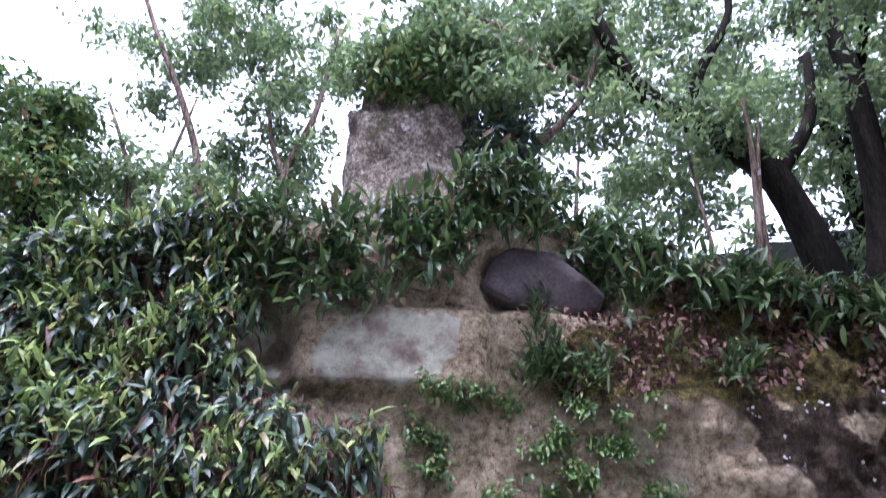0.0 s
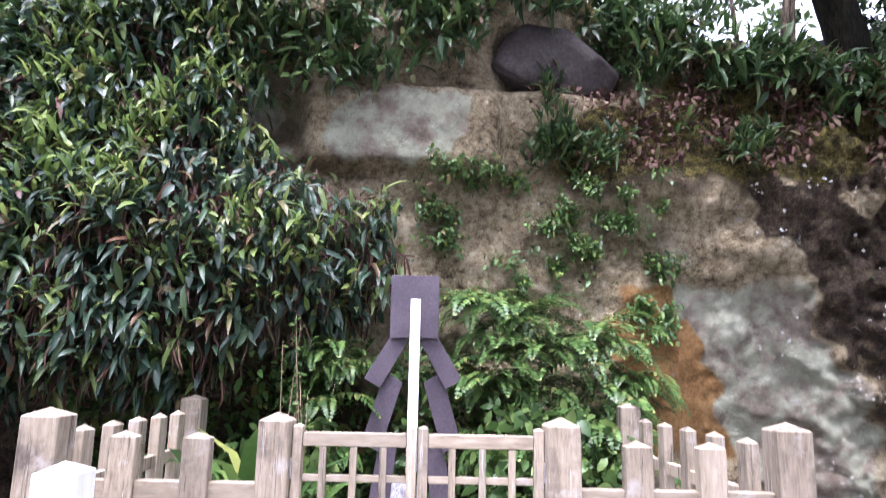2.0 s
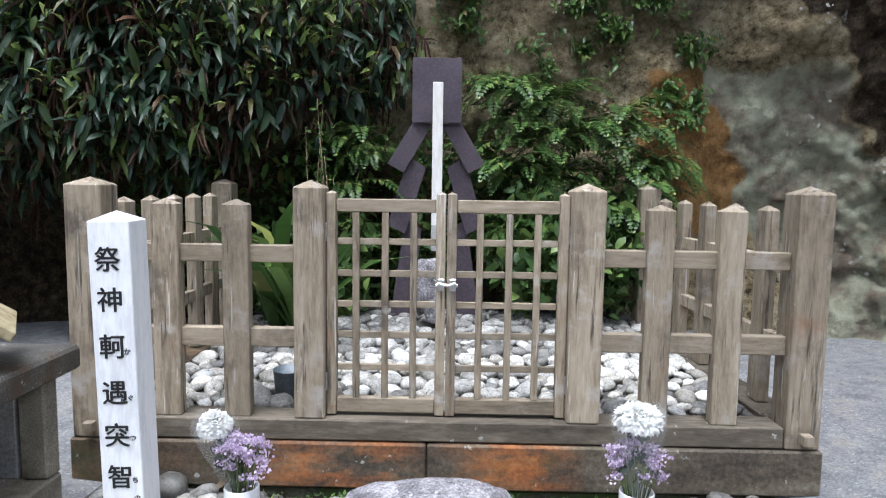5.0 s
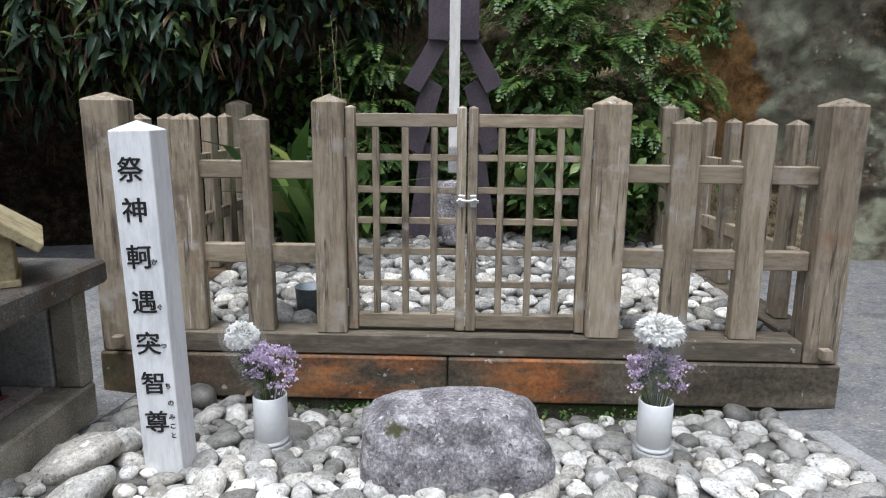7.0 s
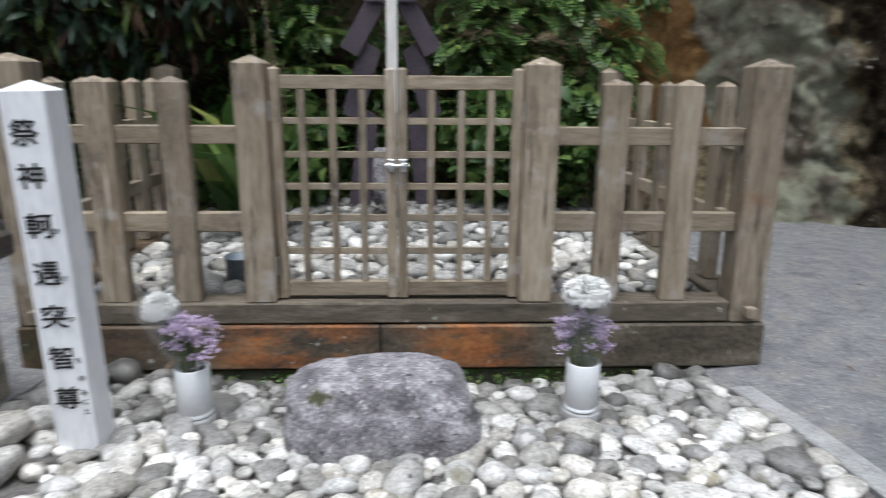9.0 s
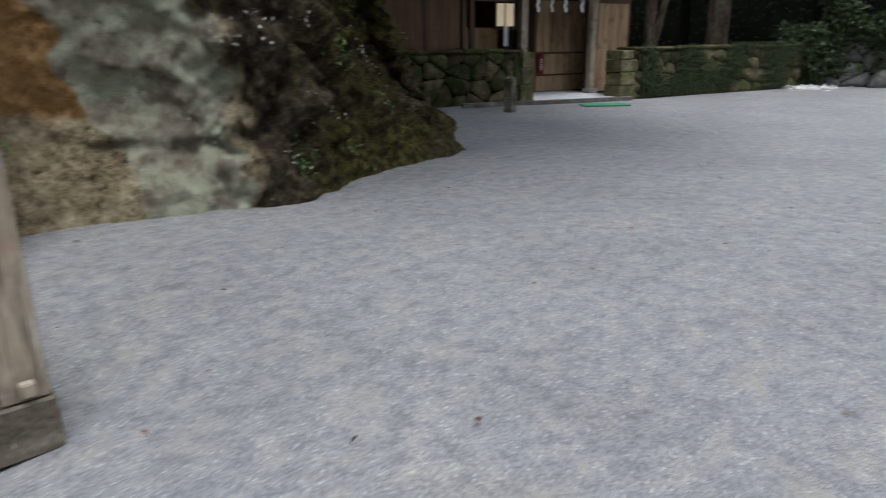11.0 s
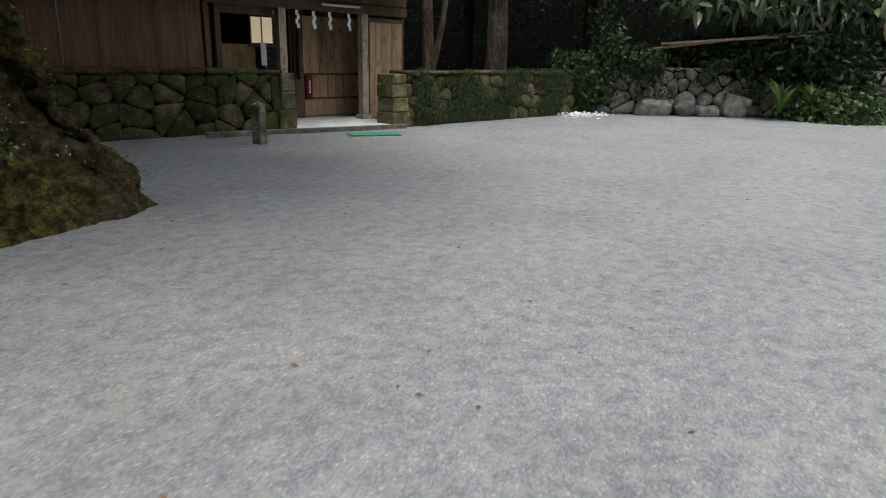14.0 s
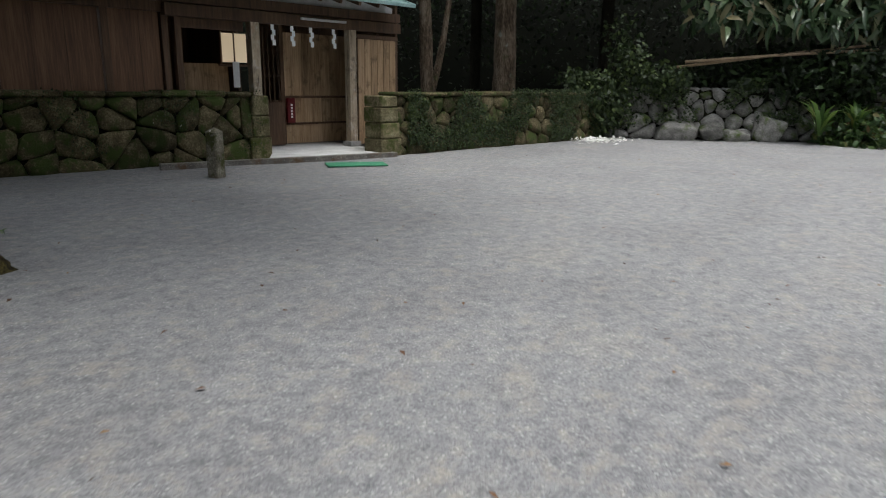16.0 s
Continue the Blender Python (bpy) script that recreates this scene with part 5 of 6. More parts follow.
def build_house():
    h = empty("gatehouse", (0, 0, 0), "dark wooden gatehouse with board walls and a patina copper roof edge", "house")
    def add(name, dims, mat, label="", bevel=0.004):
        return part(name, block(*dims, bevel), mat, h, label)
    for x in (0.08, -1.92):
        add("post", (x - 0.08, x + 0.08, -0.08, 0.08, 0.16, 2.35), WOOD)
        add("post_shoe", (x - 0.125, x + 0.125, -0.125, 0.125, 0.06, 0.17), CONCRETE)
    add("lintel", (-3.4, 1.25, -0.09, 0.09, 2.2, 2.38), BOARD)
    add("lintel", (-3.4, 1.25, -0.07, 0.07, 2.40, 2.56), BOARD)
    # gate door: vertical planks over rails, set back
    n = 7
    door = add("door", (-0.78, 0.74, 0.99, 1.02, 0.09, 0.45), DOOR_WOOD, "plank door of warm brown boards with dark rails")
    for k in range(n):
        a = -0.76 + 1.48 * k / n
        part("plank", block(a, a + 1.48 / n - 0.006, 0.985, 1.015, 1.0, 2.16, 0.003), DOOR_WOOD, door)
        part("plank", block(a, a + 1.48 / n - 0.006, 0.985, 1.012, 0.49, 0.96, 0.003), DOOR_WOOD, door)
    for z in (0.955, 0.45):
        part("door_rail", block(-0.78, 0.74, 0.965, 1.02, z, z + 0.04), BOARD, door)
    add("door_frame", (-0.86, -0.78, 0.93, 1.05, 0.09, 2.3), BOARD)
    add("door_frame", (0.74, 0.82, 0.93, 1.05, 0.09, 2.3), BOARD)
    add("side_wall", (0.78, 0.84, 0.10, 0.93, 0.08, 2.2), BOARD)
    # plank wall beside the gate
    for k in range(6):
        a = 0.25 + 0.155 * k
        add("plank", (a, a + 0.149, -0.015, 0.015, 0.1, 2.06), DOOR_WOOD, bevel=0.003)
    add("cap_rail", (0.2, 1.22, -0.03, 0.03, 2.06, 2.14), BOARD)
    # side door with lattice
    add("side_wall", (-1.86, -1.80, 0.7, 2.6, 0.08, 2.3), BOARD)
    for k in range(5):
        x = -1.40 + 0.10 * k
        add("lattice_bar", (x, x + 0.022, 0.78, 0.80, 0.9, 2.2), BOARD, bevel=0.002)
    for z in (0.9, 1.35, 1.8):
        add("lattice_rail", (-1.44, -0.94, 0.80, 0.815, z, z + 0.025), BOARD, bevel=0.002)
    add("lower_panel", (-1.44, -0.9, 0.78, 0.80, 0.09, 0.88), BOARD)
    # long wall to the west: broad panels in frames
    for a, b in ((-7.6, -7.02), (-6.98, -5.72), (-5.58, -4.29), (-4.15, -3.43)):
        panel = add("wall_panel", (a, b, 0.11, 0.13, 0.1, 2.25), PANEL_WOOD, "reddish brown wooden wall panel", bevel=0.002)
        for q in np.arange(a + 0.42, b - 0.1, 0.42):
            part("batten", block(float(q), float(q) + 0.012, 0.104, 0.112, 0.12, 2.23, 0.001), BOARD, panel)
    for x in (-7.5, -5.65, -4.22, -3.36, -3.16):
        add("wall_post", (x - 0.05, x + 0.05, 0.05, 0.16, 0.0, 2.6), BOARD)
    add("wall_beam", (-7.6, -3.4, 0.03, 0.17, 2.25, 2.40), BOARD)
    add("plaster_band", (-7.6, 1.2, 0.10, 0.14, 2.57, 2.9), PALE_SLAB, "off-white plaster band under the eaves")
    add("window_sill_wall", (-3.1, -2.05, 0.08, 0.14, 0.1, 1.05), BOARD)
    add("window_head", (-3.1, -2.05, 0.08, 0.14, 2.05, 2.2), BOARD)
    # room behind the window
    add("room_back", (-4.2, -0.8, 2.6, 2.66, 0.0, 2.6), BOARD)
    add("room_side", (-4.26, -4.2, 0.2, 2.66, 0.0, 2.6), BOARD)
    add("room_floor", (-4.2, -1.87, 0.2, 2.6, 0.3, 0.36), BOARD)
    add("room_ceiling", (-4.2, -1.87, 0.2, 2.6, 2.5, 2.56), BOARD)
    add("counter", (-2.75, -1.9, 0.95, 1.0, 0.9, 1.55), DOOR_WOOD)
    # roof: sloping slab with copper edge
    bm = block(-8.2, 1.08, -0.75, 3.2, 0.0, 0.07, 0.01)
    bmesh.ops.transform(bm, matrix=Matrix.Translation((0, 0, 2.84)) @ Matrix.Rotation(radians(17), 4, "X"), verts=bm.verts)
    part("roof", bm, COPPER, h, "pale blue-green copper sheet roof")
    for k in range(22):
        x = -8.0 + 0.41 * k
        bm = block(x, x + 0.055, -0.70, 3.0, -0.075, -0.003, 0.003)
        bmesh.ops.transform(bm, matrix=Matrix.Translation((0, 0, 2.84)) @ Matrix.Rotation(radians(17), 4, "X"), verts=bm.verts)
        part("rafter", bm, BOARD, h)
    for x0 in np.arange(-8.1, 1.0, 0.45):
        bm = block(float(x0), float(x0) + 0.03, -0.74, 3.1, 0.071, 0.09, 0.003)
        bmesh.ops.transform(bm, matrix=Matrix.Translation((0, 0, 2.84)) @ Matrix.Rotation(radians(17), 4, "X"), verts=bm.verts)
        part("roof_seam", bm, COPPER, h)
    add("back_wall", (-0.76, 1.6, 1.9, 1.96, 0.0, 3.1), BOARD)
    add("end_wall", (1.2, 1.26, 0.02, 1.9, 0.0, 2.7), BOARD)
    h.matrix_world = FRONT
    return h


build_house()
# translucent paper screen lit from inside the room
PAPER = bpy.data.materials.new("lit_paper")
PAPER.use_nodes = True
pb = PAPER.node_tree.nodes["Principled BSDF"]
pb.inputs["Base Color"].default_value = (0.75, 0.66, 0.5, 1)
pb.inputs["Emission Color"].default_value = (1.0, 0.78, 0.5, 1)
pb.inputs["Emission Strength"].default_value = 0.158
scr = empty("paper_screen", (0, 0, 0), "warm lit paper screen with dark frame inside the window", "screen")
part("paper", block(-2.36, -1.84, 0.60, 0.61, 1.60, 2.08, 0), PAPER, scr)
for d in ((-2.38, -2.35, 0.58, 0.62, 1.56, 2.1), (-2.13, -2.11, 0.58, 0.62, 1.56, 2.1), (-1.88, -1.85, 0.58, 0.62, 1.56, 2.1), (-2.41, -1.81, 0.58, 0.62, 1.53, 1.57)):
    part("frame", block(*d, 0.002), BOARD, scr)
scr.location = (0.16, 0, -0.03)
placed(scr)
plain_block("wall_notice", (-2.02, -1.90, 0.55, 0.56, 1.15, 1.58, 0), SIGN, "white paper notice on the door side", "notice")
ext = empty("fire_extinguisher", (-0.68, 0.93, 0.49), "red fire extinguisher cabinet with white lettering beside the door", "extinguisher")
part("case", block(-0.085, 0.085, -0.05, 0.03, 0, 0.47, 0.01), RED, ext)
for k in range(5):
    part("text_bar", block(-0.02, 0.02, -0.055, -0.0505, 0.1 + 0.055 * k, 0.135 + 0.055 * k, 0.001), SIGN, ext)
placed(ext)
plain_block("tube_lamp", (-1.1, -0.15, -0.22, -0.16, 2.29, 2.33, 0.01), PALE_SLAB, "unlit white tube lamp under the eaves", "lamp")
# folded paper streamers under the lintel
for k, x in enumerate((-1.62, -1.24, -0.86, -0.38)):
    s = empty("paper_streamer", (x, -0.12, 2.18), "white zigzag folded paper streamer hanging from the lintel", "streamer", "paper streamers")
    for j in range(4):
        part("fold", block(-0.035 + 0.03 * (j % 2), 0.025 + 0.03 * (j % 2), -0.003, 0.003 + 0.002 * j, -0.08 * j - 0.09, -0.08 * j, 0.001), SIGN, s)
    placed(s)

# bollard
BOLLARD = surface("bollard_stone", [(0.1, (0.05, 0.045, 0.032)), (0.5, (0.13, 0.12, 0.09)), (0.9, (0.28, 0.265, 0.22))], 6, 50, 0.9, 0.6, spots=[((0.05, 0.055, 0.02), 5, 0.52, 0.1), ((0.5, 0.49, 0.45), 9, 0.66, 0.05)])
bo = tagged(part("bollard", capped_post(0, 0, 0.17, -0.1, 0.66, 0.05, 0.015), BOLLARD), "mossy old stone bollard with a pale pointed cap", "bollard")
bo.matrix_world = Matrix.Translation((10.52, 8.96, 0)) @ Matrix.Rotation(radians(12), 4, "Z")

# ---------------------------------------------------------------- hill and woods behind
# Slope added behind the walls and the walker to block low sky light.
def build_hill():
    verts, faces = [], []
    U, V = 200, 24
    for j in range(V):
        for i in range(U):
            u = i / (U - 1)
            ang = radians(-200 + 272 * u)
            r = 25.0 + 1.6 * j
            x, y = 3.5 + r * math.cos(ang), 2.5 + r * math.sin(ang)
            z = -0.6 + 1.3 * j ** 1.12 * 0.75 + 0.5 * noise.noise(Vector((x, y, 0)) * 0.3) * min(1, j / 2)
            verts.append((x, y, z))
    for j in range(V - 1):
        for i in range(U - 1):
            faces.append((j * U + i, j * U + i + 1, (j + 1) * U + i + 1, (j + 1) * U + i))
    me = bpy.data.meshes.new("hillside")
    me.from_pydata(verts, [], faces)
    me.materials.append(SHADED_FLOOR)
    for f in me.polygons:
        f.use_smooth = True
    return tagged(new("hillside", me), "wooded slope added round the yard, shade put into its colour", "hill", kind="structure")


build_hill()

# ---------------------------------------------------------------- trees on the cliff
def crown(n, boxes, seed, size, mat, parent, down=0.3, shape=SMALL, clump=0.35, wide=0.42):
    """Leaves in loose clumps inside ellipsoids (centre, radii, share)."""
    rs = np.random.RandomState(seed)
    P = []
    tot = sum(b[2] for b in boxes)
    for c, r, share in boxes:
        k = int(n * share / tot)
        m = max(4, k // 130)
        q = rs.normal(size=(m, 3))
        q /= np.linalg.norm(q, axis=1, keepdims=True)
        q *= rs.rand(m, 1) ** 0.45
        cc = np.array(c) + q * np.array(r) * 1.3
        P.append(cc[rs.randint(0, m, k)] + rs.normal(size=(k, 3)) * clump * np.array([1, 1, 0.45]) * 0.6)
    P = np.concatenate(P)
    d = rand_dirs(len(P), rs, down)
    nn = rand_dirs(len(P), rs) + np.array([0, 0, 0.9])
    L = size * rs.uniform(0.7, 1.6, len(P))
    return leaves("crown", P, d, nn, L, L * wide, mat, shape, parent)


def tree(label, limbs, bark, boxes, n, seed, size=0.1, mat=None, clump=0.32):
    base = limbs[0][0][0]
    t = empty("tree", base, label, "tree")
    inv = Matrix.Translation(-Vector(base))
    for k, (pts, r0, r1) in enumerate(limbs):
        q = smooth_path(pts, 4 * len(pts))
        rad = np.linspace(r0, r1, len(q))
        ob = part("trunk" if k == 0 else "limb", tube(q, rad, 12 if r0 > 0.1 else 7, 0.12, seed + k), bark, t)
        ob.matrix_parent_inverse = inv
    if n:
        c = crown(n, boxes, seed, size, mat or TREE_LEAF, t, clump=clump)
        c.matrix_parent_inverse = inv
    return t


tree("large leaning evergreen tree on the cliff top, bark darkened as backlit",
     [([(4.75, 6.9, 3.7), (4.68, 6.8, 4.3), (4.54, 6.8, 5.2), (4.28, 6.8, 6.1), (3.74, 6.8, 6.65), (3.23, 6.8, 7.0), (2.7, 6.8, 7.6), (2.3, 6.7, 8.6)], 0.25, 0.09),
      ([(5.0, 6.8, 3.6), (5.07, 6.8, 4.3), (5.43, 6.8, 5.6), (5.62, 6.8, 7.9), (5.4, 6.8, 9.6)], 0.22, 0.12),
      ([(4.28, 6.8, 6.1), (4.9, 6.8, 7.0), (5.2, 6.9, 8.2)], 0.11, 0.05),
      ([(3.3, 6.8, 6.95), (3.7, 6.9, 7.9), (4.3, 7.0, 9.0), (4.4, 7.0, 10.0)], 0.09, 0.04)], SHADED_BARK,
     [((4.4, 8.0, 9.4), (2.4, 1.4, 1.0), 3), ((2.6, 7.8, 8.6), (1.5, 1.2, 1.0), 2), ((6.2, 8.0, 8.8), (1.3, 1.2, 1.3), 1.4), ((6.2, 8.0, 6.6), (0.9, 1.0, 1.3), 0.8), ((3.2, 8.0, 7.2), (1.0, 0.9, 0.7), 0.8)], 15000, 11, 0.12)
tree("slender pale twin-stemmed tree on the cliff edge",
     [([(3.5, 6.3, 3.9), (3.58, 6.3, 4.5), (3.77, 6.3, 5.9), (3.83, 6.3, 6.9)], 0.05, 0.025),
      ([(3.66, 6.3, 3.9), (3.69, 6.3, 4.5), (3.77, 6.3, 5.55), (3.95, 6.3, 6.6)], 0.04, 0.018),
      ([(3.2, 6.3, 3.9), (3.17, 6.3, 4.4), (3.1, 6.3, 5.3), (3.04, 6.3, 6.4)], 0.032, 0.014)], BARK,
     [((3.3, 6.6, 6.9), (1.1, 0.6, 0.7), 1), ((2.7, 6.7, 5.7), (0.5, 0.4, 0.5), 0.5)], 3600, 23, 0.11)
tree("forked evergreen growing from the rock pinnacle",
     [([(1.2, 7.1, 4.6), (1.2, 7.0, 5.6), (1.13, 7.0, 6.7), (0.88, 7.0, 7.45), (0.35, 7.0, 8.55), (0.0, 7.0, 9.6)], 0.11, 0.045),
      ([(1.2, 7.0, 6.3), (1.5, 7.0, 6.7), (1.84, 7.0, 7.1), (2.23, 7.0, 7.8), (2.55, 7.0, 9.6)], 0.07, 0.035),
      ([(2.1, 7.0, 7.65), (1.59, 7.0, 8.05), (1.06, 7.0, 8.65), (0.5, 7.0, 8.95), (0.1, 6.9, 9.5)], 0.06, 0.035)], BARK,
     [((0.7, 7.2, 9.3), (1.5, 0.9, 0.7), 1.6), ((0.1, 6.7, 8.2), (0.8, 0.5, 0.45), 0.9), ((1.9, 7.6, 8.2), (0.9, 0.8, 0.8), 1), ((0.9, 6.6, 7.2), (0.6, 0.3, 0.35), 0.4), ((-0.2, 7.2, 7.9), (0.9, 0.5, 0.3), 0.9)], 9000, 37, 0.12)
tree("thin-stemmed trees in the thicket above the ivy",
     [([(-2.1, 8.2, 4.6), (-2.0, 8.2, 6.3), (-2.02, 8.2, 7.0), (-1.7, 8.2, 8.1), (-1.5, 8.2, 9.8)], 0.09, 0.03),
      ([(-2.0, 8.2, 6.8), (-2.3, 8.2, 7.5), (-2.5, 8.2, 8.6)], 0.05, 0.02),
      ([(-3.2, 8.2, 4.6), (-3.26, 8.2, 6.7), (-3.68, 8.2, 8.0), (-4.45, 8.2, 9.6), (-4.9, 8.2, 10.6)], 0.07, 0.03),
      ([(-4.1, 8.2, 4.3), (-4.2, 8.2, 6.4), (-4.42, 8.2, 7.2), (-4.9, 8.2, 8.2)], 0.05, 0.02)], BARK,
     [((-2.6, 8.6, 9.8), (1.7, 1.0, 0.9), 2.2), ((-4.6, 8.6, 9.6), (1.0, 0.9, 0.7), 0.9), ((-2.2, 8.6, 7.9), (0.8, 0.8, 0.7), 0.9), ((-3.9, 8.6, 6.6), (1.4, 0.9, 1.0), 2.6), ((-2.0, 8.8, 6.2), (1.3, 0.8, 0.7), 2.0)], 18000, 51, 0.12)
tree("dark ivy-wrapped stump with a low side branch",
     [([(-4.5, 7.2, 3.6), (-4.46, 7.2, 4.9), (-4.66, 7.2, 5.3), (-4.88, 7.2, 6.3), (-5.1, 7.2, 7.1)], 0.24, 0.2),
      ([(-4.57, 7.15, 5.2), (-4.1, 7.1, 5.0), (-3.6, 7.1, 4.95), (-3.66, 7.1, 5.5)], 0.12, 0.07)], SHADED_BARK,
     [((-5.2, 7.3, 7.4), (0.9, 0.5, 0.3), 0.7), ((-4.8, 7.1, 6.0), (0.3, 0.3, 0.9), 0.7), ((-6.0, 8.2, 6.4), (1.2, 0.8, 1.1), 1.3), ((-3.9, 7.2, 5.1), (0.6, 0.3, 0.2), 0.3)], 13000, 67, 0.11, FERN_LEAF)
# Boughs out of view, added to shade the right cliff and yard's left side.
tree("broad evergreen over the cliff, crown added out of view for shade",
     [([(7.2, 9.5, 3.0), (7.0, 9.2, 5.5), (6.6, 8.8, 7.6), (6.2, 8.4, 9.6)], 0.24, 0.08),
      ([(6.8, 9.0, 6.9), (7.5, 8.0, 8.0), (8.5, 7.4, 8.6)], 0.10, 0.04), ([(6.6, 8.8, 7.6), (6.2, 7.0, 8.8), (5.4, 5.2, 9.1), (4.6, 3.8, 8.9)], 0.10, 0.03)], SHADED_BARK,
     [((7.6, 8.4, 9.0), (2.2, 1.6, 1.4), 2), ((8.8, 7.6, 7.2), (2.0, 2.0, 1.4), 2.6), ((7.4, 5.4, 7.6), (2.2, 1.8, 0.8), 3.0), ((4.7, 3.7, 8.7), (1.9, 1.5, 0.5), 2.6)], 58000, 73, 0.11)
tree("sunlit thicket of young trees behind the cliff edge",
     [([(-0.9, 10.8, 4.0), (-1.0, 10.8, 7.0), (-1.4, 10.8, 10.0)], 0.07, 0.02), ([(-4.9, 10.8, 3.8), (-5.2, 10.8, 7.2), (-4.8, 10.8, 10.4)], 0.08, 0.02), ([(2.9, 10.8, 3.8), (2.7, 10.8, 7.0), (3.0, 10.8, 10.0)], 0.07, 0.02)], BARK,
     [((-4.6, 11.0, 7.6), (2.4, 1.0, 1.2), 2.0), ((-7.6, 10.8, 6.8), (1.5, 1.0, 1.2), 1.1), ((3.2, 11.2, 8.2), (2.4, 1.0, 1.1), 1.2), ((6.2, 11.0, 6.6), (1.6, 1.0, 1.0), 0.8), ((-3.2, 11.2, 12.0), (2.0, 1.0, 1.0), 0.9), ((2.5, 11.2, 12.0), (3.0, 1.2, 1.2), 1.2), ((7.6, 11.0, 10.6), (1.8, 1.2, 1.4), 1.0)], 15000, 91, 0.16)

# rock pinnacle
bm = bmesh.new()
bmesh.ops.create_icosphere(bm, subdivisions=6, radius=1)
for v in bm.verts:
    c = v.co.copy()
    s = Vector([math.copysign(abs(q) ** 0.6, q) for q in c])
    k = 1 + 0.16 * noise.noise(c * 1.4 + Vector((1, 5, 2))) + 0.08 * noise.noise(c * 3.4) + 0.035 * noise.noise(c * 9) + 0.085 * noise.noise(Vector((0.6 * c.x, 0.6 * c.y, c.z * 6))) - 0.12 * abs(noise.noise(c * 2.4 + Vector((3, 3, 9))))
    v.co = Vector((s.x * 1.0 * (1 - 0.14 * s.z), s.y * 0.8, s.z * 2.0)) * k
for f in bm.faces:
    f.smooth = True
PINNACLE = surface("pinnacle_rock", [(0.15, (0.03, 0.025, 0.018)), (0.45, (0.10, 0.082, 0.058)), (0.62, (0.22, 0.19, 0.14)), (0.85, (0.40, 0.36, 0.29))], 2.6, 22, 0.9, 0.8, depth=0.04, spots=[((0.5, 0.48, 0.43), 4, 0.62, 0.06), ((0.05, 0.055, 0.02), 2.2, 0.58, 0.1)])
pin = tagged(part("rock_pinnacle", bm, PINNACLE), "tall weathered sandstone pinnacle above the cliff edge", "rock")
pin.location = (-0.10, 7.65, 5.95)

# smooth grey rock slab in the hollow
sl = bmesh.new()
front = [(-0.57, 0.0), (-0.46, 0.29), (-0.27, 0.42), (0.14, 0.37), (0.40, 0.12), (0.61, -0.08), (0.55, -0.22), (0.02, -0.27), (-0.32, -0.15)]
ra = [sl.verts.new((x, (0.10 * z if z > -0.2 else 0.16) + 0.10 * x * x, z)) for x, z in front]
rb = [sl.verts.new((x * 1.1, 0.55, z * 1.1)) for x, z in front]
sl.faces.new(ra)
for k in range(len(front)):
    sl.faces.new((ra[k], rb[k], rb[(k + 1) % len(front)], ra[(k + 1) % len(front)]))
bmesh.ops.recalc_face_normals(sl, faces=sl.faces[:])
bmesh.ops.bevel(sl, geom=[e for e in sl.edges if e.calc_face_angle(0) > 0.3], offset=0.015, segments=2, affect="EDGES")
bmesh.ops.triangulate(sl, faces=sl.faces[:])
bmesh.ops.subdivide_edges(sl, edges=sl.edges[:], cuts=4, use_grid_fill=True)
for v in sl.verts:
    v.co.y += 0.03 * noise.noise(v.co * 3.0) + 0.012 * noise.noise(v.co * 9.0)
for f in sl.faces:
    f.smooth = True
slab = tagged(part("grey_rock_face", sl, GREY_ROCK), "smooth dark grey rock face in a hollow of the cliff", "rock")
slab.location = (1.22, 5.84, 4.2)

# ---------------------------------------------------------------- plants on the cliff
YOUNG_LEAF = leaf_material("young_leaf", [(0.0, (0.07, 0.12, 0.035)), (0.6, (0.15, 0.22, 0.055)), (1.0, (0.29, 0.35, 0.10))], 0.45, 0.3)


RIM_LEAF = leaf_material("rim_leaf", [(0.0, (0.022, 0.045, 0.016)), (0.6, (0.05, 0.095, 0.028)), (0.88, (0.10, 0.15, 0.042)), (1.0, (0.11, 0.06, 0.032))], 0.45, 0.25)
UNDER_LEAF = leaf_material("broad_leaf", [(0.0, (0.05, 0.10, 0.03)), (0.6, (0.10, 0.18, 0.05)), (1.0, (0.20, 0.28, 0.08))], 0.35, 0.35)


def cliff_spots(n, seed, test, zmin=0.0, zmax=5.9):
    """Random places on the face where test(x, z) beats a random number, with outward normals."""
    rs = np.random.RandomState(seed)
    out, nor = [], []
    while len(out) < n:
        i = rs.randint(42, 640)
        z = rs.uniform(zmin, zmax)
        x = FOOT[i][0]
        if z > rim_z(x) + 0.05 or rs.rand() > test(x, z):
            continue
        out.append(cliff_point(i, z))
        nor.append((FOOT_N[i][0], FOOT_N[i][1], 0))
    return np.array(out), np.array(nor), rs


def patchy(x, z, s=1.6, lo=-0.15, hi=0.2, off=0.0):
    return step(lo, hi, noise.noise(Vector((x * s + off, z * s, off))))


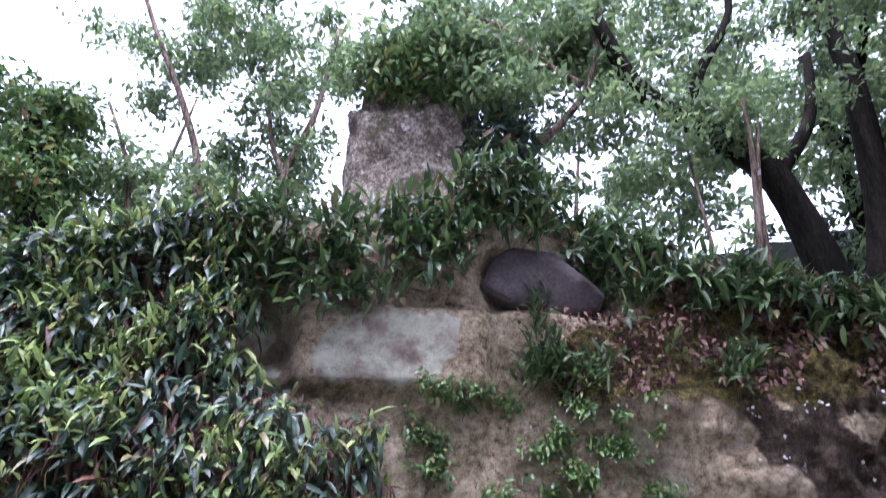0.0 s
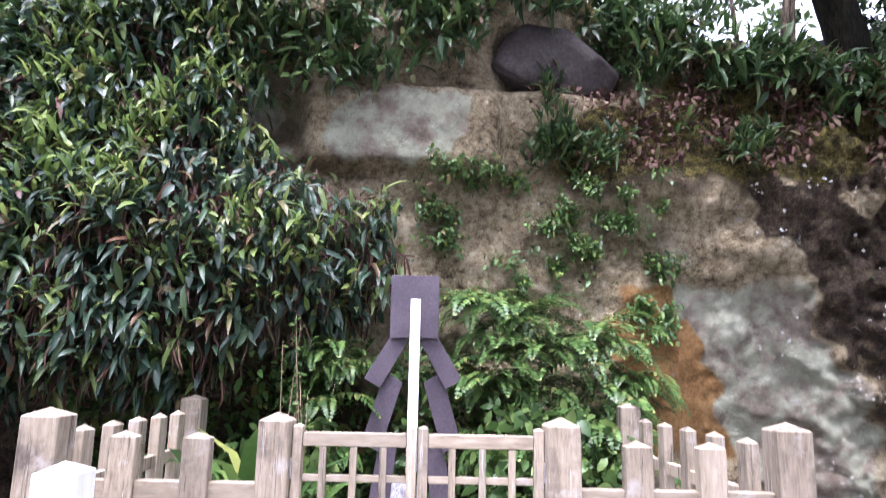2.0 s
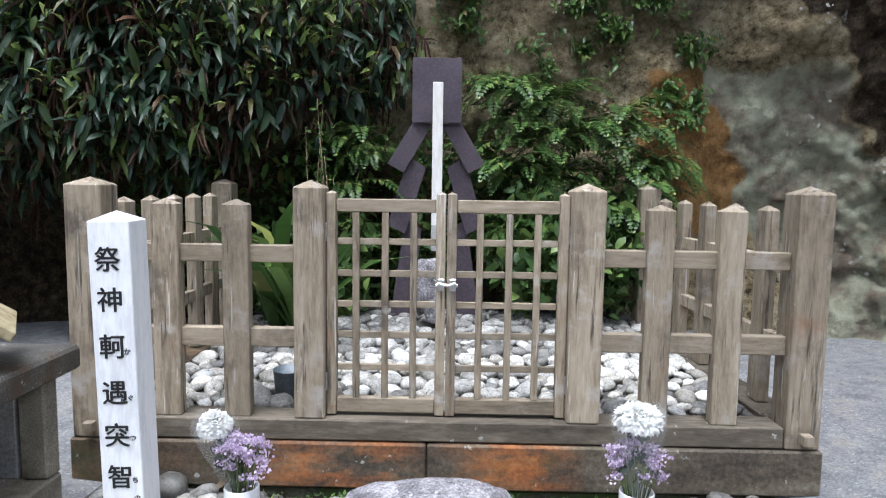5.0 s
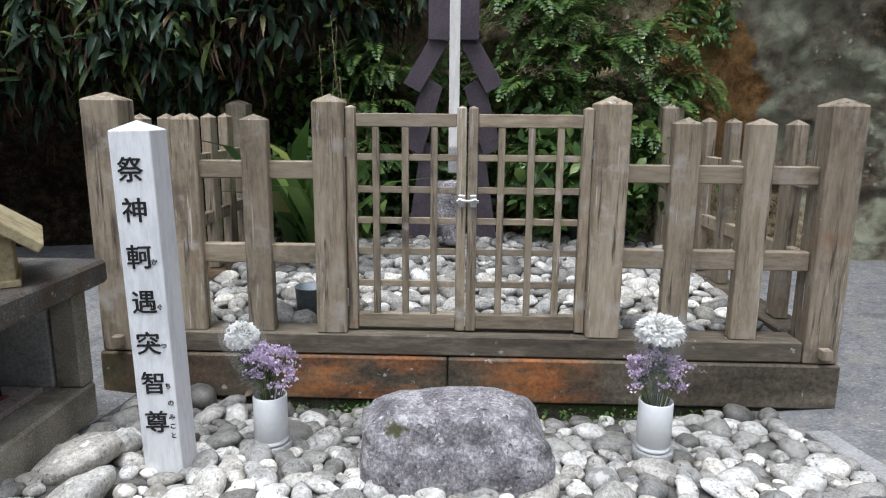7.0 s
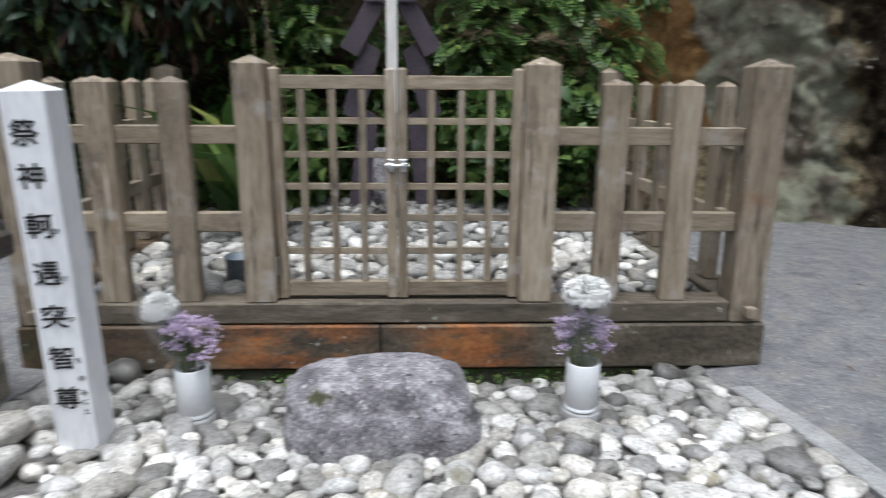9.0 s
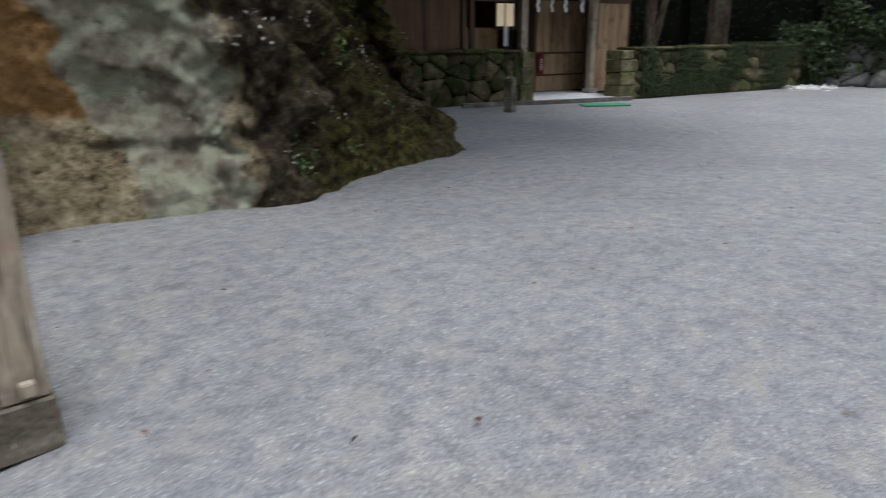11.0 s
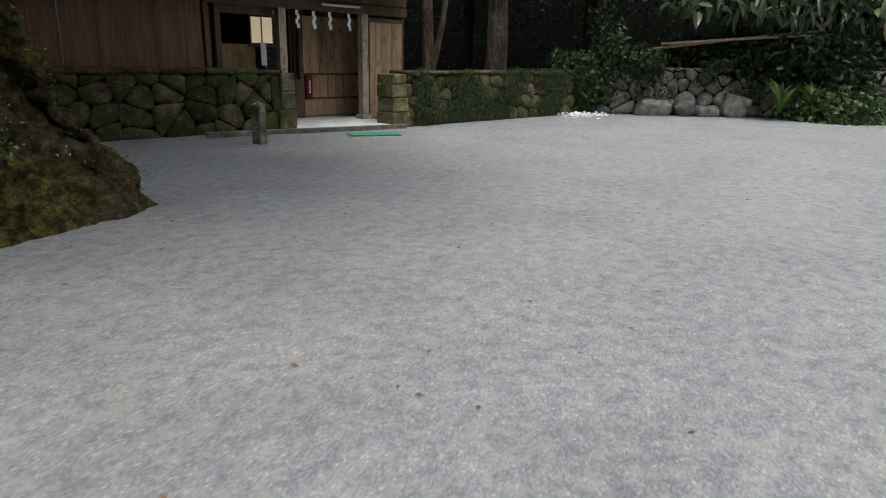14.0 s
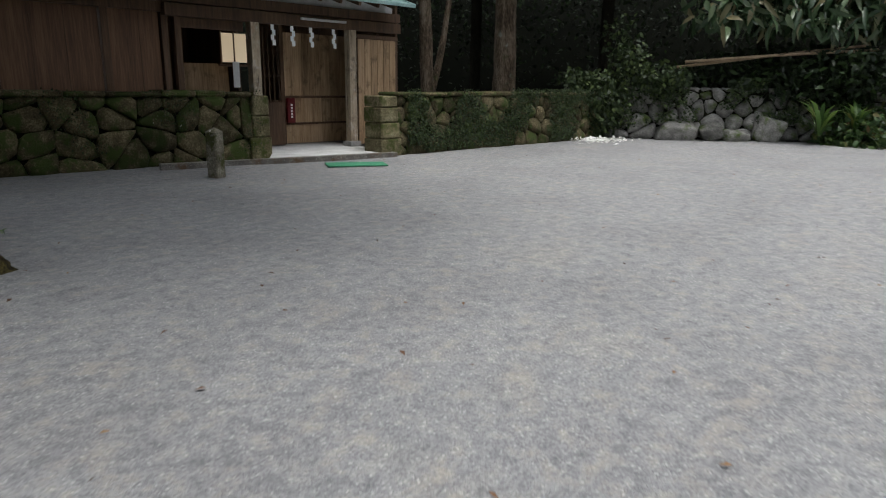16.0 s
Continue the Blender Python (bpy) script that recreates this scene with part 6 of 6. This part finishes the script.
def ivy_zone(x, z):
    w = Vector((x, z, 0))
    x, z = x + 0.3 * noise.noise(w * 1.5) + 0.16 * noise.noise(w * 4.0), z + 0.25 * noise.noise(w * 1.4 + Vector((5, 5, 5))) + 0.14 * noise.noise(w * 4.0 + Vector((2, 2, 2)))
    lower = float(np.interp(x, [-3.1, -2.05, -1.45, -0.9, -0.2], [1.0, 1.25, 1.5, 1.6, 1.8]))
    edge = float(np.interp(z, [1.6, 2.3, 2.75, 2.95, 3.5, 3.8], [-0.35, -0.12, -0.2, -1.0, -1.5, -1.6]))
    if x > edge or z < lower - 0.15:
        return 0.0
    return step(lower - 0.15, lower + 0.25, z) * step(0, 0.12, edge - x)


def plant_mass(name, n, seed, test, mat, label, length, width, out, droop, zmin=0, zmax=5.9, shape=BLADE, lift=0.0):
    P, N, rs = cliff_spots(n, seed, test, zmin, zmax)
    k = len(P)
    thick = rs.rand(k, 1) ** 0.7 * out
    P = P + N * (thick + 0.02) + rs.normal(size=(k, 3)) * 0.02
    P[:, 2] += lift
    d = N * rs.uniform(0.3, 1.0, (k, 1)) + rs.normal(size=(k, 3)) * 0.45
    d[:, 2] += rs.normal(droop, 0.45, k)
    nn = N * 0.5 + np.array([0, 0, 1.0]) + rs.normal(size=(k, 3)) * 0.35
    L = length * rs.uniform(0.55, 1.35, k)
    ob = leaves(name, P, d, nn, L, width * rs.uniform(0.7, 1.25, k), mat, shape)
    return tagged(ob, label, "plants", kind="stuff")


plant_mass("hanging_fern_mass", 9500, 101, lambda x, z: ivy_zone(x, z) * (0.25 + 0.75 * patchy(x, z, 2.2, -0.35, 0.1, 44.0)), IVY_LEAF, "dense mass of glossy dark strap ferns hanging on the cliff", 0.19, 0.044, 0.42, -0.45, 0.9)
plant_mass("young_fern_leaves", 5600, 111, lambda x, z: ivy_zone(x, z) * (0.2 + 0.8 * step(1.6, 2.6, z)) * patchy(x, z, 2.0, -0.2, 0.2, 91.0), YOUNG_LEAF, "upright yellow-green young leaves among the hanging ferns", 0.14, 0.036, 0.46, 0.7, 0.9)
plant_mass("fern_undergrowth", 7000, 102, ivy_zone, RED_LEAF, "brown and dark dead fronds under the hanging ferns", 0.22, 0.018, 0.33, -1.1, 0.9)
def rim_zone(x, z):
    top = rim_z(x)
    band = 1.25 if x < 0.4 else (1.3 if x < 2.0 else 0.55)
    if x > 4.6:
        band = 0.8
    return step(top - band, top - band * 0.45, z) * ((0.3 if x < 1.2 else 0.08) + 0.7 * patchy(x, z, 1.8, -0.3, 0.1, 3.0) * (1.0 if x < 1.2 else patchy(x, z, 3.5, -0.25, 0.2, 61.0))) * (0 if bump_box(x, 0.5, 1.95, 0.05) > 0.5 and z < 4.62 - 0.25 * step(1.3, 1.9, x) else 1)
plant_mass("rim_fern_mass", 6400, 103, rim_zone, RIM_LEAF, "green strap ferns crowding the cliff edge", 0.23, 0.05, 0.32, 0.2, 3.0)
plant_mass("rim_litter", 3000, 104, lambda x, z: 0.8 * step(0.8, 1.3, x) * bump_box(z, 3.1, 4.5, 0.12) * patchy(x, z, 2.2, -0.25, 0.15, 7.0), RED_LEAF, "reddish dead leaves on the mossy ledge", 0.09, 0.035, 0.12, 0.0, 2.9)
plant_mass("ledge_fern_mass", 2200, 105, lambda x, z: 0.9 * step(0.7, 1.2, x) * bump_box(z, 3.2, 4.3, 0.1) * patchy(x, z, 2.0, 0.0, 0.25, 12.0), RIM_LEAF, "scattered ferns on the mossy ledge", 0.18, 0.034, 0.12, 0.65, 3.0)
plant_mass("rock_face_plants", 2600, 106, lambda x, z: bump_box(x, 0.0, 2.1, 0.2) * bump_box(z, 1.7, 3.15, 0.2) * patchy(x, z, 1.3, -0.3, 0.2, 20.0) * patchy(x, z, 5.0, 0.0, 0.35, 25.0), FERN_LEAF, "small plants clinging to the sandstone", 0.075, 0.03, 0.08, -0.1, 1.2)
plant_mass("cliff_foot_plants", 5200, 107, lambda x, z: bump_box(x, -2.6, 1.5, 0.2) * bump_box(z, 0.1, 1.5 - 0.2 * max(0, x), 0.15) * (0.35 + 0.65 * patchy(x, z, 1.7, -0.1, 0.25, 27.0)), FERN_LEAF, "leafy undergrowth at the cliff foot", 0.10, 0.045, 0.35, 0.1, 0.05)
plant_mass("dark_wall_moss", 1800, 108, lambda x, z: 0.5 * step(3.4, 4.4, x) * patchy(x, z, 2.0, 0.15, 0.35, 33.0), FERN_LEAF, "tiny plants and moss on the dark rock", 0.035, 0.02, 0.03, -0.2, 0.1)


# arching ferns beside the emblem
def frond_mesh(seed, pairs=15, length=0.5):
    rs = np.random.RandomState(seed)
    P, D, N, L, W = [], [], [], [], []
    for i in range(pairs):
        u = (i + 1.5) / (pairs + 1)
        c = np.array([length * (u - 0.22 * u ** 3), 0, length * (0.38 * u - 0.62 * u * u)])
        t = np.array([1 - 0.66 * u * u, 0, 0.38 - 1.24 * u])
        t /= np.linalg.norm(t)
        l = length * 0.24 * (1 - u) ** 0.6 * (0.55 + 0.9 * min(1, 3 * u)) * 0.75
        for s in (-1, 1):
            P.append(c)
            D.append(np.array([0.35, s, -0.12]) + 0.3 * t + rs.normal(size=3) * 0.06)
            N.append(np.array([-t[2], 0, t[0]]))
            L.append(l)
            W.append(length * 0.052)
    ob = leaves("frond", P, D, N, L, W, FERN_LEAF, SMALL)
    me = ob.data
    bpy.data.objects.remove(ob)
    return me


FRONDS = [frond_mesh(s) for s in range(5)]


def fern(x, y, z, size, seed, n=9, out=-90):
    rnd = random.Random(seed)
    f = empty("fern", (x, y, z), "bright green arching fern growing at the cliff foot", "fern", "ferns at the cliff foot")
    for k in range(n):
        o = new("frond", rnd.choice(FRONDS))
        o.parent = f
        s = size * rnd.uniform(0.75, 1.25)
        o.scale = (s, s, s)
        o.rotation_euler = (rnd.uniform(-0.3, 0.3), rnd.uniform(-0.5, 0.35), radians(out + rnd.uniform(-85, 85)))
    return f


rnd = random.Random(77)
for k in range(44):
    fx = rnd.uniform(0.5, 1.72)
    fz = rnd.uniform(0.7, 1.95 - 0.4 * max(0, fx - 0.8))
    fern(fx, 5.47 - 0.18 * (1.8 - fz) + rnd.uniform(-0.1, 0.1), fz, rnd.uniform(0.8, 1.2), 200 + k, 11)
for k in range(9):
    fern(rnd.uniform(-1.05, -0.5), 5.3 + rnd.uniform(-0.1, 0.1), rnd.uniform(0.8, 1.7), rnd.uniform(0.7, 1.0), 300 + k)

# woods behind the far walls
P = []
rs = np.random.RandomState(5)
m = 70000
ang = np.radians(rs.uniform(-34, 74, m))
r = rs.uniform(22.5, 34, m)
P = np.stack([3.5 + r * np.cos(ang), 2.5 + r * np.sin(ang), rs.rand(m) ** 0.8 * 9 + 0.2 + (r - 22) * 0.5], 1)
keep = ~((P[:, 0] < 17.5) & (P[:, 1] < 14.5))
P = P[keep]
tagged(leaves("woods_foliage", P, rand_dirs(len(P), rs, 0.3), rand_dirs(len(P), rs) + np.array([0, 0, 0.8]), rs.uniform(0.12, 0.26, len(P)), rs.uniform(0.06, 0.12, len(P)), SHADED_WOODS_LEAF, SMALL), "evergreen woods on the slope, leaf colour darkened for shade", "woods", kind="stuff")


# ---------------------------------------------------------------- trees and plants at the far walls
def far_tree(x, y, r, lean, seed, label, n=3500, bark=None, fork=False):
    t = [([(x, y, -0.1), (x + lean * 0.4, y, 2.5), (x + lean, y + 0.1, 6.5)], r, r * 0.7)]
    if fork:
        t.append(([(x + 0.08, y, 1.0), (x + 0.45, y, 1.9), (x + 0.8, y, 3.2), (x + 1.3, y, 5.5)], r * 0.55, r * 0.3))
    # Crowns stand above the view, added to shade the gatehouse and walls.
    return tree(label, t, bark or BARK, [((x + lean, y, 7.0), (3.2, 3.2, 1.4), 1)], n, seed, 0.38, SHADED_WOODS_LEAF, 0.8)


far_tree(17.6, 10.55, 0.17, -0.35, 401, "grey-barked forked tree behind the garden wall", fork=True)
far_tree(20.65, 10.33, 0.34, 0.1, 402, "thick straight tree trunk behind the garden wall")
far_tree(24.2, 9.0, 0.22, 0.3, 403, "dark forest tree behind the garden wall", bark=SHADED_BARK)
far_tree(26.0, 5.0, 0.25, -0.3, 404, "dark forest tree behind the garden wall", bark=SHADED_BARK)
far_tree(23.5, 13.0, 0.2, 0.2, 405, "dark forest tree behind the garden wall", bark=SHADED_BARK)
far_tree(27.5, 1.0, 0.2, 0.3, 406, "dark forest tree behind the garden wall", bark=SHADED_BARK)
far_tree(17.5, 15.5, 0.25, 0.2, 407, "forest tree behind the gatehouse, added with its crown for shade", bark=SHADED_BARK)
far_tree(12.0, 16.5, 0.25, 0.2, 408, "forest tree behind the gatehouse, added with its crown for shade", bark=SHADED_BARK)


# Only the trunk shows; the crown is added out of view for shade.
tree("tall tree behind the garden wall, unseen crown added for shade", [([(10.0, 11.9, -0.1), (10.1, 11.8, 2.5), (9.8, 11.0, 5.5), (9.2, 9.6, 6.6)], 0.14, 0.08)], BARK, [((9.4, 8.6, 6.6), (2.4, 2.2, 0.9), 1), ((8.0, 5.4, 6.5), (2.0, 1.9, 0.7), 1)], 20000, 431, 0.22, SHADED_WOODS_LEAF, 0.6)


def patch(name, n, seed, centre, radii, mat, length, width, label, down=0.2, shape=BLADE, cat="plants"):
    rs = np.random.RandomState(seed)
    q = rs.normal(size=(n, 3))
    q /= np.linalg.norm(q, axis=1, keepdims=True)
    P = np.array(centre) + q * rs.rand(n, 1) ** 0.4 * np.array(radii)
    P[:, 2] = np.maximum(P[:, 2], 0.02)
    L = length * rs.uniform(0.6, 1.3, n)
    ob = leaves(name, P, rand_dirs(n, rs, down), rand_dirs(n, rs) + np.array([0, 0, 0.8]), L, L * width / length, mat, shape)
    return tagged(ob, label, cat, kind="stuff")


def wall_leaves(name, n, seed, m, x0, x1, z0, z1, size, mat, label, thin=0.0):
    """Creeping leaves flat on a wall's face, in patches; m places the wall's frame."""
    rs = np.random.RandomState(seed)
    P, D, N = [], [], []
    face = (m.to_3x3() @ Vector((0, -1, 0)))
    while len(P) < n:
        x, z = rs.uniform(x0, x1), rs.uniform(z0, z1)
        if rs.rand() > patchy(x, z, 1.3, -0.3 + thin, 0.15 + thin, seed):
            continue
        P.append(tuple(m @ Vector((x, -rs.rand() * 0.12 - 0.02, z))))
        D.append(rs.normal(size=3) + np.array([0, 0, -0.5]))
        N.append(np.array(face) + 0.5 * rs.normal(size=3) + np.array([0, 0, 0.4]))
    k = size * rs.uniform(0.6, 1.4, n)
    return tagged(leaves(name, P, D, N, k, 0.6 * k, mat, SMALL), label, "creeper", kind="stuff")


MOSS_LEAF = leaf_material("moss_leaf", [(0.0, (0.012, 0.022, 0.008)), (0.7, (0.03, 0.05, 0.015)), (1.0, (0.07, 0.10, 0.028))], 0.6, 0.15)
RIGHT = FRONT @ Matrix.Translation((0, -1.30, 0))
LEFT = FRONT @ Matrix.Translation((0, -0.37, 0))
FAR = Matrix.Translation((20.9, 7.6, 0)) @ Matrix.Rotation(radians(-62), 4, "Z") @ Matrix.Translation((0, 0.12, 0))
wall_leaves("wall_creeper", 15000, 2, RIGHT, 0.3, 7.4, 0.05, 1.18, 0.04, MOSS_LEAF, "small creeping plants and moss on the garden wall")
wall_leaves("wall_creeper", 1500, 3, LEFT, -7.4, -2.1, 0.05, 1.12, 0.03, MOSS_LEAF, "sparse creeping plants on the garden wall", 0.2)
wall_leaves("corner_creeper", 1300, 4, FAR, -0.7, 2.0, 0.3, 1.5, 0.08, MOSS_LEAF, "dark creeper over the corner of the stone walls", 0.12)
wall_leaves("far_creeper", 3200, 5, FAR, 1.0, 9.0, 0.45, 1.5, 0.075, MOSS_LEAF, "creeper and weeds on the field-stone wall", 0.25)
for k, (c, r, cnt) in enumerate((((20.9, 7.7, 0.9), (0.8, 0.7, 0.8), 1300), ((21.3, 7.2, 1.8), (0.5, 0.6, 0.5), 420), ((21.5, 6.5, 1.5), (0.5, 0.8, 0.35), 420), ((20.6, 8.2, 1.4), (0.9, 0.4, 0.3), 300), ((21.6, 7.6, 2.5), (0.4, 0.5, 0.6), 160))):
    patch("corner_shrub", cnt, 14 + k, c, r, MOSS_LEAF, 0.13, 0.07, "dark climbing shrub over the corner of the stone walls", 0.5)
patch("groundcover", 3000, 3, (23.2, 1.8, 0.1), (1.2, 1.6, 0.8), RIM_LEAF, 0.15, 0.08, "low green leafy ground cover by the stone wall", 0.0)
patch("wall_top_shrub", 3600, 4, (23.3, 3.8, 1.6), (0.9, 3.0, 0.7), SHADED_WOODS_LEAF, 0.2, 0.08, "shrubs and roots along the top of the retaining wall", 0.2)


STRAP = (np.array([(0, -0.25, 0), (0, 0.25, 0), (0.35, -0.5, 0.10), (0.35, 0.5, 0.10), (0.7, -0.4, 0.06), (0.7, 0.4, 0.06), (0.95, 0, -0.14)], float), [(0, 2, 1), (1, 2, 3), (2, 4, 3), (3, 4, 5), (4, 6, 5)])


def strap_plant(x, y, z, n, size, seed, label):
    rs = np.random.RandomState(seed)
    a = rs.uniform(0, 2 * np.pi, n)
    d = np.stack([np.cos(a) * 0.6, np.sin(a) * 0.6, rs.uniform(0.5, 1.3, n)], 1)
    P = np.array([[x, y, z]]) + d * 0.02
    ob = leaves("strap_leaves", P, d, np.stack([-np.cos(a), -np.sin(a), np.full(n, 0.9)], 1), size * rs.uniform(0.7, 1.2, n), np.full(n, size * 0.10), FERN_LEAF, STRAP)
    ob.name = "strap_plant"
    return tagged(ob, label, "plant")


strap_plant(22.3, 3.05, 0.2, 26, 1.0, 5, "tall green strap-leaved plant beside the stone wall")
strap_plant(22.7, 2.4, 0.3, 20, 0.8, 6, "tall green strap-leaved plant beside the stone wall")
strap_plant(-0.80, 4.30, 0.15, 13, 1.0, 7, "broad dark green strap-leaved plant inside the fence")

# drooping broad leaves over the retaining wall
DROOPING_LEAF = leaf_material("drooping_leaf", [(0.0, (0.018, 0.036, 0.016)), (0.5, (0.05, 0.085, 0.04)), (0.85, (0.12, 0.155, 0.085)), (1.0, (0.20, 0.17, 0.09))], 0.25, 0.12)
rs = np.random.RandomState(15)
n = 2300
u = rs.rand(n)
P = np.stack([22.0 + 1.9 * u, 5.6 - 4.6 * u, 2.75 + 1.6 * rs.rand(n) - 0.25 * u], 1) + rs.normal(size=(n, 3)) * np.array([0.35, 0.35, 0.1])
d = rand_dirs(n, rs, 1.0)
o = leaves("drooping_leaves", P, d, rand_dirs(n, rs) + np.array([-0.8, 0, 0.6]), rs.uniform(0.3, 0.62, n), rs.uniform(0.09, 0.15, n), DROOPING_LEAF, BLADE)
tagged(o, "long glossy leaves drooping over the retaining wall", "leaves", kind="stuff")
CANE = surface("cane", [(0.3, (0.20, 0.14, 0.085)), (0.7, (0.36, 0.27, 0.17))], 4, 30, 0.7, 0.2)
rail = empty("bamboo_rail", (22.6, 4.3, 1.75), "weathered bamboo poles laid along the top of the retaining wall", "rail")
for a, b in (((21.75, 6.2, 1.72), (23.3, 2.4, 2.22)), ((21.7, 6.0, 1.84), (23.3, 2.2, 2.12))):
    ob = part("pole", tube([a, tuple((p + q) / 2 + 0.02 for p, q in zip(a, b)), b], [0.035, 0.034, 0.03], 8), CANE, rail)
    ob.matrix_parent_inverse = Matrix.Translation((-22.6, -4.3, -1.75))
# heap of white shells or chips at the wall foot
rs = np.random.RandomState(8)
n = 260
P = np.stack([20.1 + rs.normal(0, 0.45, n), 7.35 + rs.normal(0, 0.28, n), rs.rand(n) * 0.05 + 0.01], 1)
tagged(leaves("white_chips", P, rand_dirs(n, rs) * np.array([1, 1, 0.3]), rand_dirs(n, rs) * 0.4 + np.array([0, 0, 1]), rs.uniform(0.06, 0.14, n), rs.uniform(0.05, 0.09, n), PETAL_WHITE, SMALL), "scattered white stone chips at the wall foot", "stones", kind="stuff")

# fallen leaves and grit on the gravel
rs = np.random.RandomState(9)
n = 420
P = np.stack([rs.uniform(1.7, 21, n), rs.uniform(-4, 8.6, n), np.full(n, 0.012)], 1)
tagged(leaves("leaf_litter", P, rand_dirs(n, rs) * np.array([1, 1, 0.1]), rand_dirs(n, rs) * 0.3 + np.array([0, 0, 1]), rs.uniform(0.02, 0.06, n), rs.uniform(0.012, 0.03, n), DRY_LEAF, SMALL), "scattered small dry leaves on the gravel", "leaves", kind="stuff")


# unseen woods round the yard, behind the walker, added to cut low sky light
rs = np.random.RandomState(55)
m = 20000
ang = np.radians(rs.uniform(-205, -34, m))
r = rs.uniform(19, 30, m)
P = np.stack([3.5 + r * np.cos(ang), 2.5 + r * np.sin(ang), rs.rand(m) ** 0.8 * 9 + 0.2], 1)
tagged(leaves("closing_woods", P, rand_dirs(m, rs, 0.3), rand_dirs(m, rs) + np.array([0, 0, 0.8]), rs.uniform(0.3, 0.6, m), rs.uniform(0.18, 0.35, m), SHADED_WOODS_LEAF, SMALL), "unseen evergreen woods added to block low sky round the yard", "woods", kind="stuff")

# boughs out of view, added to shade the gatehouse and the garden walls
rs = np.random.RandomState(56)
m = 7000
P = np.stack([rs.uniform(-5.5, 17, m), rs.uniform(-2.6, 15, m), rs.uniform(4.8, 8.2, m)], 1)
P = np.array([FRONT @ Vector(p) for p in P])
tagged(leaves("overhanging_boughs", P, rand_dirs(m, rs, 0.4), rand_dirs(m, rs) + np.array([0, 0, 0.9]), rs.uniform(0.3, 0.5, m), rs.uniform(0.16, 0.28, m), SHADED_WOODS_LEAF, SMALL), "evergreen boughs added out of view to shade the gatehouse", "woods", kind="stuff")


# nodules, lichen and moss on the rock
LICHEN = leaf_material("lichen", [(0.0, (0.26, 0.25, 0.21)), (1.0, (0.52, 0.51, 0.45))], 0.9, 0.0)
P, N, rs = cliff_spots(700, 603, lambda x, z: step(2.5, 3.0, x) * patchy(x, z, 2.6, 0.05, 0.3, 81.0) + 0.45 * bump_box(x, 0.85, 1.75, 0.15) * bump_box(z, 1.9, 2.9, 0.2) * patchy(x, z, 3.0, -0.1, 0.25, 41.0), 0.3, 3.2)
t = np.cross(N, rand_dirs(len(P), rs))
tagged(leaves("lichen_flecks", P + N * 0.008, t, N + 0.4 * rand_dirs(len(P), rs), rs.uniform(0.014, 0.045, len(P)), rs.uniform(0.014, 0.035, len(P)), LICHEN, SMALL), "white lichen flecks on the dark rock", "lichen", kind="stuff")

# moss and small weeds along the foot of the plinth
rs = np.random.RandomState(91)
m = 700
P = np.stack([rs.uniform(-0.7, 1.5, m), 2.87 - rs.rand(m) ** 2 * 0.10, rs.uniform(-0.205, -0.15, m)], 1)
tagged(leaves("plinth_weeds", P, rand_dirs(m, rs, -0.8), rand_dirs(m, rs) + np.array([0, 0, 1]), rs.uniform(0.012, 0.035, m), rs.uniform(0.008, 0.018, m), FERN_LEAF, SMALL), "tiny green weeds at the plinth foot", "weeds", kind="stuff")

# bare-stemmed shrub inside the fence
sh = empty("shrub", (-0.75, 4.95, 0.2), "sparse shrub with thin pale stems and small leaves", "shrub")
rs = np.random.RandomState(17)
tips = []
for k in range(9):
    a = rs.uniform(0, 6.28)
    top = (0.32 * math.cos(a) * rs.rand(), 0.2 * math.sin(a), rs.uniform(0.9, 1.55))
    mid = (top[0] * 0.4 + rs.normal(0, 0.03), top[1] * 0.4, top[2] * 0.55)
    part("stem", tube([(0, 0, 0), mid, top], [0.007, 0.005, 0.002], 5), CANE, sh)
    tips += [np.array(mid) * (1 - u) + np.array(top) * u for u in rs.uniform(0, 1, 20)]
tips = np.array(tips)
leaves("foliage", tips, rand_dirs(len(tips), rs, -0.2), rand_dirs(len(tips), rs) + np.array([0, 0, 1]), rs.uniform(0.04, 0.08, len(tips)), rs.uniform(0.012, 0.022, len(tips)), FERN_LEAF, BLADE, sh)
strap_plant(-1.0, 4.45, 0.15, 12, 1.1, 27, "broad dark green strap-leaved plant inside the fence")

# broad-leaved undergrowth inside the fence
for k, (c, r, cnt) in enumerate((((1.15, 4.95, 0.66), (0.45, 0.25, 0.5), 700), ((0.72, 5.0, 0.7), (0.26, 0.2, 0.5), 420), ((-0.68, 5.0, 0.62), (0.26, 0.2, 0.5), 420), ((-1.0, 4.9, 0.55), (0.4, 0.25, 0.45), 380))):
    patch("broadleaf_undergrowth", cnt, 150 + k, c, r, UNDER_LEAF, 0.12, 0.062, "broad-leaved green plants at the back of the pebble bed", 0.25)

# greenery on the crest and shoulder of the pinnacle
patch("pinnacle_crest_plants", 2600, 141, (0.0, 6.9, 7.7), (0.95, 0.5, 0.5), FERN_LEAF, 0.17, 0.05, "leafy shrubs on the crest of the pinnacle")
patch("pinnacle_side_plants", 2200, 142, (1.0, 6.9, 6.0), (0.5, 0.4, 1.5), IVY_LEAF, 0.18, 0.05, "dark climbing leaves on the shoulder of the pinnacle")
